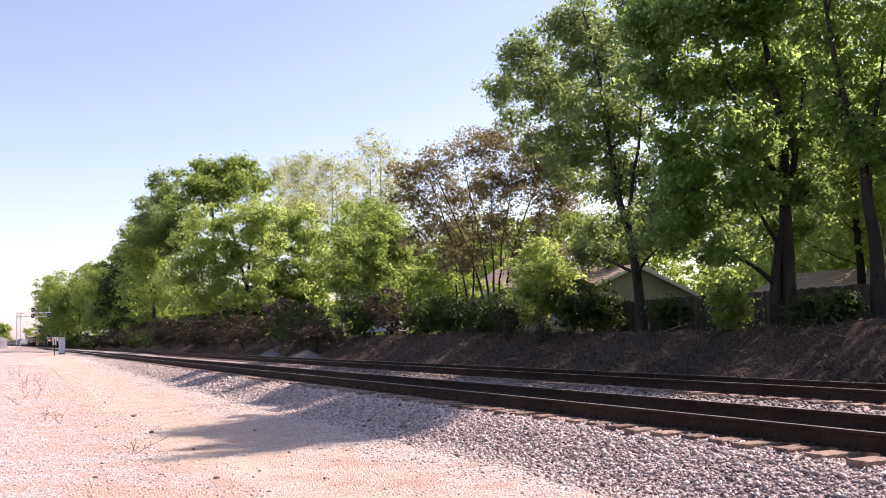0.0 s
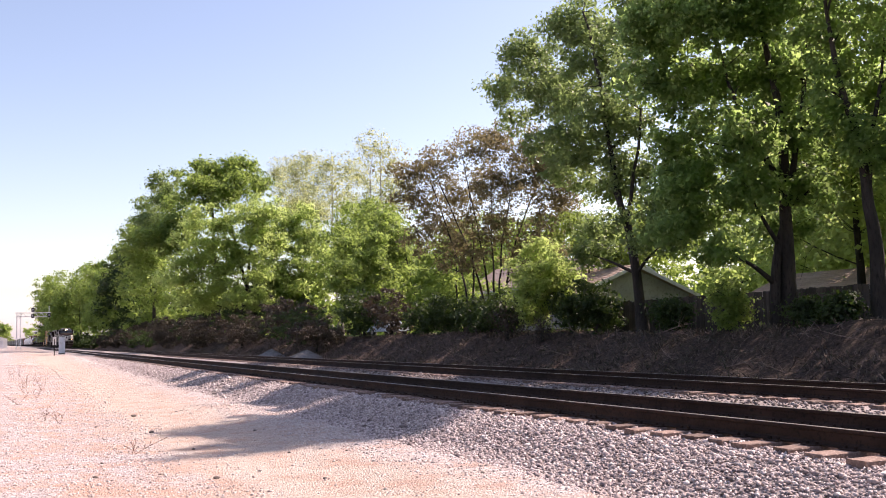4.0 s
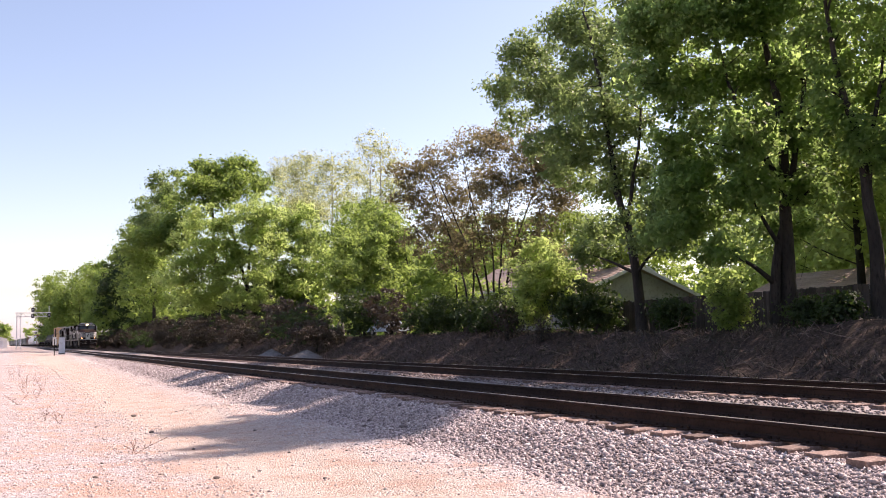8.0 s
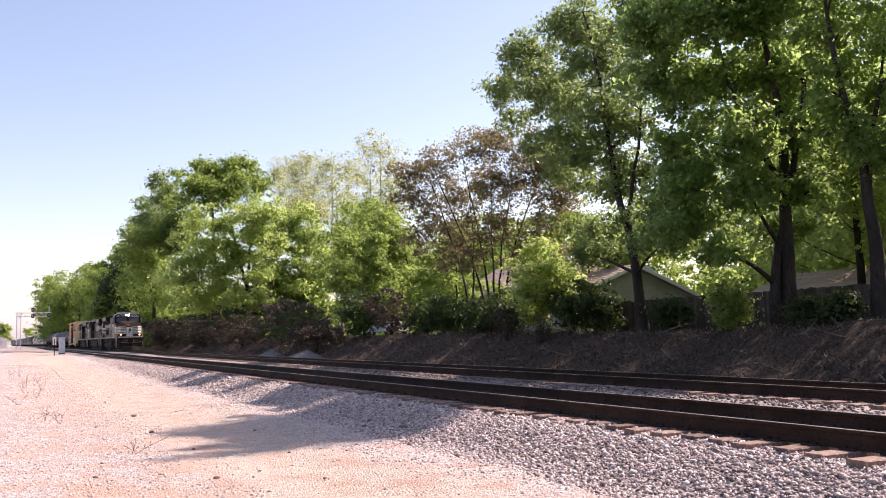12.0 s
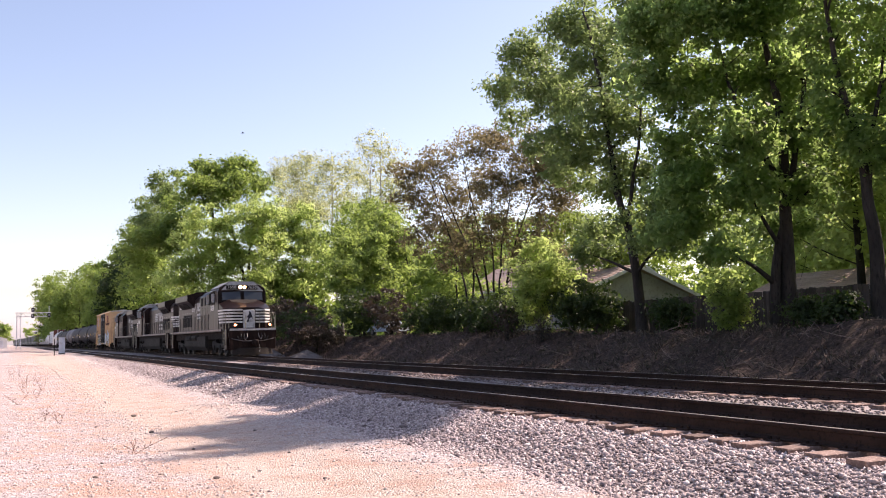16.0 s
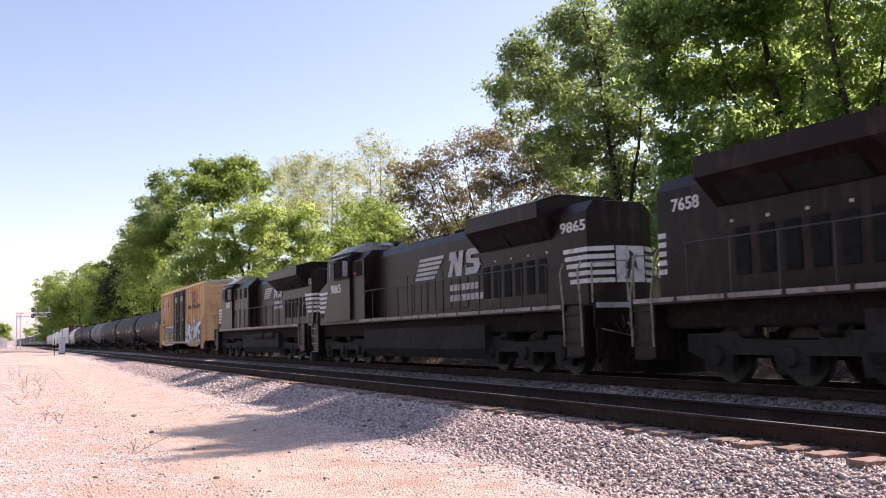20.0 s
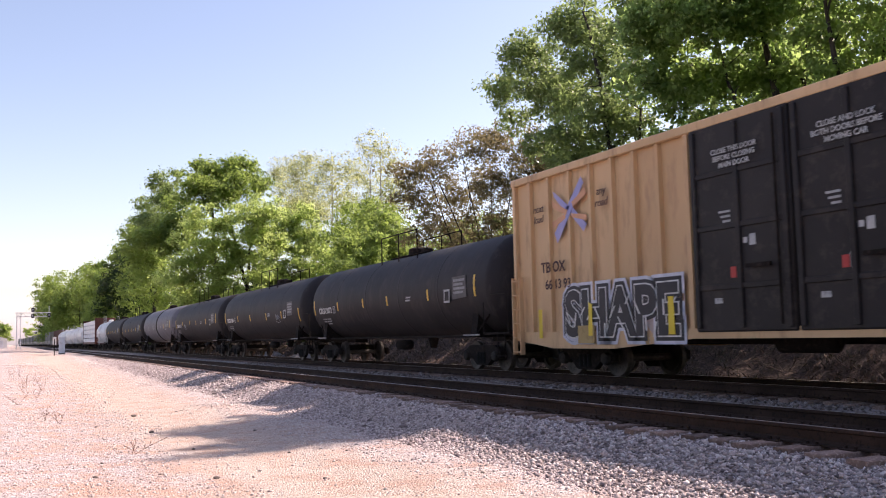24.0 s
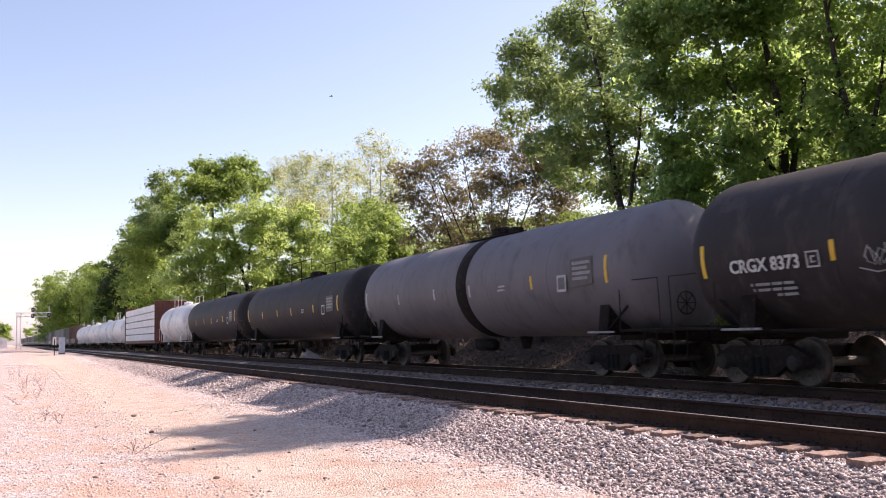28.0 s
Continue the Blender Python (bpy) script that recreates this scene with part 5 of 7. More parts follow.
        fr.box(4.95, 6.68, min(s * 1.51, s * 1.548), max(s * 1.51, s * 1.548), 3.29, 3.34)
        part("window_frame", fr, DUSTY, cabin, "grey metal window frame", smooth=0)
        part("sun_visor", Geo().loft([[(x, s * 1.5, 4.2), (x, s * 1.78, 4.1), (x, s * 1.78, 4.08), (x, s * 1.5, 4.17)] for x in (4.9, 6.75)]), SILVER_GREY, cabin, "pale sun visor over the side window", smooth=0)
        part("wind_deflector", Geo().box(4.98, 5.02, min(s * 1.55, s * 1.74), max(s * 1.55, s * 1.74), 3.38, 3.98, 0.008), DULL_WHITE, cabin, "white wind deflector beside the window")
        part("mirror", Geo().box(6.62, 6.67, min(s * 1.55, s * 1.74), max(s * 1.55, s * 1.74), 3.42, 3.98, 0.01), DULL_WHITE, cabin)
        part("number_board", Geo().box(7.5, 7.6, min(s * 0.32, s * 0.98), max(s * 0.32, s * 0.98), 4.2, 4.48, 0.02), GRIME, cabin)
        words(number, 0.29, WHITE, cabin, pose(7.606, s * 0.65, 4.34, 90, 0, 90), "board_number")
    part("brow_panel", Geo().loft([[(7.46, y, z) for y, z in ((-1.38, 4.1), (1.38, 4.1), (0.78, 4.66), (-0.78, 4.66))], [(7.535, y, z) for y, z in ((-1.38, 4.1), (1.38, 4.1), (0.78, 4.66), (-0.78, 4.66))]]), DULL_WHITE, cabin, "white panel above the windscreen", smooth=0)
    part("headlight_housing", Geo().box(7.5, 7.64, -0.3, 0.3, 4.2, 4.48, 0.03), DUSTY, cabin)
    # nose
    nb = [(1.5, 1.62), (1.5, 3.3), (0.9, 3.56), (-0.9, 3.56), (-1.5, 3.3), (-1.5, 1.62)]
    n2 = [(1.46, 1.62), (1.46, 3.0), (0.8, 3.22), (-0.8, 3.22), (-1.46, 3.0), (-1.46, 1.62)]
    n3 = [(0.98, 1.62), (0.98, 2.9), (0.6, 3.0), (-0.6, 3.0), (-0.98, 2.9), (-0.98, 1.62)]
    nose = part("nose", Geo().loft([[(front + 0.15, y, z) for y, z in nb], [(8.75, y, z) for y, z in n2], [(9.45, y, z) for y, z in n3]]), LOCO_BLACK, lo, "black nose with white stripes", smooth=18, at=pose(ahead, 0, 0))
    part("nose_door", Geo().box(9.44, 9.475, -0.36, 0.36, 1.75, 2.85, 0.015), WHITE, nose, "white nose door panel")
    horse = [(-0.2, 0.0), (-0.06, 0.0), (0.0, 0.22), (0.1, 0.3), (0.2, 0.18), (0.16, 0.42), (0.08, 0.62), (-0.04, 0.7), (-0.02, 0.52), (-0.14, 0.34), (-0.08, 0.2)]
    part("nose_emblem", flat_shape([[(y, z) for y, z in horse]]), SPRAY_BLACK, nose, at=pose(9.478, 0.02, 2.1, 90, 0, 90), smooth=0)
    # sunlight on the dusty nose top, laid on as two paler panels
    part("nose_chevron", flat_shape([[(0.04, 0.9), (0.5, 0.8), (0.98, 0.0), (0.04, 0.0)], [(0.04, 0.0), (0.98, 0.0), (0.5, -0.8), (0.04, -0.9)]]), DUSTY, nose, "paler panels for the sunlit, dusty nose top under the windscreen", at=pose(7.7, 0, 3.568, 0, 17.9, 0), smooth=0)
    for k in range(5):
        z0 = 2.06 + k * 0.185
        z1 = z0 + 0.1
        for s in (-1, 1):
            stripes = Geo()
            a = 7.95 - k * 0.09
            stripes.loft([[(a, s * 1.525, z0), (a - 0.05, s * 1.525, z1), (a - 0.05, s * 1.49, z1), (a, s * 1.49, z0)], [(8.76, s * 1.475, z0), (8.76, s * 1.475, z1), (8.76, s * 1.44, z1), (8.76, s * 1.44, z0)]])
            stripes.loft([[(8.76, s * 1.475, z0), (8.76, s * 1.475, z1), (8.72, s * 1.44, z1), (8.72, s * 1.44, z0)], [(9.465, s * 0.99, z0), (9.465, s * 0.99, z1), (9.42, s * 0.96, z1), (9.42, s * 0.96, z0)]])
            stripes.box(9.44, 9.466, min(s * 0.4, s * 0.985), max(s * 0.4, s * 0.985), z0, z1)
            part("nose_stripe", stripes, WHITE, nose, "white band across the nose", smooth=0)
    # stripes at the hood end
    for k in range(5):
        z0 = 2.2 + k * 0.19
        for s in (-1, 1):
            end = Geo()
            a = band_x + k * 0.07 * (not lead)
            end.box(side_x, a, min(s * 0.945, s * 0.962), max(s * 0.945, s * 0.962), z0, z0 + 0.11)
            end.loft([[(side_x, s * y, z) for y, z in ((0.945, z0), (0.962, z0), (0.962, z0 + 0.11), (0.945, z0 + 0.11))], [(tip_x, s * y, z) for y, z in ((0.445, z0), (0.464, z0), (0.464, z0 + 0.11), (0.445, z0 + 0.11))]])
            part("hood_stripe", end, WHITE, lo, "white band round the hood end", smooth=0)
    part("hood_end_panel", Geo().box(tip_x - 0.02, tip_x + 0.02, -0.4, 0.4, 2.2, 3.07), WHITE, lo, "white square panel on the hood end", smooth=0)
    part("hood_end_emblem", flat_shape([[(y, z) for y, z in horse]]), SPRAY_BLACK, lo, at=pose(tip_x - 0.024, 0.0, 2.28, 90, 0, -90), smooth=0)
    # lettering on both sides
    for s in (-1, 1):
        side = facing_left if s < 0 else facing_right
        words(number, 0.46, WHITE, cabin, side(5.85 if es else 6.5, s * 1.526, 2.95 if not es else 3.06), "cab_number", bold=0.014, wide=1.2 if es else 1.4)
        words(number, 0.36, WHITE, lo, side(digits_x, s * 0.956, 3.6), "hood_number", bold=0.008, wide=1.2 if lead else 1.6)
        cx, cz = (-2.5, 3.42) if es else (-2.25, 3.2)
        bars = [[(-1.95 - 0.0 * k + 0.07 * k, -0.26 + 0.115 * k), (-0.75 + 0.13 * k, -0.26 + 0.115 * k), (-0.70 + 0.13 * k, -0.26 + 0.115 * k + 0.075), (-1.90 + 0.07 * k, -0.26 + 0.115 * k + 0.075)] for k in range(5)]
        mono = [[(0.0, -0.28), (0.22, -0.28), (0.36, 0.05), (0.44, -0.28), (0.72, -0.28), (0.86, 0.3), (0.64, 0.3), (0.56, 0.02), (0.46, 0.3), (0.12, 0.3), (0.08, 0.12), (0.2, 0.1)],
                [(0.92, -0.28), (1.5, -0.28), (1.66, -0.14), (1.62, 0.06), (1.22, 0.08), (1.24, 0.16), (1.62, 0.16), (1.66, 0.3), (1.1, 0.3), (0.98, 0.2), (1.0, 0.0), (1.36, -0.04), (1.38, -0.12), (0.96, -0.12)]]
        sc = 1.0 if es else 1.32
        emb = [[(x * sc, y * sc) for x, y in q] for q in bars + mono]
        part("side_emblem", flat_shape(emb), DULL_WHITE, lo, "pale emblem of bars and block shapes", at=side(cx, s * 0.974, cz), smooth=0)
        blocks = [[(0.1 + 0.215 * k, -z), (0.27 + 0.215 * k, -z), (0.29 + 0.215 * k, -z + 0.15), (0.12 + 0.215 * k, -z + 0.15)] for z, n in ((0.62, 7), (0.86, 8)) for k in range(n)]
        part("faded_lettering", flat_shape([[(x * sc, y * sc) for x, y in q] for q in blocks]), DULL_WHITE, lo, at=side(cx, s * 0.974, cz), smooth=0)
        part("builder_plate", Geo().box(8.2 + ahead, 8.5 + ahead, min(s * 1.47, s * 1.51), max(s * 1.47, s * 1.51), 1.85, 2.0), DUSTY, lo, smooth=0)
    # handrails
    for s in (-1, 1):
        y = s * 1.47
        for k in range(12):
            x = -8.9 + k * 1.2
            if not 4.6 - (not es) < x < 7.6 + ahead:
                part("stanchion", Geo().tube([(x, y, 1.69), (x, y, 2.72)], 0.02, 6), DARK_RAIL, lo)
        part("handrail", Geo().tube([(-9.2, y, 2.55), (-8.9, y, 2.72), (cabinet_x - 0.3 if not es else 4.4, y, 2.72), (cabinet_x - 0.1 if not es else 4.6, y, 2.4)], 0.018, 6), DARK_RAIL, lo)
        for e, xs in ((1, (9.1 + ahead, 9.8 + ahead)), (-1, (tail_x + (0.75 if lead else 1.15), tail_x + (0.05 if lead else 0.4)))):
            for x in xs:
                part("grab_rail", Geo().tube([(x, s * 1.5, 0.7), (x, s * 1.52, 1.75), (x - e * 0.12, s * 1.5, 2.45), (x - e * 0.12, s * 1.4, 2.68)], 0.024, 6), HANDRAIL, lo, "dull yellow corner grab rail")
            step = part("step_well", Geo().box(min(xs), max(xs), min(s * 1.0, s * 1.45), max(s * 1.0, s * 1.45), 0.42, 1.66, 0.02), LOCO_BLACK, lo)
            for k in range(4):
                part("step_tread", Geo().box(min(xs) + 0.03, max(xs) - 0.03, min(s * 1.44, s * 1.53), max(s * 1.44, s * 1.53), 0.44 + k * 0.33, 0.475 + k * 0.33), HANDRAIL if e > 0 else DUSTY, step, smooth=0)
    # ends
    for e in (-1, 1):
        x = nose_x if e > 0 else tail_x
        part("end_plate", Geo().box(min(x, x + e * 0.06), max(x, x + e * 0.06), -1.45, 1.45, 1.15, 1.72, 0.02), LOCO_BLACK, lo)
        part("end_sill_stripe", Geo().box(min(x + e * 0.06, x + e * 0.075), max(x + e * 0.06, x + e * 0.075), -1.4, 1.4, 1.58, 1.7), DULL_WHITE, lo, smooth=0)
        part("pilot", Geo().box(min(x, x + e * 0.05), max(x, x + e * 0.05), -1.4, 1.4, 0.45, 1.2, 0.02), LOCO_BLACK, lo)
        part("snow_plow", Geo().loft([[(x - e * 0.05, y, z) for y, z in ((-1.25, 0.12), (-1.2, 0.55), (1.2, 0.55), (1.25, 0.12))], [(x + e * 0.3, y, z) for y, z in ((-0.6, 0.12), (-0.25, 0.5), (0.25, 0.5), (0.6, 0.12))]]), DUSTY if e > 0 else LOCO_BLACK, lo, "scraped steel snow plow")
        part("uncoupling_lever", Geo().tube([(x + e * 0.1, -1.3, 1.1), (x + e * 0.14, -0.6, 0.95), (x + e * 0.14, 0.6, 0.95), (x + e * 0.1, 1.3, 1.1)], 0.018, 6), STEEL, lo)
        coupler(lo, x + e * 0.75, e)
        for s in (-1, 1):
            part("end_rail", Geo().tube([(x - e * 0.05, s * 1.42, 1.7), (x - e * 0.05, s * 1.42, 2.62), (x - e * 0.05, s * 0.45, 2.68), (x - e * 0.05, s * 0.42, 1.7)], 0.022, 6), HANDRAIL, lo)
            for k in range(3):
                yy = s * (0.35 + 0.18 * k)
                part("control_hose", Geo().tube([(x + e * 0.06, yy, 1.4), (x + e * 0.18, yy, 1.2), (x + e * 0.16, yy + s * 0.12, 1.02), (x + e * 0.1, yy + s * 0.22, 1.25)], 0.024, 6), HOSE if k else STEEL, lo)
    # under the frame
    tank = [(-1.38, 0.62), (-1.2, 0.34), (1.2, 0.34), (1.38, 0.62), (1.38, 1.3), (-1.38, 1.3)]
    part("fuel_tank", Geo().prism(tank, -4.9 if es else -5.4, 2.8 if es else 4.3), DUSTY, lo, "dusty grey fuel tank", smooth=25)
    if es:
        for s in (-1, 1):
            for k in range(2):
                part("air_reservoir", Geo().lathe([(-4.2 + k * 2.1, 0.1), (-4.1 + k * 2.1, 0.2), (-2.5 + k * 2.1, 0.2), (-2.4 + k * 2.1, 0.1)], 14, s * 1.3, 1.2), DUSTY, lo)
    for sx in (-1, 1):
        tk = part("bogie", Geo().box(-0.35, 0.35, -0.9, 0.9, 0.45, 0.85, 0.05), GRIME, lo, at=pose(sx * 6.65 + (ahead if sx > 0 else -ahead), 0, 0))
        for s in (-1, 1):
            y = s * 1.08
            outline = [(-2.7, 0.95), (-2.7, 0.6), (-2.25, 0.45), (-2.2, 0.22), (-1.5, 0.22), (-1.45, 0.55), (-0.4, 0.55), (-0.35, 0.22), (0.35, 0.22), (0.4, 0.55), (1.45, 0.55), (1.5, 0.22), (2.2, 0.22), (2.25, 0.45), (2.7, 0.6), (2.7, 0.95), (1.0, 0.98), (0.6, 0.82), (-0.6, 0.82), (-1.0, 0.98)]
            part("side_frame", Geo().prism(outline, y - 0.08, y + 0.08, "y"), DUSTY, tk, "dusty cast side frame", smooth=30)
            for k in (-1, 0, 1):
                part("bearing_cap", Geo().wheel(k * 1.85, 0.53, [(y + s * 0.07, 0.2), (y + s * 0.16, 0.17), (y + s * 0.18, 0.08)], 14), DUSTY, tk)
            for k in (-0.93, 0.93):
                part("brake_cylinder", Geo().lathe([(k - 0.2, 0.12), (k + 0.2, 0.12)], 12, y + s * 0.1, 0.98), GRIME, tk)
        for k in (-1, 0, 1):
            part("wheelset", WHEELSET_BIG, WHEEL, tk, "worn steel wheels on an axle", at=pose(k * 1.85, 0, 0.53))
    # roof fittings
    part("horn", Geo().lathe([(3.2, 0.03), (3.5, 0.05), (3.62, 0.12)], 10, 0.3, 4.5), DUSTY, lo)
    part("antenna_dome", Geo().tube([(5.6, 0, 4.6), (5.6, 0, 4.72), (5.6, 0, 4.76)], [0.35, 0.3, 0.1], 14), DULL_WHITE, lo)
    return lo


def lamps(lo, lit):
    """Headlights and ditch lights, set back in their hoods."""
    def hood(name, x, y, z, r, deep, glow, label):
        part(name + "_hood", Geo().lathe([(x - deep - 0.02, r * 1.2), (x + 0.02, r * 1.22), (x + 0.02, r), (x - deep, r * 0.96)], 16, y, z), GRIME, lo)
        part(name, Geo().lathe([(x - deep + 0.004, r * 0.94), (x - deep + 0.02, r * 0.9), (x - deep + 0.03, r * 0.4)], 16, y, z), glow if lit else DIM, lo, label)
    for s in (-1, 1):
        hood("headlight", 7.68, s * 0.14, 4.34, 0.1, 0.03, BEAM, "glowing round headlight" if lit else "unlit round headlight")
        hood("ditch_light", 10.42, s * 1.05, 1.92, 0.085, 0.05, DITCH, "glowing ditch light" if lit else "unlit ditch light")
        part("ditch_bracket", Geo().box(10.22, 10.34, s * 1.05 - 0.12, s * 1.05 + 0.12, 1.7, 2.06, 0.02), GRIME, lo)


LOCOS = [(locomotive("7658", "black diesel freight locomotive with white nose bands, leading", "new"), -309.4, 0),
         (locomotive("9865", "black diesel freight locomotive running hood first", "old"), -332.45, 180),
         (locomotive("7673", "black diesel freight locomotive, last of three, running hood first", "new"), -353.75, 180)]
for i, (lo, u, turn) in enumerate(LOCOS):
    lamps(lo, i == 0)


def boxcar():
    bc = thing("boxcar", "tan boxcar with black plug doors and spray-painted sides", "boxcar")
    body = part("body", Geo().box(-9.4, 9.4, -1.5, 1.5, 1.02, 4.92, 0.02), BOX_TAN, bc, "tan painted steel body")
    for s in (-1, 1):
        y0, y1 = s * 1.5, s * 1.6
        def rib(x, w=0.055, z0=1.05, z1=4.86):
            g = Geo().loft([[(x - w, y0, z0), (x - w * 0.85, y1, z0), (x + w * 0.85, y1, z0), (x + w, y0, z0)], [(x - w, y0, z1), (x - w * 0.85, y1, z1), (x + w * 0.85, y1, z1), (x + w, y0, z1)]])
            part("side_post", g, BOX_TAN, body, smooth=20)
        for x in (-8.55, -7.67, -6.75, -5.88, -5.05, -4.25, -3.45, 3.45, 4.3, 5.1, 5.95, 6.8, 7.65, 8.5):
            rib(x)
        for x in (-9.33, 9.33, -2.56, 2.62):
            rib(x, 0.075)
        part("top_chord", Geo().box(-9.42, 9.42, min(y0, y1 + s * 0.03), max(y0, y1 + s * 0.03), 4.82, 5.0, 0.02), BOX_TAN, body)
        part("side_sill", Geo().prism([(-9.4, 1.06), (-9.4, 0.86), (-7.6, 0.66), (-5.2, 0.66), (-2.6, 0.86), (2.6, 0.86), (4.4, 0.64), (6.8, 0.64), (8.3, 0.86), (9.4, 0.86), (9.4, 1.06)], s * 1.5, s * 1.59, "y"), BOX_TAN, body)
        for k, (a, b) in enumerate(((-2.42, 0.08), (0.12, 2.5))):
            d = part("plug_door", Geo().box(a, b, min(s * 1.5, s * 1.63), max(s * 1.5, s * 1.63), 0.98, 4.84, 0.03), BOX_BLACK, bc, "black plug door with locking bars")
            for x in (a + 0.12, (a + b) / 2, b - 0.12):
                part("door_post", Geo().box(x - 0.06, x + 0.06, min(s * 1.62, s * 1.68), max(s * 1.62, s * 1.68), 1.05, 4.78, 0.015), BOX_BLACK, d)
            for z in (1.8, 2.9, 3.9):
                part("door_rail", Geo().box(a + 0.05, b - 0.05, min(s * 1.62, s * 1.66), max(s * 1.62, s * 1.66), z - 0.05, z + 0.05, 0.01), BOX_BLACK, d)
            x = (a + b) / 2 + 0.25
            part("lock_rod", Geo().tube([(b - 0.26, s * 1.7, 1.1), (b - 0.26, s * 1.7, 4.7)], 0.025, 6), GRIME, d)
            part("door_handle", Geo().box(x - 0.02, x + 0.55, min(s * 1.69, s * 1.74), max(s * 1.69, s * 1.74), 2.1, 2.17), GRIME, d, smooth=0)
            part("red_tag", Geo().box(x - 0.5, x - 0.36, min(s * 1.63, s * 1.638), max(s * 1.63, s * 1.638), 1.95, 2.15), RED_MARK, d, smooth=0)
            rows = [[(-0.5 + 0.05 * r, -0.95 - 0.09 * r), (-0.2, -0.95 - 0.09 * r), (-0.2, -0.91 - 0.09 * r), (-0.5 + 0.05 * r, -0.91 - 0.09 * r)] for r in range(3)]
            dots = [[(0.25, -1.6), (0.4, -1.6), (0.4, -1.4), (0.25, -1.4)], [(0.1, -1.55), (0.2, -1.55), (0.2, -1.45), (0.1, -1.45)], [(-0.7, -2.6), (-0.5, -2.6), (-0.5, -2.5), (-0.7, -2.5)]]
            words(("CLOSE THIS DOOR\nBEFORE CLOSING\nMAIN DOOR", "CLOSE AND LOCK\nBOTH DOORS BEFORE\nMOVING CAR")[(k + (s > 0)) % 2], 0.135, DULL_WHITE, d, (facing_left if s < 0 else facing_right)((a + b) / 2, s * 1.684, 4.15), "door_warning", bold=0.003)
            part("white_tag", Geo().box(x - 0.34, x - 0.2, min(s * 1.63, s * 1.638), max(s * 1.63, s * 1.638), 1.95, 2.2), DULL_WHITE, d, smooth=0)
            part("door_notice", flat_shape(rows + dots), DULL_WHITE, d, at=(facing_left if s < 0 else facing_right)((a + b) / 2, s * 1.632, 4.1), smooth=0)
        side = facing_left if s < 0 else facing_right
        words("Railcar Pooling Experts", 0.50, LETTER_DARK, bc, side(s * -6.0, s * 1.605, 3.44), "slogan", bold=0.004)
        logo = [[(-0.9, 0.25), (0.1, 0.25), (0.1, 0.42), (-0.9, 0.42)], [(-0.72, -0.38), (-0.5, -0.38), (-0.5, 0.26), (-0.72, 0.26)], [(-0.18, -0.38), (0.04, -0.38), (0.04, 0.26), (-0.18, 0.26)],
                [(0.62, -0.35), (0.86, -0.35), (0.52, 0.06), (0.88, 0.5), (0.72, 0.5), (0.36, 0.08)]]
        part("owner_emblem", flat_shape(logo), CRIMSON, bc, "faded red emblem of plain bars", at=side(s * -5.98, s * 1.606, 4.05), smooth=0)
        part("emblem_chevron", flat_shape([[(0.1, 0.42), (0.2, 0.42), (0.42, 0.04), (0.16, -0.38), (0.06, -0.38), (0.3, 0.04)], [(0.26, 0.42), (0.34, 0.42), (0.56, 0.04), (0.3, -0.38), (0.22, -0.38), (0.46, 0.04)]]), LETTER_DARK, bc, at=side(s * -5.98, s * 1.606, 4.05), smooth=0)
        part("road_mark_blue", flat_shape([[(-0.62, -0.42), (-0.5, -0.66), (0.66, 0.62), (0.56, 0.78)], [(0.1, -0.05), (0.62, -0.5), (0.74, -0.34), (0.2, 0.1)], [(-0.66, 0.62), (-0.6, 0.46), (-0.06, 0.0), (0.06, 0.14)]]), BLUE_PAINT, bc, "faded crossing blue brush marks", at=side(s * 6.74, s * 1.606, 3.82), smooth=0)
        part("road_mark_orange", flat_shape([[(-0.72, 0.4), (-0.66, 0.2), (-0.08, -0.04), (-0.04, 0.08)], [(-0.66, -0.3), (-0.72, -0.14), (-0.14, 0.0), (-0.1, -0.1)], [(0.16, 0.24), (0.7, 0.5), (0.76, 0.34), (0.2, 0.12)], [(0.12, -0.02), (0.74, -0.12), (0.76, -0.26), (0.16, -0.12)]]), ORANGE_PAINT, bc, at=side(s * 6.74, s * 1.609, 3.82), smooth=0)
        words("next\nload", 0.26, LETTER_DARK, bc, side(s * 8.1, s * 1.606, 3.95), "slogan_word", shear=0.2)
        words("any\nroad", 0.26, LETTER_DARK, bc, side(s * 5.42, s * 1.606, 4.02), "slogan_word", shear=0.2)
        words("TB OX", 0.36, LETTER_DARK, bc, side(s * 7.5, s * 1.606, 2.6), "reporting_mark", bold=0.006)
        words("66 13 93", 0.32, LETTER_DARK, bc, side(s * 7.3, s * 1.606, 2.18), "car_number", bold=0.004)
        # spray painting: tangled pale letters with black outlines, and a smaller dark tag
        forms = [[[(0.05, 0), (0.0, 1.2), (0.35, 1.45), (0.6, 1.1), (0.5, 0.1), (0.05, 0)]], [[(0, 0), (0.1, 1.4), (0.35, 0.7), (0.6, 1.4), (0.75, 0)]], [[(0.1, 0), (0.1, 1.4), (0.55, 1.2), (0.2, 0.75), (0.65, 0.4), (0.1, 0)]],
                 [[(0.65, 1.2), (0.1, 0.9), (0.05, 0.3), (0.6, 0.05)]], [[(0.3, 0), (0.35, 1.2)], [(0.2, 1.75), (0.5, 1.9)]], [[(0, 0), (0.35, 1.5), (0.75, 0)], [(0.15, 0.55), (0.6, 0.55)]], [[(0.1, 0), (0.15, 1.5), (0.65, 1.25), (0.2, 0.7)]],
                 [[(0.65, 0.05), (0.1, 0.1), (0.1, 1.5), (0.7, 1.55)], [(0.1, 0.75), (0.55, 0.8)]]]
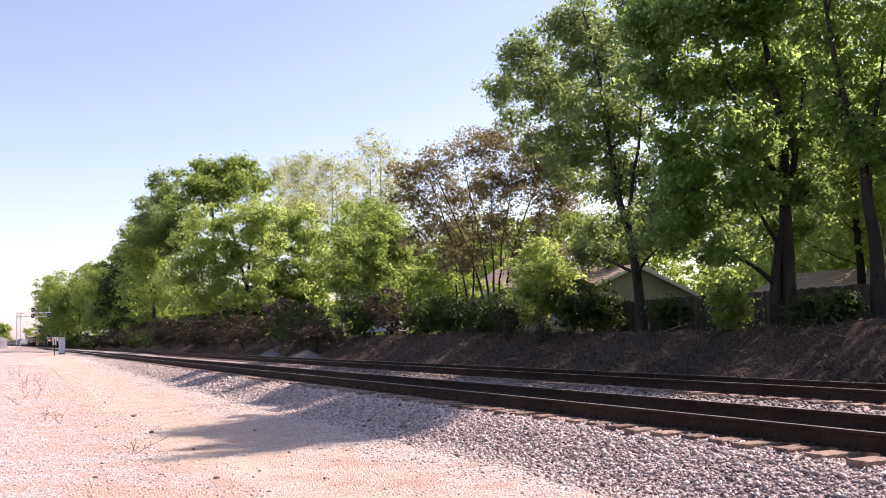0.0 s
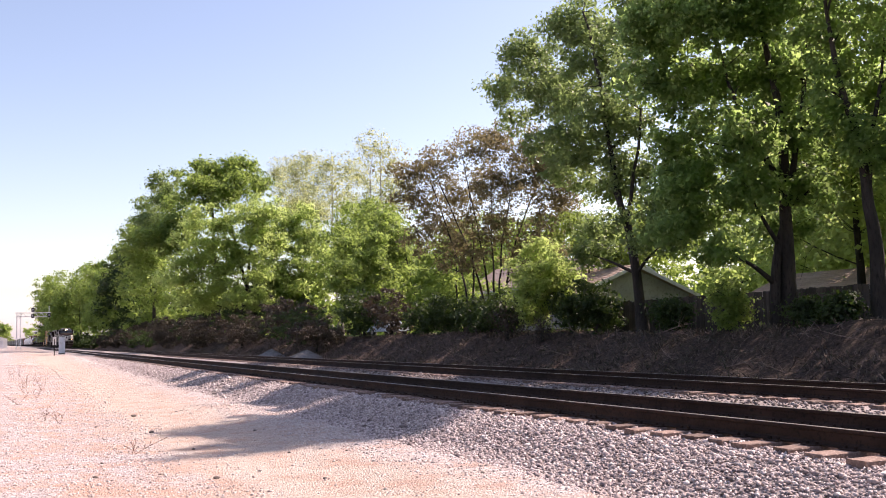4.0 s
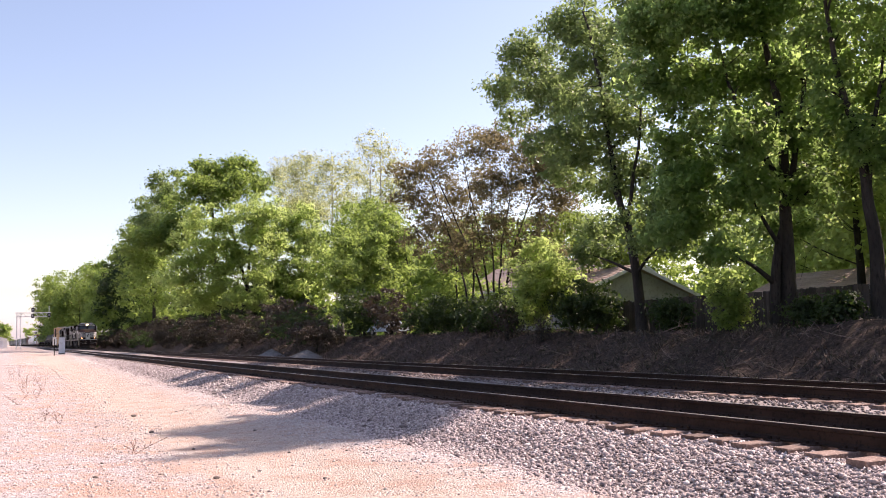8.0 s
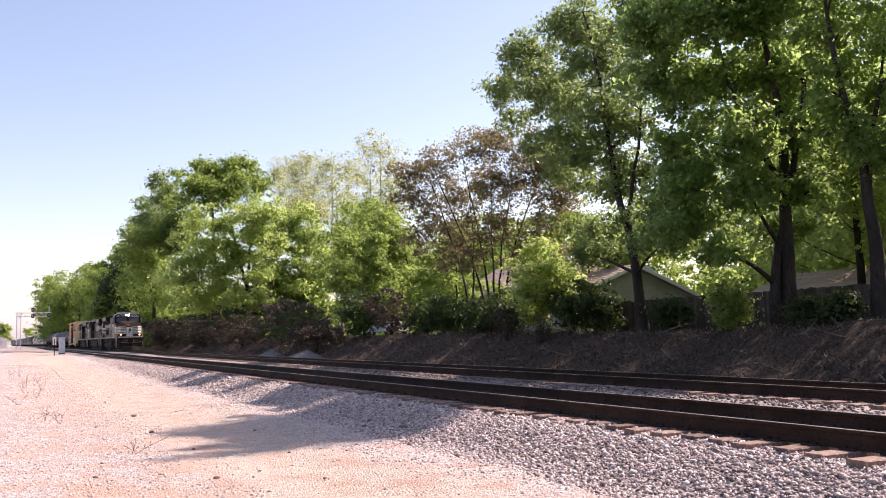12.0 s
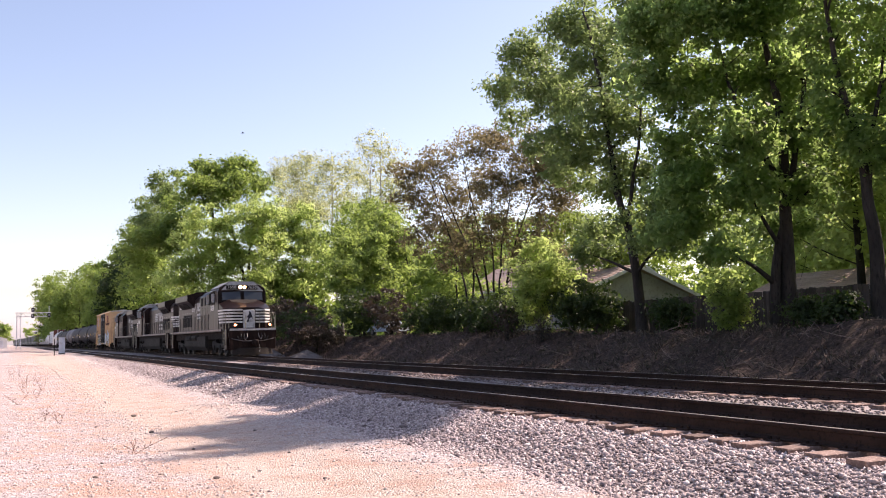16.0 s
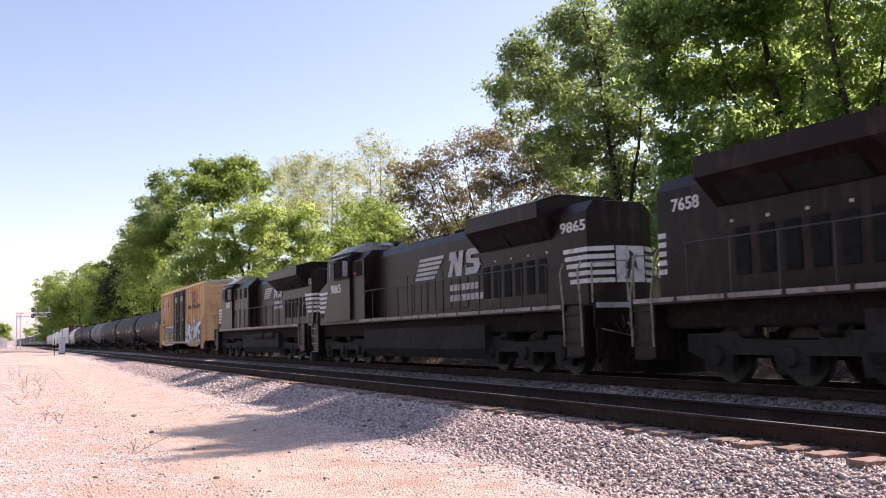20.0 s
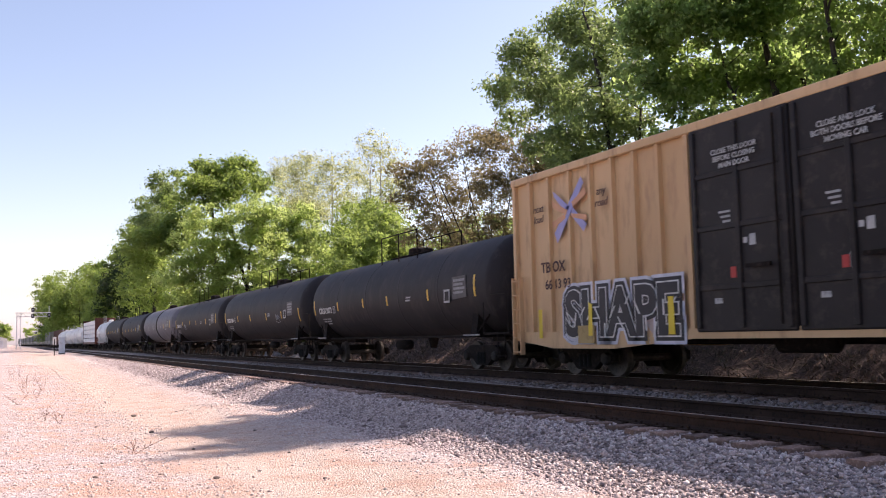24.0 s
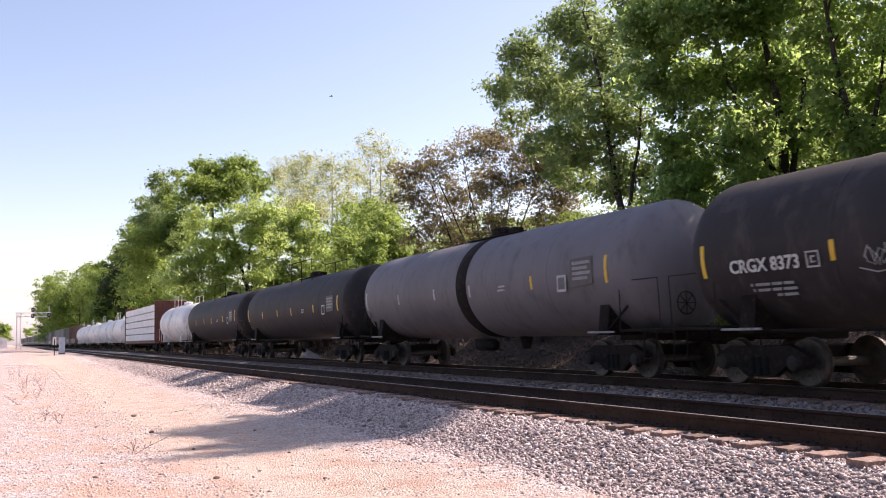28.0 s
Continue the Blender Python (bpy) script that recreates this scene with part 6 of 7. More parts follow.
        def strokes(lines, w, px, lean):
            quads = []
            for line in lines:
                for (xa, ya), (xb, yb) in zip(line, line[1:]):
                    xa, xb, ya, yb = xa + lean * ya, xb + lean * yb, ya * 0.8, yb * 0.8
                    L = math.hypot(xb - xa, yb - ya)
                    ux, uy = (xb - xa) / L * w, (yb - ya) / L * w
                    quads.append([(px + xa - ux + uy, ya - uy - ux), (px + xb + ux * 0.8 + uy, yb + uy * 0.8 - ux), (px + xb + ux * 1.3 - uy, yb + uy * 1.3 + ux), (px + xa - ux * 0.7 - uy, ya - uy * 0.7 + ux)])
            return quads
        for k, lines in enumerate(forms):
            px, lean = -2.75 + 0.68 * k, (0.0, 0.12, -0.08, 0.1, 0.2, -0.06, 0.08, 0.1)[k]
            part("spray_outline", flat_shape(strokes(lines, 0.18, px, lean), 0.0008 + 0.0009 * k, 0.0002), SPRAY_BLACK, bc, at=side(s * -5.55, s * 1.608, 0.98), smooth=0)
            part("spray_letter", flat_shape(strokes(lines, 0.125, px, lean), 0.0008 + 0.0009 * k, 0.0002), (SPRAY_PALE, SPRAY_LILAC)[k % 3 == 1], bc, "angular pale blue spray-painted letter shape", at=side(s * -5.55, s * 1.616, 0.98), smooth=0)
        rng = random.Random(31)
        for k in range(26):
            x, y, t, L = rng.uniform(-2.8, 2.6), rng.uniform(-0.05, 1.05), rng.uniform(-0.6, 2.0), rng.uniform(0.12, 0.32)
            dx, dy = math.cos(t) * L, math.sin(t) * L
            part("spray_line", flat_shape([[(x - dx - 0.022, y - dy), (x - dx + 0.03, y - dy - 0.01), (x + dx + 0.02, y + dy), (x + dx - 0.025, y + dy + 0.01)]], 0.0015 + 0.0001 * k), SPRAY_BLACK if k % 3 else SPRAY_PALE, bc, at=side(s * -5.55, s * 1.6245, 0.98), smooth=0)
        for x in (-2.35, 1.35):
            part("spray_accent", flat_shape([[(x - 0.07, 0.4), (x + 0.08, 0.38), (x + 0.1, 1.0), (x - 0.05, 1.02)]], 0.003), SPRAY_YELLOW, bc, at=side(s * -5.55, s * 1.63, 0.98), smooth=0)
        rng = random.Random(9)
        haze = [[(0.38 * math.cos(t) + px, 0.5 * math.sin(t) + rng.uniform(-0.12, 0.12)) for t in (i * 0.7 for i in range(9))] for px in (-1.8, -1.2, -0.5, 0.3, 1.1, 1.6)]
        for k, q in enumerate(haze):
            part("spray_mist", flat_shape([q], 0.002 + 0.0004 * k), SPRAY_VIOLET, bc, "thin violet overspray", at=side(s * 4.9, s * 1.6025, 1.5), smooth=0)
        for size, bold, mt, d, nm in ((1.42, 0.22, SPRAY_LILAC, 1.604, "tag_border"), (1.42, 0.15, SPRAY_BLACK, 1.612, "tag_outline"), (1.42, 0.075, WHITE, 1.62, "tag_edge"), (1.42, 0.045, SPRAY_BLACK, 1.628, "tag_fill")):
            words("SHAPE", size, mt, bc, side(s * 4.95, s * d, 1.4), nm, bold=bold)
        for k in range(14):
            x, y, t = -1.9 + k * 0.29, rng.uniform(-0.35, 0.35), rng.uniform(0.7, 2.2)
            dx, dy = math.cos(t) * 0.16, math.sin(t) * 0.16
            part("tag_highlight", flat_shape([[(x - dx - 0.025, y - dy), (x - dx + 0.03, y - dy), (x + dx + 0.025, y + dy), (x + dx - 0.025, y + dy)]], 0.003), WHITE, bc, at=side(s * 4.95, s * 1.636, 1.38), smooth=0)
        for q in ([(-1.08, -0.45), (-0.92, -0.45), (-0.9, 0.25), (-1.04, 0.3)], [(1.72, -0.45), (1.92, -0.45), (1.9, 0.3), (1.74, 0.3)], [(-3.2, -0.5), (-3.05, -0.5), (-3.05, 0.2), (-3.2, 0.2)]):
            part("sprayed_patch", flat_shape([q], 0.004), SPRAY_YELLOW, bc, at=side(s * 4.95, s * 1.642, 1.4), smooth=0)
        part("sill_patch", flat_shape([[(-0.35, -0.2), (0.3, -0.2), (0.3, 0.2), (-0.35, 0.2)]]), SILL_PATCH, bc, "dull yellow patch on the sill", at=side(s * 6.1, s * 1.637, 0.98), smooth=0)
        part("sill_patch", flat_shape([[(-0.6, -0.24), (0.6, -0.24), (0.6, 0.26), (-0.6, 0.26)]]), SILL_PATCH, bc, "dull yellow patch on the sill", at=side(s * -5.9, s * 1.63, 0.93), smooth=0)
        for e in (-1, 1):
            lad = Geo()
            for x in (9.0, 9.36):
                lad.box(e * x - 0.02, e * x + 0.02, min(s * 1.58, s * 1.7), max(s * 1.58, s * 1.7), 0.5, 2.45)
            for k in range(6):
                lad.box(min(e * 8.98, e * 9.38), max(e * 8.98, e * 9.38), min(s * 1.66, s * 1.69), max(s * 1.66, s * 1.69), 0.55 + k * 0.36, 0.58 + k * 0.36)
            part("ladder", lad, BOX_TAN, bc, smooth=0)
    for e in (-1, 1):
        for k in range(10):
            part("end_corrugation", Geo().box(min(e * 9.38, e * 9.47), max(e * 9.38, e * 9.47), -1.4, 1.4, 1.2 + k * 0.37, 1.38 + k * 0.37, 0.03), BOX_TAN, body)
        coupler(bc, e * 10.25, e)
        part("end_platform", Geo().box(min(e * 9.45, e * 9.85), max(e * 9.45, e * 9.85), -0.9, 0.9, 1.05, 1.12, 0.01), GRIME, bc)
    part("roof", Geo().prism([(-1.6, 4.94), (0, 5.1), (1.6, 4.94), (1.6, 4.9), (-1.6, 4.9)], -9.45, 9.45), ROOF_METAL, bc, "galvanised ribbed roof", smooth=10)
    for k in range(17):
        x = -9.2 + k * 1.15
        part("roof_seam", Geo().prism([(-1.6, 4.95), (0, 5.11), (1.6, 4.95), (1.6, 4.99), (0, 5.15), (-1.6, 4.99)], x - 0.04, x + 0.04), ROOF_METAL, bc, smooth=10)
    part("center_sill", Geo().box(-10.0, 10.0, -0.25, 0.25, 0.72, 1.02, 0.02), GRIME, bc)
    for x in (-7.0, 7.0):
        freight_truck(bc, x)
    part("brake_reservoir", Geo().lathe([(-1.2, 0.1), (-1.1, 0.2), (0.1, 0.2), (0.2, 0.1)], 14, -0.8, 0.78), GRIME, bc)
    return bc


STRIPS = ((-7.82, 0.62, 2.3), (-4.76, 0.34, 2.26), (-1.85, 0.34, 2.28), (0.57, 0.34, 2.26), (4.05, 0.34, 2.3), (7.3, 0.62, 2.42))


def brake_ring(x):
    """Spoked hand-brake wheel standing across the car."""
    g = Geo().tube([(x, -0.6 + 0.24 * math.cos(a), 1.6 + 0.24 * math.sin(a)) for a in np.linspace(0, 2 * math.pi, 15)], 0.014, 5)
    for a in np.arange(4) * math.pi / 4:
        g.tube([(x, -0.6 - 0.24 * math.cos(a), 1.6 - 0.24 * math.sin(a)), (x, -0.6 + 0.24 * math.cos(a), 1.6 + 0.24 * math.sin(a))], 0.01, 4)
    return g


def tank_car(mat, label, half=7.95, white=False, radius=1.5, strips=STRIPS):
    tc = thing("tank_car", label, "tank car", "tank cars of the train")
    zc = 2.44
    prof = [(-half - 0.72, 0.05)] + [(-half - 0.72 * math.cos(a), radius * math.sin(a)) for a in np.linspace(0.25, 1.45, 6)] + [(-half, radius)]
    prof += [(x, radius) for x in np.linspace(-half, half, 9)[1:-1]] + [(-x, r) for x, r in prof[::-1]]
    shell = part("tank", Geo().lathe(prof, 40, 0, zc), mat, tc, smooth=40)
    for x in np.linspace(-half, half, 6)[1:-1]:
        part("weld_band", Geo().lathe([(x - 0.05, radius), (x - 0.04, radius + 0.006), (x + 0.04, radius + 0.006), (x + 0.05, radius)], 40, 0, zc), mat, shell)
    # manway and platform
    part("manway", Geo().tube([(0, 0, zc + radius - 0.1), (0, 0, zc + radius + 0.22), (0, 0, zc + radius + 0.28)], [0.36, 0.34, 0.2], 16), mat if white else GRIME, tc)
    part("valve_housing", Geo().box(0.6, 0.95, -0.18, 0.18, zc + radius - 0.1, zc + radius + 0.2, 0.04), mat if white else GRIME, tc)
    rail_mat = TANK_WHITE if white else GRIME
    part("platform", Geo().box(-1.45, 1.85, -0.5, 0.5, zc + radius - 0.05, zc + radius - 0.015, 0.01), rail_mat, tc)
    for x in (-1.45, 0.2, 1.85) if mat is not TANK_GREY else ():
        for s in (-1, 1):
            part("platform_post", Geo().tube([(x, s * 0.85, zc + radius - 0.35), (x, s * 0.85, zc + radius + 0.72)], 0.022, 6), rail_mat, tc)
    for s in (-1, 1):
        if mat is not TANK_GREY:
            part("platform_rail", Geo().tube([(-1.45, s * 0.85, zc + radius + 0.72), (1.85, s * 0.85, zc + radius + 0.72)], 0.02, 6), rail_mat, tc)
        lad = Geo()
        for x in (-0.2, 0.25):
            lad.tube([(x, s * 1.58, 0.75), (x, s * 1.6, zc), (x, s * 1.3, zc + 0.95), (x, s * 0.86, zc + 1.42)], 0.02, 6)
        for k in range(8):
            z = 0.85 + k * 0.33
            y = 1.59 if z < zc else 1.59 - (z - zc) ** 2 * 0.3
            lad.tube([(-0.2, s * y, z), (0.25, s * y, z)], 0.014, 5)
        if white:
            part("ladder", lad, rail_mat, tc)
        # side lettering and reflectors, raised on the curved shell
        side = facing_left if s < 0 else facing_right
        for x, h, z in strips:
            if abs(x) < half and not white:
                g = Geo()
                n = 5
                a0, a1 = (z - h / 2 - zc) / radius, (z + h / 2 - zc) / radius
                sec = [[(x + dx, s * (radius + dr) * math.cos(a), zc + (radius + dr) * math.sin(a)) for dx, dr in ((-0.05, -0.01), (-0.05, 0.008), (0.05, 0.008), (0.05, -0.01))] for a in np.linspace(a0, a1, n)]
                part("reflector", g.loft(sec), GOLD if mat != TANK_GREY else (GOLD if x > 3 else DULL_WHITE), tc, "gold reflective strip", smooth=0)
        if not white:
            part("data_panel", flat_shape([[(-0.32, 0.1 - 0.12 * r), (0.4 - 0.1 * (r % 2), 0.1 - 0.12 * r), (0.4 - 0.1 * (r % 2), 0.17 - 0.12 * r), (-0.32, 0.17 - 0.12 * r)] for r in range(4)]), PANEL_GREY, tc, "faded data panel of small bars", at=side(s * -6.3, s * 1.508, 2.5), smooth=0)
            part("panel_backing", flat_shape([[(-0.42, -0.42), (0.5, -0.38), (0.48, 0.26), (-0.42, 0.24)]], 0.003), PANEL_DARK, tc, at=side(s * -6.3, s * 1.504, 2.5), smooth=0)
            part("hazard_placard", flat_shape([[(-0.2, -0.2), (0.2, -0.2), (0.2, 0.2), (-0.2, 0.2)]]), DULL_WHITE, tc, "square pale hazard placard", at=side(s * -5.5, s * 1.506, 2.2), smooth=0)
            part("placard_center", flat_shape([[(-0.14, -0.14), (0.14, -0.14), (0.14, 0.14), (-0.14, 0.14)]], 0.004), mat, tc, at=side(s * -5.5, s * 1.513, 2.2), smooth=0)
            part("stencil", flat_shape([[(-0.2, -0.05), (0.2, -0.05), (0.2, 0.0), (-0.2, 0.0)], [(-0.16, 0.05), (0.2, 0.05), (0.2, 0.1), (-0.16, 0.1)]]), DULL_WHITE, tc, at=side(s * -2.5, s * 1.508, 2.22), smooth=0)
    # ends
    hx = half + 0.72
    part("stub_sill", Geo().box(-hx - 0.45, -hx + 2.6, -0.28, 0.28, 0.82, 1.12, 0.02), GRIME, tc)
    part("stub_sill", Geo().box(hx - 2.6, hx + 0.45, -0.28, 0.28, 0.82, 1.12, 0.02), GRIME, tc)
    for e in (-1, 1):
        x = e * (half - 1.05)
        part("saddle", Geo().prism([(-1.35, 0.95), (1.35, 0.95), (1.25, 1.75), (0.9, 1.25), (0.4, 1.02), (-0.4, 1.02), (-0.9, 1.25), (-1.25, 1.75)], x - 0.18, x + 0.18), GRIME if not white else mat, tc)
        part("end_deck", Geo().box(min(e * (half - 0.4), e * (hx + 0.35)), max(e * (half - 0.4), e * (hx + 0.35)), -1.35, 1.35, 1.02, 1.08, 0.01), GRIME, tc)
        part("deck_edge", Geo().box(min(e * (half - 1.5), e * (half - 0.5)), max(e * (half - 1.5), e * (half - 0.5)), -1.46, -1.42, 1.0, 1.045), PANEL_GREY, tc, smooth=0)
        for s in (-1, 1):
            part("end_handrail", Geo().tube([(e * (half - 0.3), s * 1.4, 1.05), (e * (half - 0.3), s * 1.4, 2.02), (e * (half - 0.15), s * 1.4, 2.12), (e * (hx + 0.3), s * 1.4, 2.12), (e * (hx + 0.3), s * 1.35, 1.05)], 0.013, 6), DUSTY if not white else mat, tc)
            part("end_brace", Geo().tube([(e * (half - 0.9), s * 1.3, 1.06), (e * (half + 0.25), s * 1.15, 2.0)], 0.03, 6), GRIME if not white else mat, tc)
            part("end_step", Geo().tube([(e * (hx - 0.2), s * 1.4, 1.05), (e * (hx - 0.2), s * 1.42, 0.45), (e * (hx + 0.2), s * 1.42, 0.45), (e * (hx + 0.2), s * 1.4, 1.05)], 0.018, 6), GRIME, tc)
        part("brake_wheel", brake_ring(e * (hx + 0.22)), GRIME, tc) if e > 0 else None
        coupler(tc, e * (hx + 0.42), e)
        freight_truck(tc, e * (half - 1.05))
    part("brake_reservoir", Geo().lathe([(-1.0, 0.1), (-0.9, 0.18), (0.0, 0.18), (0.1, 0.1)], 14, -0.4, 0.72), GRIME, tc)
    part("bottom_outlet", Geo().tube([(1.2, 0, 0.98), (1.2, 0, 0.6)], [0.2, 0.12], 12), GRIME, tc)
    if not white and mat is TANK_BLACK:
        part("side_running_pipe", Geo().tube([(-half + 1.5, -1.2, 0.98), (half - 1.5, -1.2, 0.98)], 0.035, 6), GRIME, tc)
    return tc


def reporting(tc, text, z=2.13):
    for s in (-1, 1):
        side = facing_left if s < 0 else facing_right
        words(text, 0.33, WHITE, tc, side(s * 6.25, s * 1.516, z, -9), "reporting_mark", bold=0.008)
        marks = [[(x, z), (x + w, z), (x + w, z + 0.05), (x, z + 0.05)] for z, runs in ((-0.06, ((-0.5, 0.06), (-0.38, 0.34), (0.0, 0.24), (0.28, 0.22))), (-0.16, ((-0.46, 0.05), (-0.34, 0.28), (0.0, 0.2), (0.25, 0.3))), (-0.26, ((0.08, 0.12), (0.24, 0.3)))) for x, w in runs]
        part("test_stencil", flat_shape(marks), PANEL_GREY, tc, "rows of small faded stencil marks", at=side(s * 6.1, s * 1.49, z - 0.3, -14), smooth=0)
        part("plate_letter", flat_shape([[(-0.05, 0.03), (0.05, 0.03), (0.05, 0.06), (-0.05, 0.06)], [(-0.05, -0.06), (-0.02, -0.06), (-0.02, 0.03), (-0.05, 0.03)], [(-0.02, -0.06), (0.05, -0.06), (0.05, -0.03), (-0.02, -0.03)]]), DULL_WHITE, tc, at=side(s * 5.15, s * 1.505, z + 0.02, -9), smooth=0)
        part("plate_box", flat_shape([[(-0.14, -0.14), (-0.14, 0.14), (-0.11, 0.14), (-0.11, -0.14)], [(0.11, -0.14), (0.11, 0.14), (0.14, 0.14), (0.14, -0.14)], [(-0.11, 0.11), (0.11, 0.11), (0.11, 0.14), (-0.11, 0.14)], [(-0.11, -0.14), (0.11, -0.14), (0.11, -0.11), (-0.11, -0.11)]]), DULL_WHITE, tc, at=side(s * 5.15, s * 1.505, z + 0.02, -9), smooth=0)


def scrawl(tc, x, z, seed):
    """Thin hand-drawn white loops on the shell."""
    rng = random.Random(seed)
    def shell_y(h):
        return -math.sqrt(1.5 ** 2 - (h - 2.44) ** 2) - 0.003
    g = Geo()
    pts, px = [], x
    for k in range(22):
        px += 0.028
        zz = z + 0.16 * math.sin(k * 1.35) * rng.uniform(0.5, 1.2)
        pts.append((px + 0.07 * math.sin(k * 1.9), shell_y(zz), zz))
    g.tube(pts, 0.009, 5)
    part("scrawl", g, DULL_WHITE, tc, "thin white scribbled tag", smooth=40)
    part("scrawl", Geo().tube([(x - 0.1, shell_y(z - 0.16), z - 0.16), (x + 0.2, shell_y(z - 0.24), z - 0.24), (x + 0.75, shell_y(z - 0.18), z - 0.18)], 0.01, 5), DULL_WHITE, tc, smooth=40)


def lumber_car():
    cb = thing("lumber_car", "centre-beam flat car stacked with white-wrapped lumber", "flat car")
    part("deck", Geo().box(-11.4, 11.4, -1.4, 1.4, 0.85, 1.12, 0.03), RED_BROWN, cb)
    part("center_sill", Geo().box(-11.8, 11.8, -0.3, 0.3, 0.6, 0.86, 0.02), GRIME, cb)
    for e in (-1, 1):
        part("bulkhead", Geo().box(min(e * 11.15, e * 11.4), max(e * 11.15, e * 11.4), -1.42, 1.42, 1.1, 4.72, 0.03), RED_BROWN, cb, "dark red end bulkhead")
        coupler(cb, e * 12.2, e)
        freight_truck(cb, e * 9.3)
    part("center_beam", Geo().box(-11.2, 11.2, -0.1, 0.1, 1.1, 4.6), RED_BROWN, cb)
    for s in (-1, 1):
        for k in range(5):
            for j in range(6):
                x = -11.1 + j * 3.7
                part("wrapped_lumber", Geo().box(x + 0.015, x + 3.685, min(s * 0.12, s * 1.36), max(s * 0.12, s * 1.36), 1.14 + k * 0.66, 1.14 + k * 0.66 + 0.60, 0.02), WRAP, cb)
    return cb


def hopper_car(mat, label):
    hc = thing("hopper_car", label, "hopper car", "hopper cars of the train")
    part("body", Geo().loft([[(x, y, z) for x, y, z in ((-8.2, -1.5, 4.3), (-8.2, 1.5, 4.3), (8.2, 1.5, 4.3), (8.2, -1.5, 4.3))], [(-8.2, -1.52, 2.2), (-8.2, 1.52, 2.2), (8.2, 1.52, 2.2), (8.2, -1.52, 2.2)], [(-5.6, -1.4, 1.3), (-5.6, 1.4, 1.3), (5.6, 1.4, 1.3), (5.6, -1.4, 1.3)]]), mat, hc, smooth=20)
    for s in (-1, 1):
        for k in range(12):
            x = -8.1 + k * 1.47
            part("side_post", Geo().box(x - 0.05, x + 0.05, min(s * 1.5, s * 1.6), max(s * 1.5, s * 1.6), 1.9, 4.3), mat, hc, smooth=0)
        part("side_sill", Geo().box(-8.6, 8.6, min(s * 1.45, s * 1.58), max(s * 1.45, s * 1.58), 1.05, 1.25), mat, hc, smooth=0)
    part("roof_walk", Geo().box(-8.0, 8.0, -0.6, 0.6, 4.34, 4.42), ROOF_METAL, hc, smooth=0)
    part("roof", Geo().prism([(-1.5, 4.28), (-1.0, 4.38), (1.0, 4.38), (1.5, 4.28)], -8.2, 8.2), mat, hc)
    part("center_sill", Geo().box(-8.8, 8.8, -0.3, 0.3, 0.75, 1.06), GRIME, hc)
    for k in range(3):
        x = -3.6 + k * 3.6
        part("discharge_chute", Geo().loft([[(x - 1.5, -1.2, 1.32), (x - 1.5, 1.2, 1.32), (x + 1.5, 1.2, 1.32), (x + 1.5, -1.2, 1.32)], [(x - 0.4, -0.6, 0.45), (x - 0.4, 0.6, 0.45), (x + 0.4, 0.6, 0.45), (x + 0.4, -0.6, 0.45)]]), mat, hc)
    for e in (-1, 1):
        coupler(hc, e * 9.2, e)
        freight_truck(hc, e * 6.9)
        for s in (-1, 1):
            part("end_post", Geo().box(min(e * 8.2, e * 8.3), max(e * 8.2, e * 8.3), min(s * 1.3, s * 1.45), max(s * 1.3, s * 1.45), 1.1, 4.2), mat, hc, smooth=0)
    return hc


CARS = list(LOCOS)
CARS.append((boxcar(), -376.3, 0))
t_black = tank_car(TANK_BLACK, "black tank car with gold reflective strips")
t_black_2 = tank_car(TANK_BLACK, "black tank car with a white scribbled tag", strips=((-7.82, 0.62, 2.3), (-4.5, 0.34, 2.2), (-1.56, 0.34, 2.18), (1.88, 0.34, 2.17), (4.78, 0.34, 2.17), (7.72, 0.62, 2.1)))
t_black_3 = copy_thing(t_black, pose(0, 0, 0))
t_black_5, t_black_6 = copy_thing(t_black, pose(0, 0, 0)), copy_thing(t_black, pose(0, 0, 0))
for tc, text in ((t_black, "CRGX 8072"), (t_black_2, "CRGX 7854"), (t_black_3, "CRGX 8373")):
    reporting(tc, text)
scrawl(t_black_2, 3.7, 2.06, 1)
scrawl(t_black_3, -4.2, 2.1, 2)
t_grey = tank_car(TANK_GREY, "grey tank car with a dark shadow band at its middle")
# recessed shadow round the belly, made as a dark ring
part("belly_band", Geo().lathe([(-0.3, 1.503), (-0.26, 1.512), (0.34, 1.512), (0.38, 1.503)], 40, 0, 2.44), GRIME, t_grey, "dark band round the tank standing for a recessed shadow")
t_white = tank_car(TANK_WHITE, "short white tank car with tall platform rails", 5.3, True)
CARS += [(t_black, -395.5, 0), (t_black_2, -413.55, 0), (t_black_3, -431.6, 0), (t_grey, -449.9, 0), (t_black_5, -468.4, 0), (t_black_6, -487.0, 0), (t_white, -503.3, 0), (lumber_car(), -523.6, 0)]
long_white = tank_car(TANK_WHITE, "long white tank car stained near its top", 7.85, True)
for i in range(4):
    CARS.append((long_white if i == 0 else copy_thing(long_white, pose(0, 0, 0)), -547.0 - 18.4 * i, 0))
hop = [hopper_car(HOPPER_BROWN, "brown covered hopper car"), hopper_car(HOPPER_GREEN, "olive grey covered hopper car"), hopper_car(HOPPER_GREY, "pale grey covered hopper car")]
for i in range(22):
    k = 0 if i == 0 else (1 if i % 5 in (1, 4) else 2)
    first = i in (0, 1, 2)
    CARS.append((hop[k] if first else copy_thing(hop[k], pose(0, 0, 0)), -621.5 - 18.6 * i, 0))
for ob, u, turn in CARS:
    ob.matrix_basis = pose(u, Y_FAR, 0.0015, 0, 0, turn)

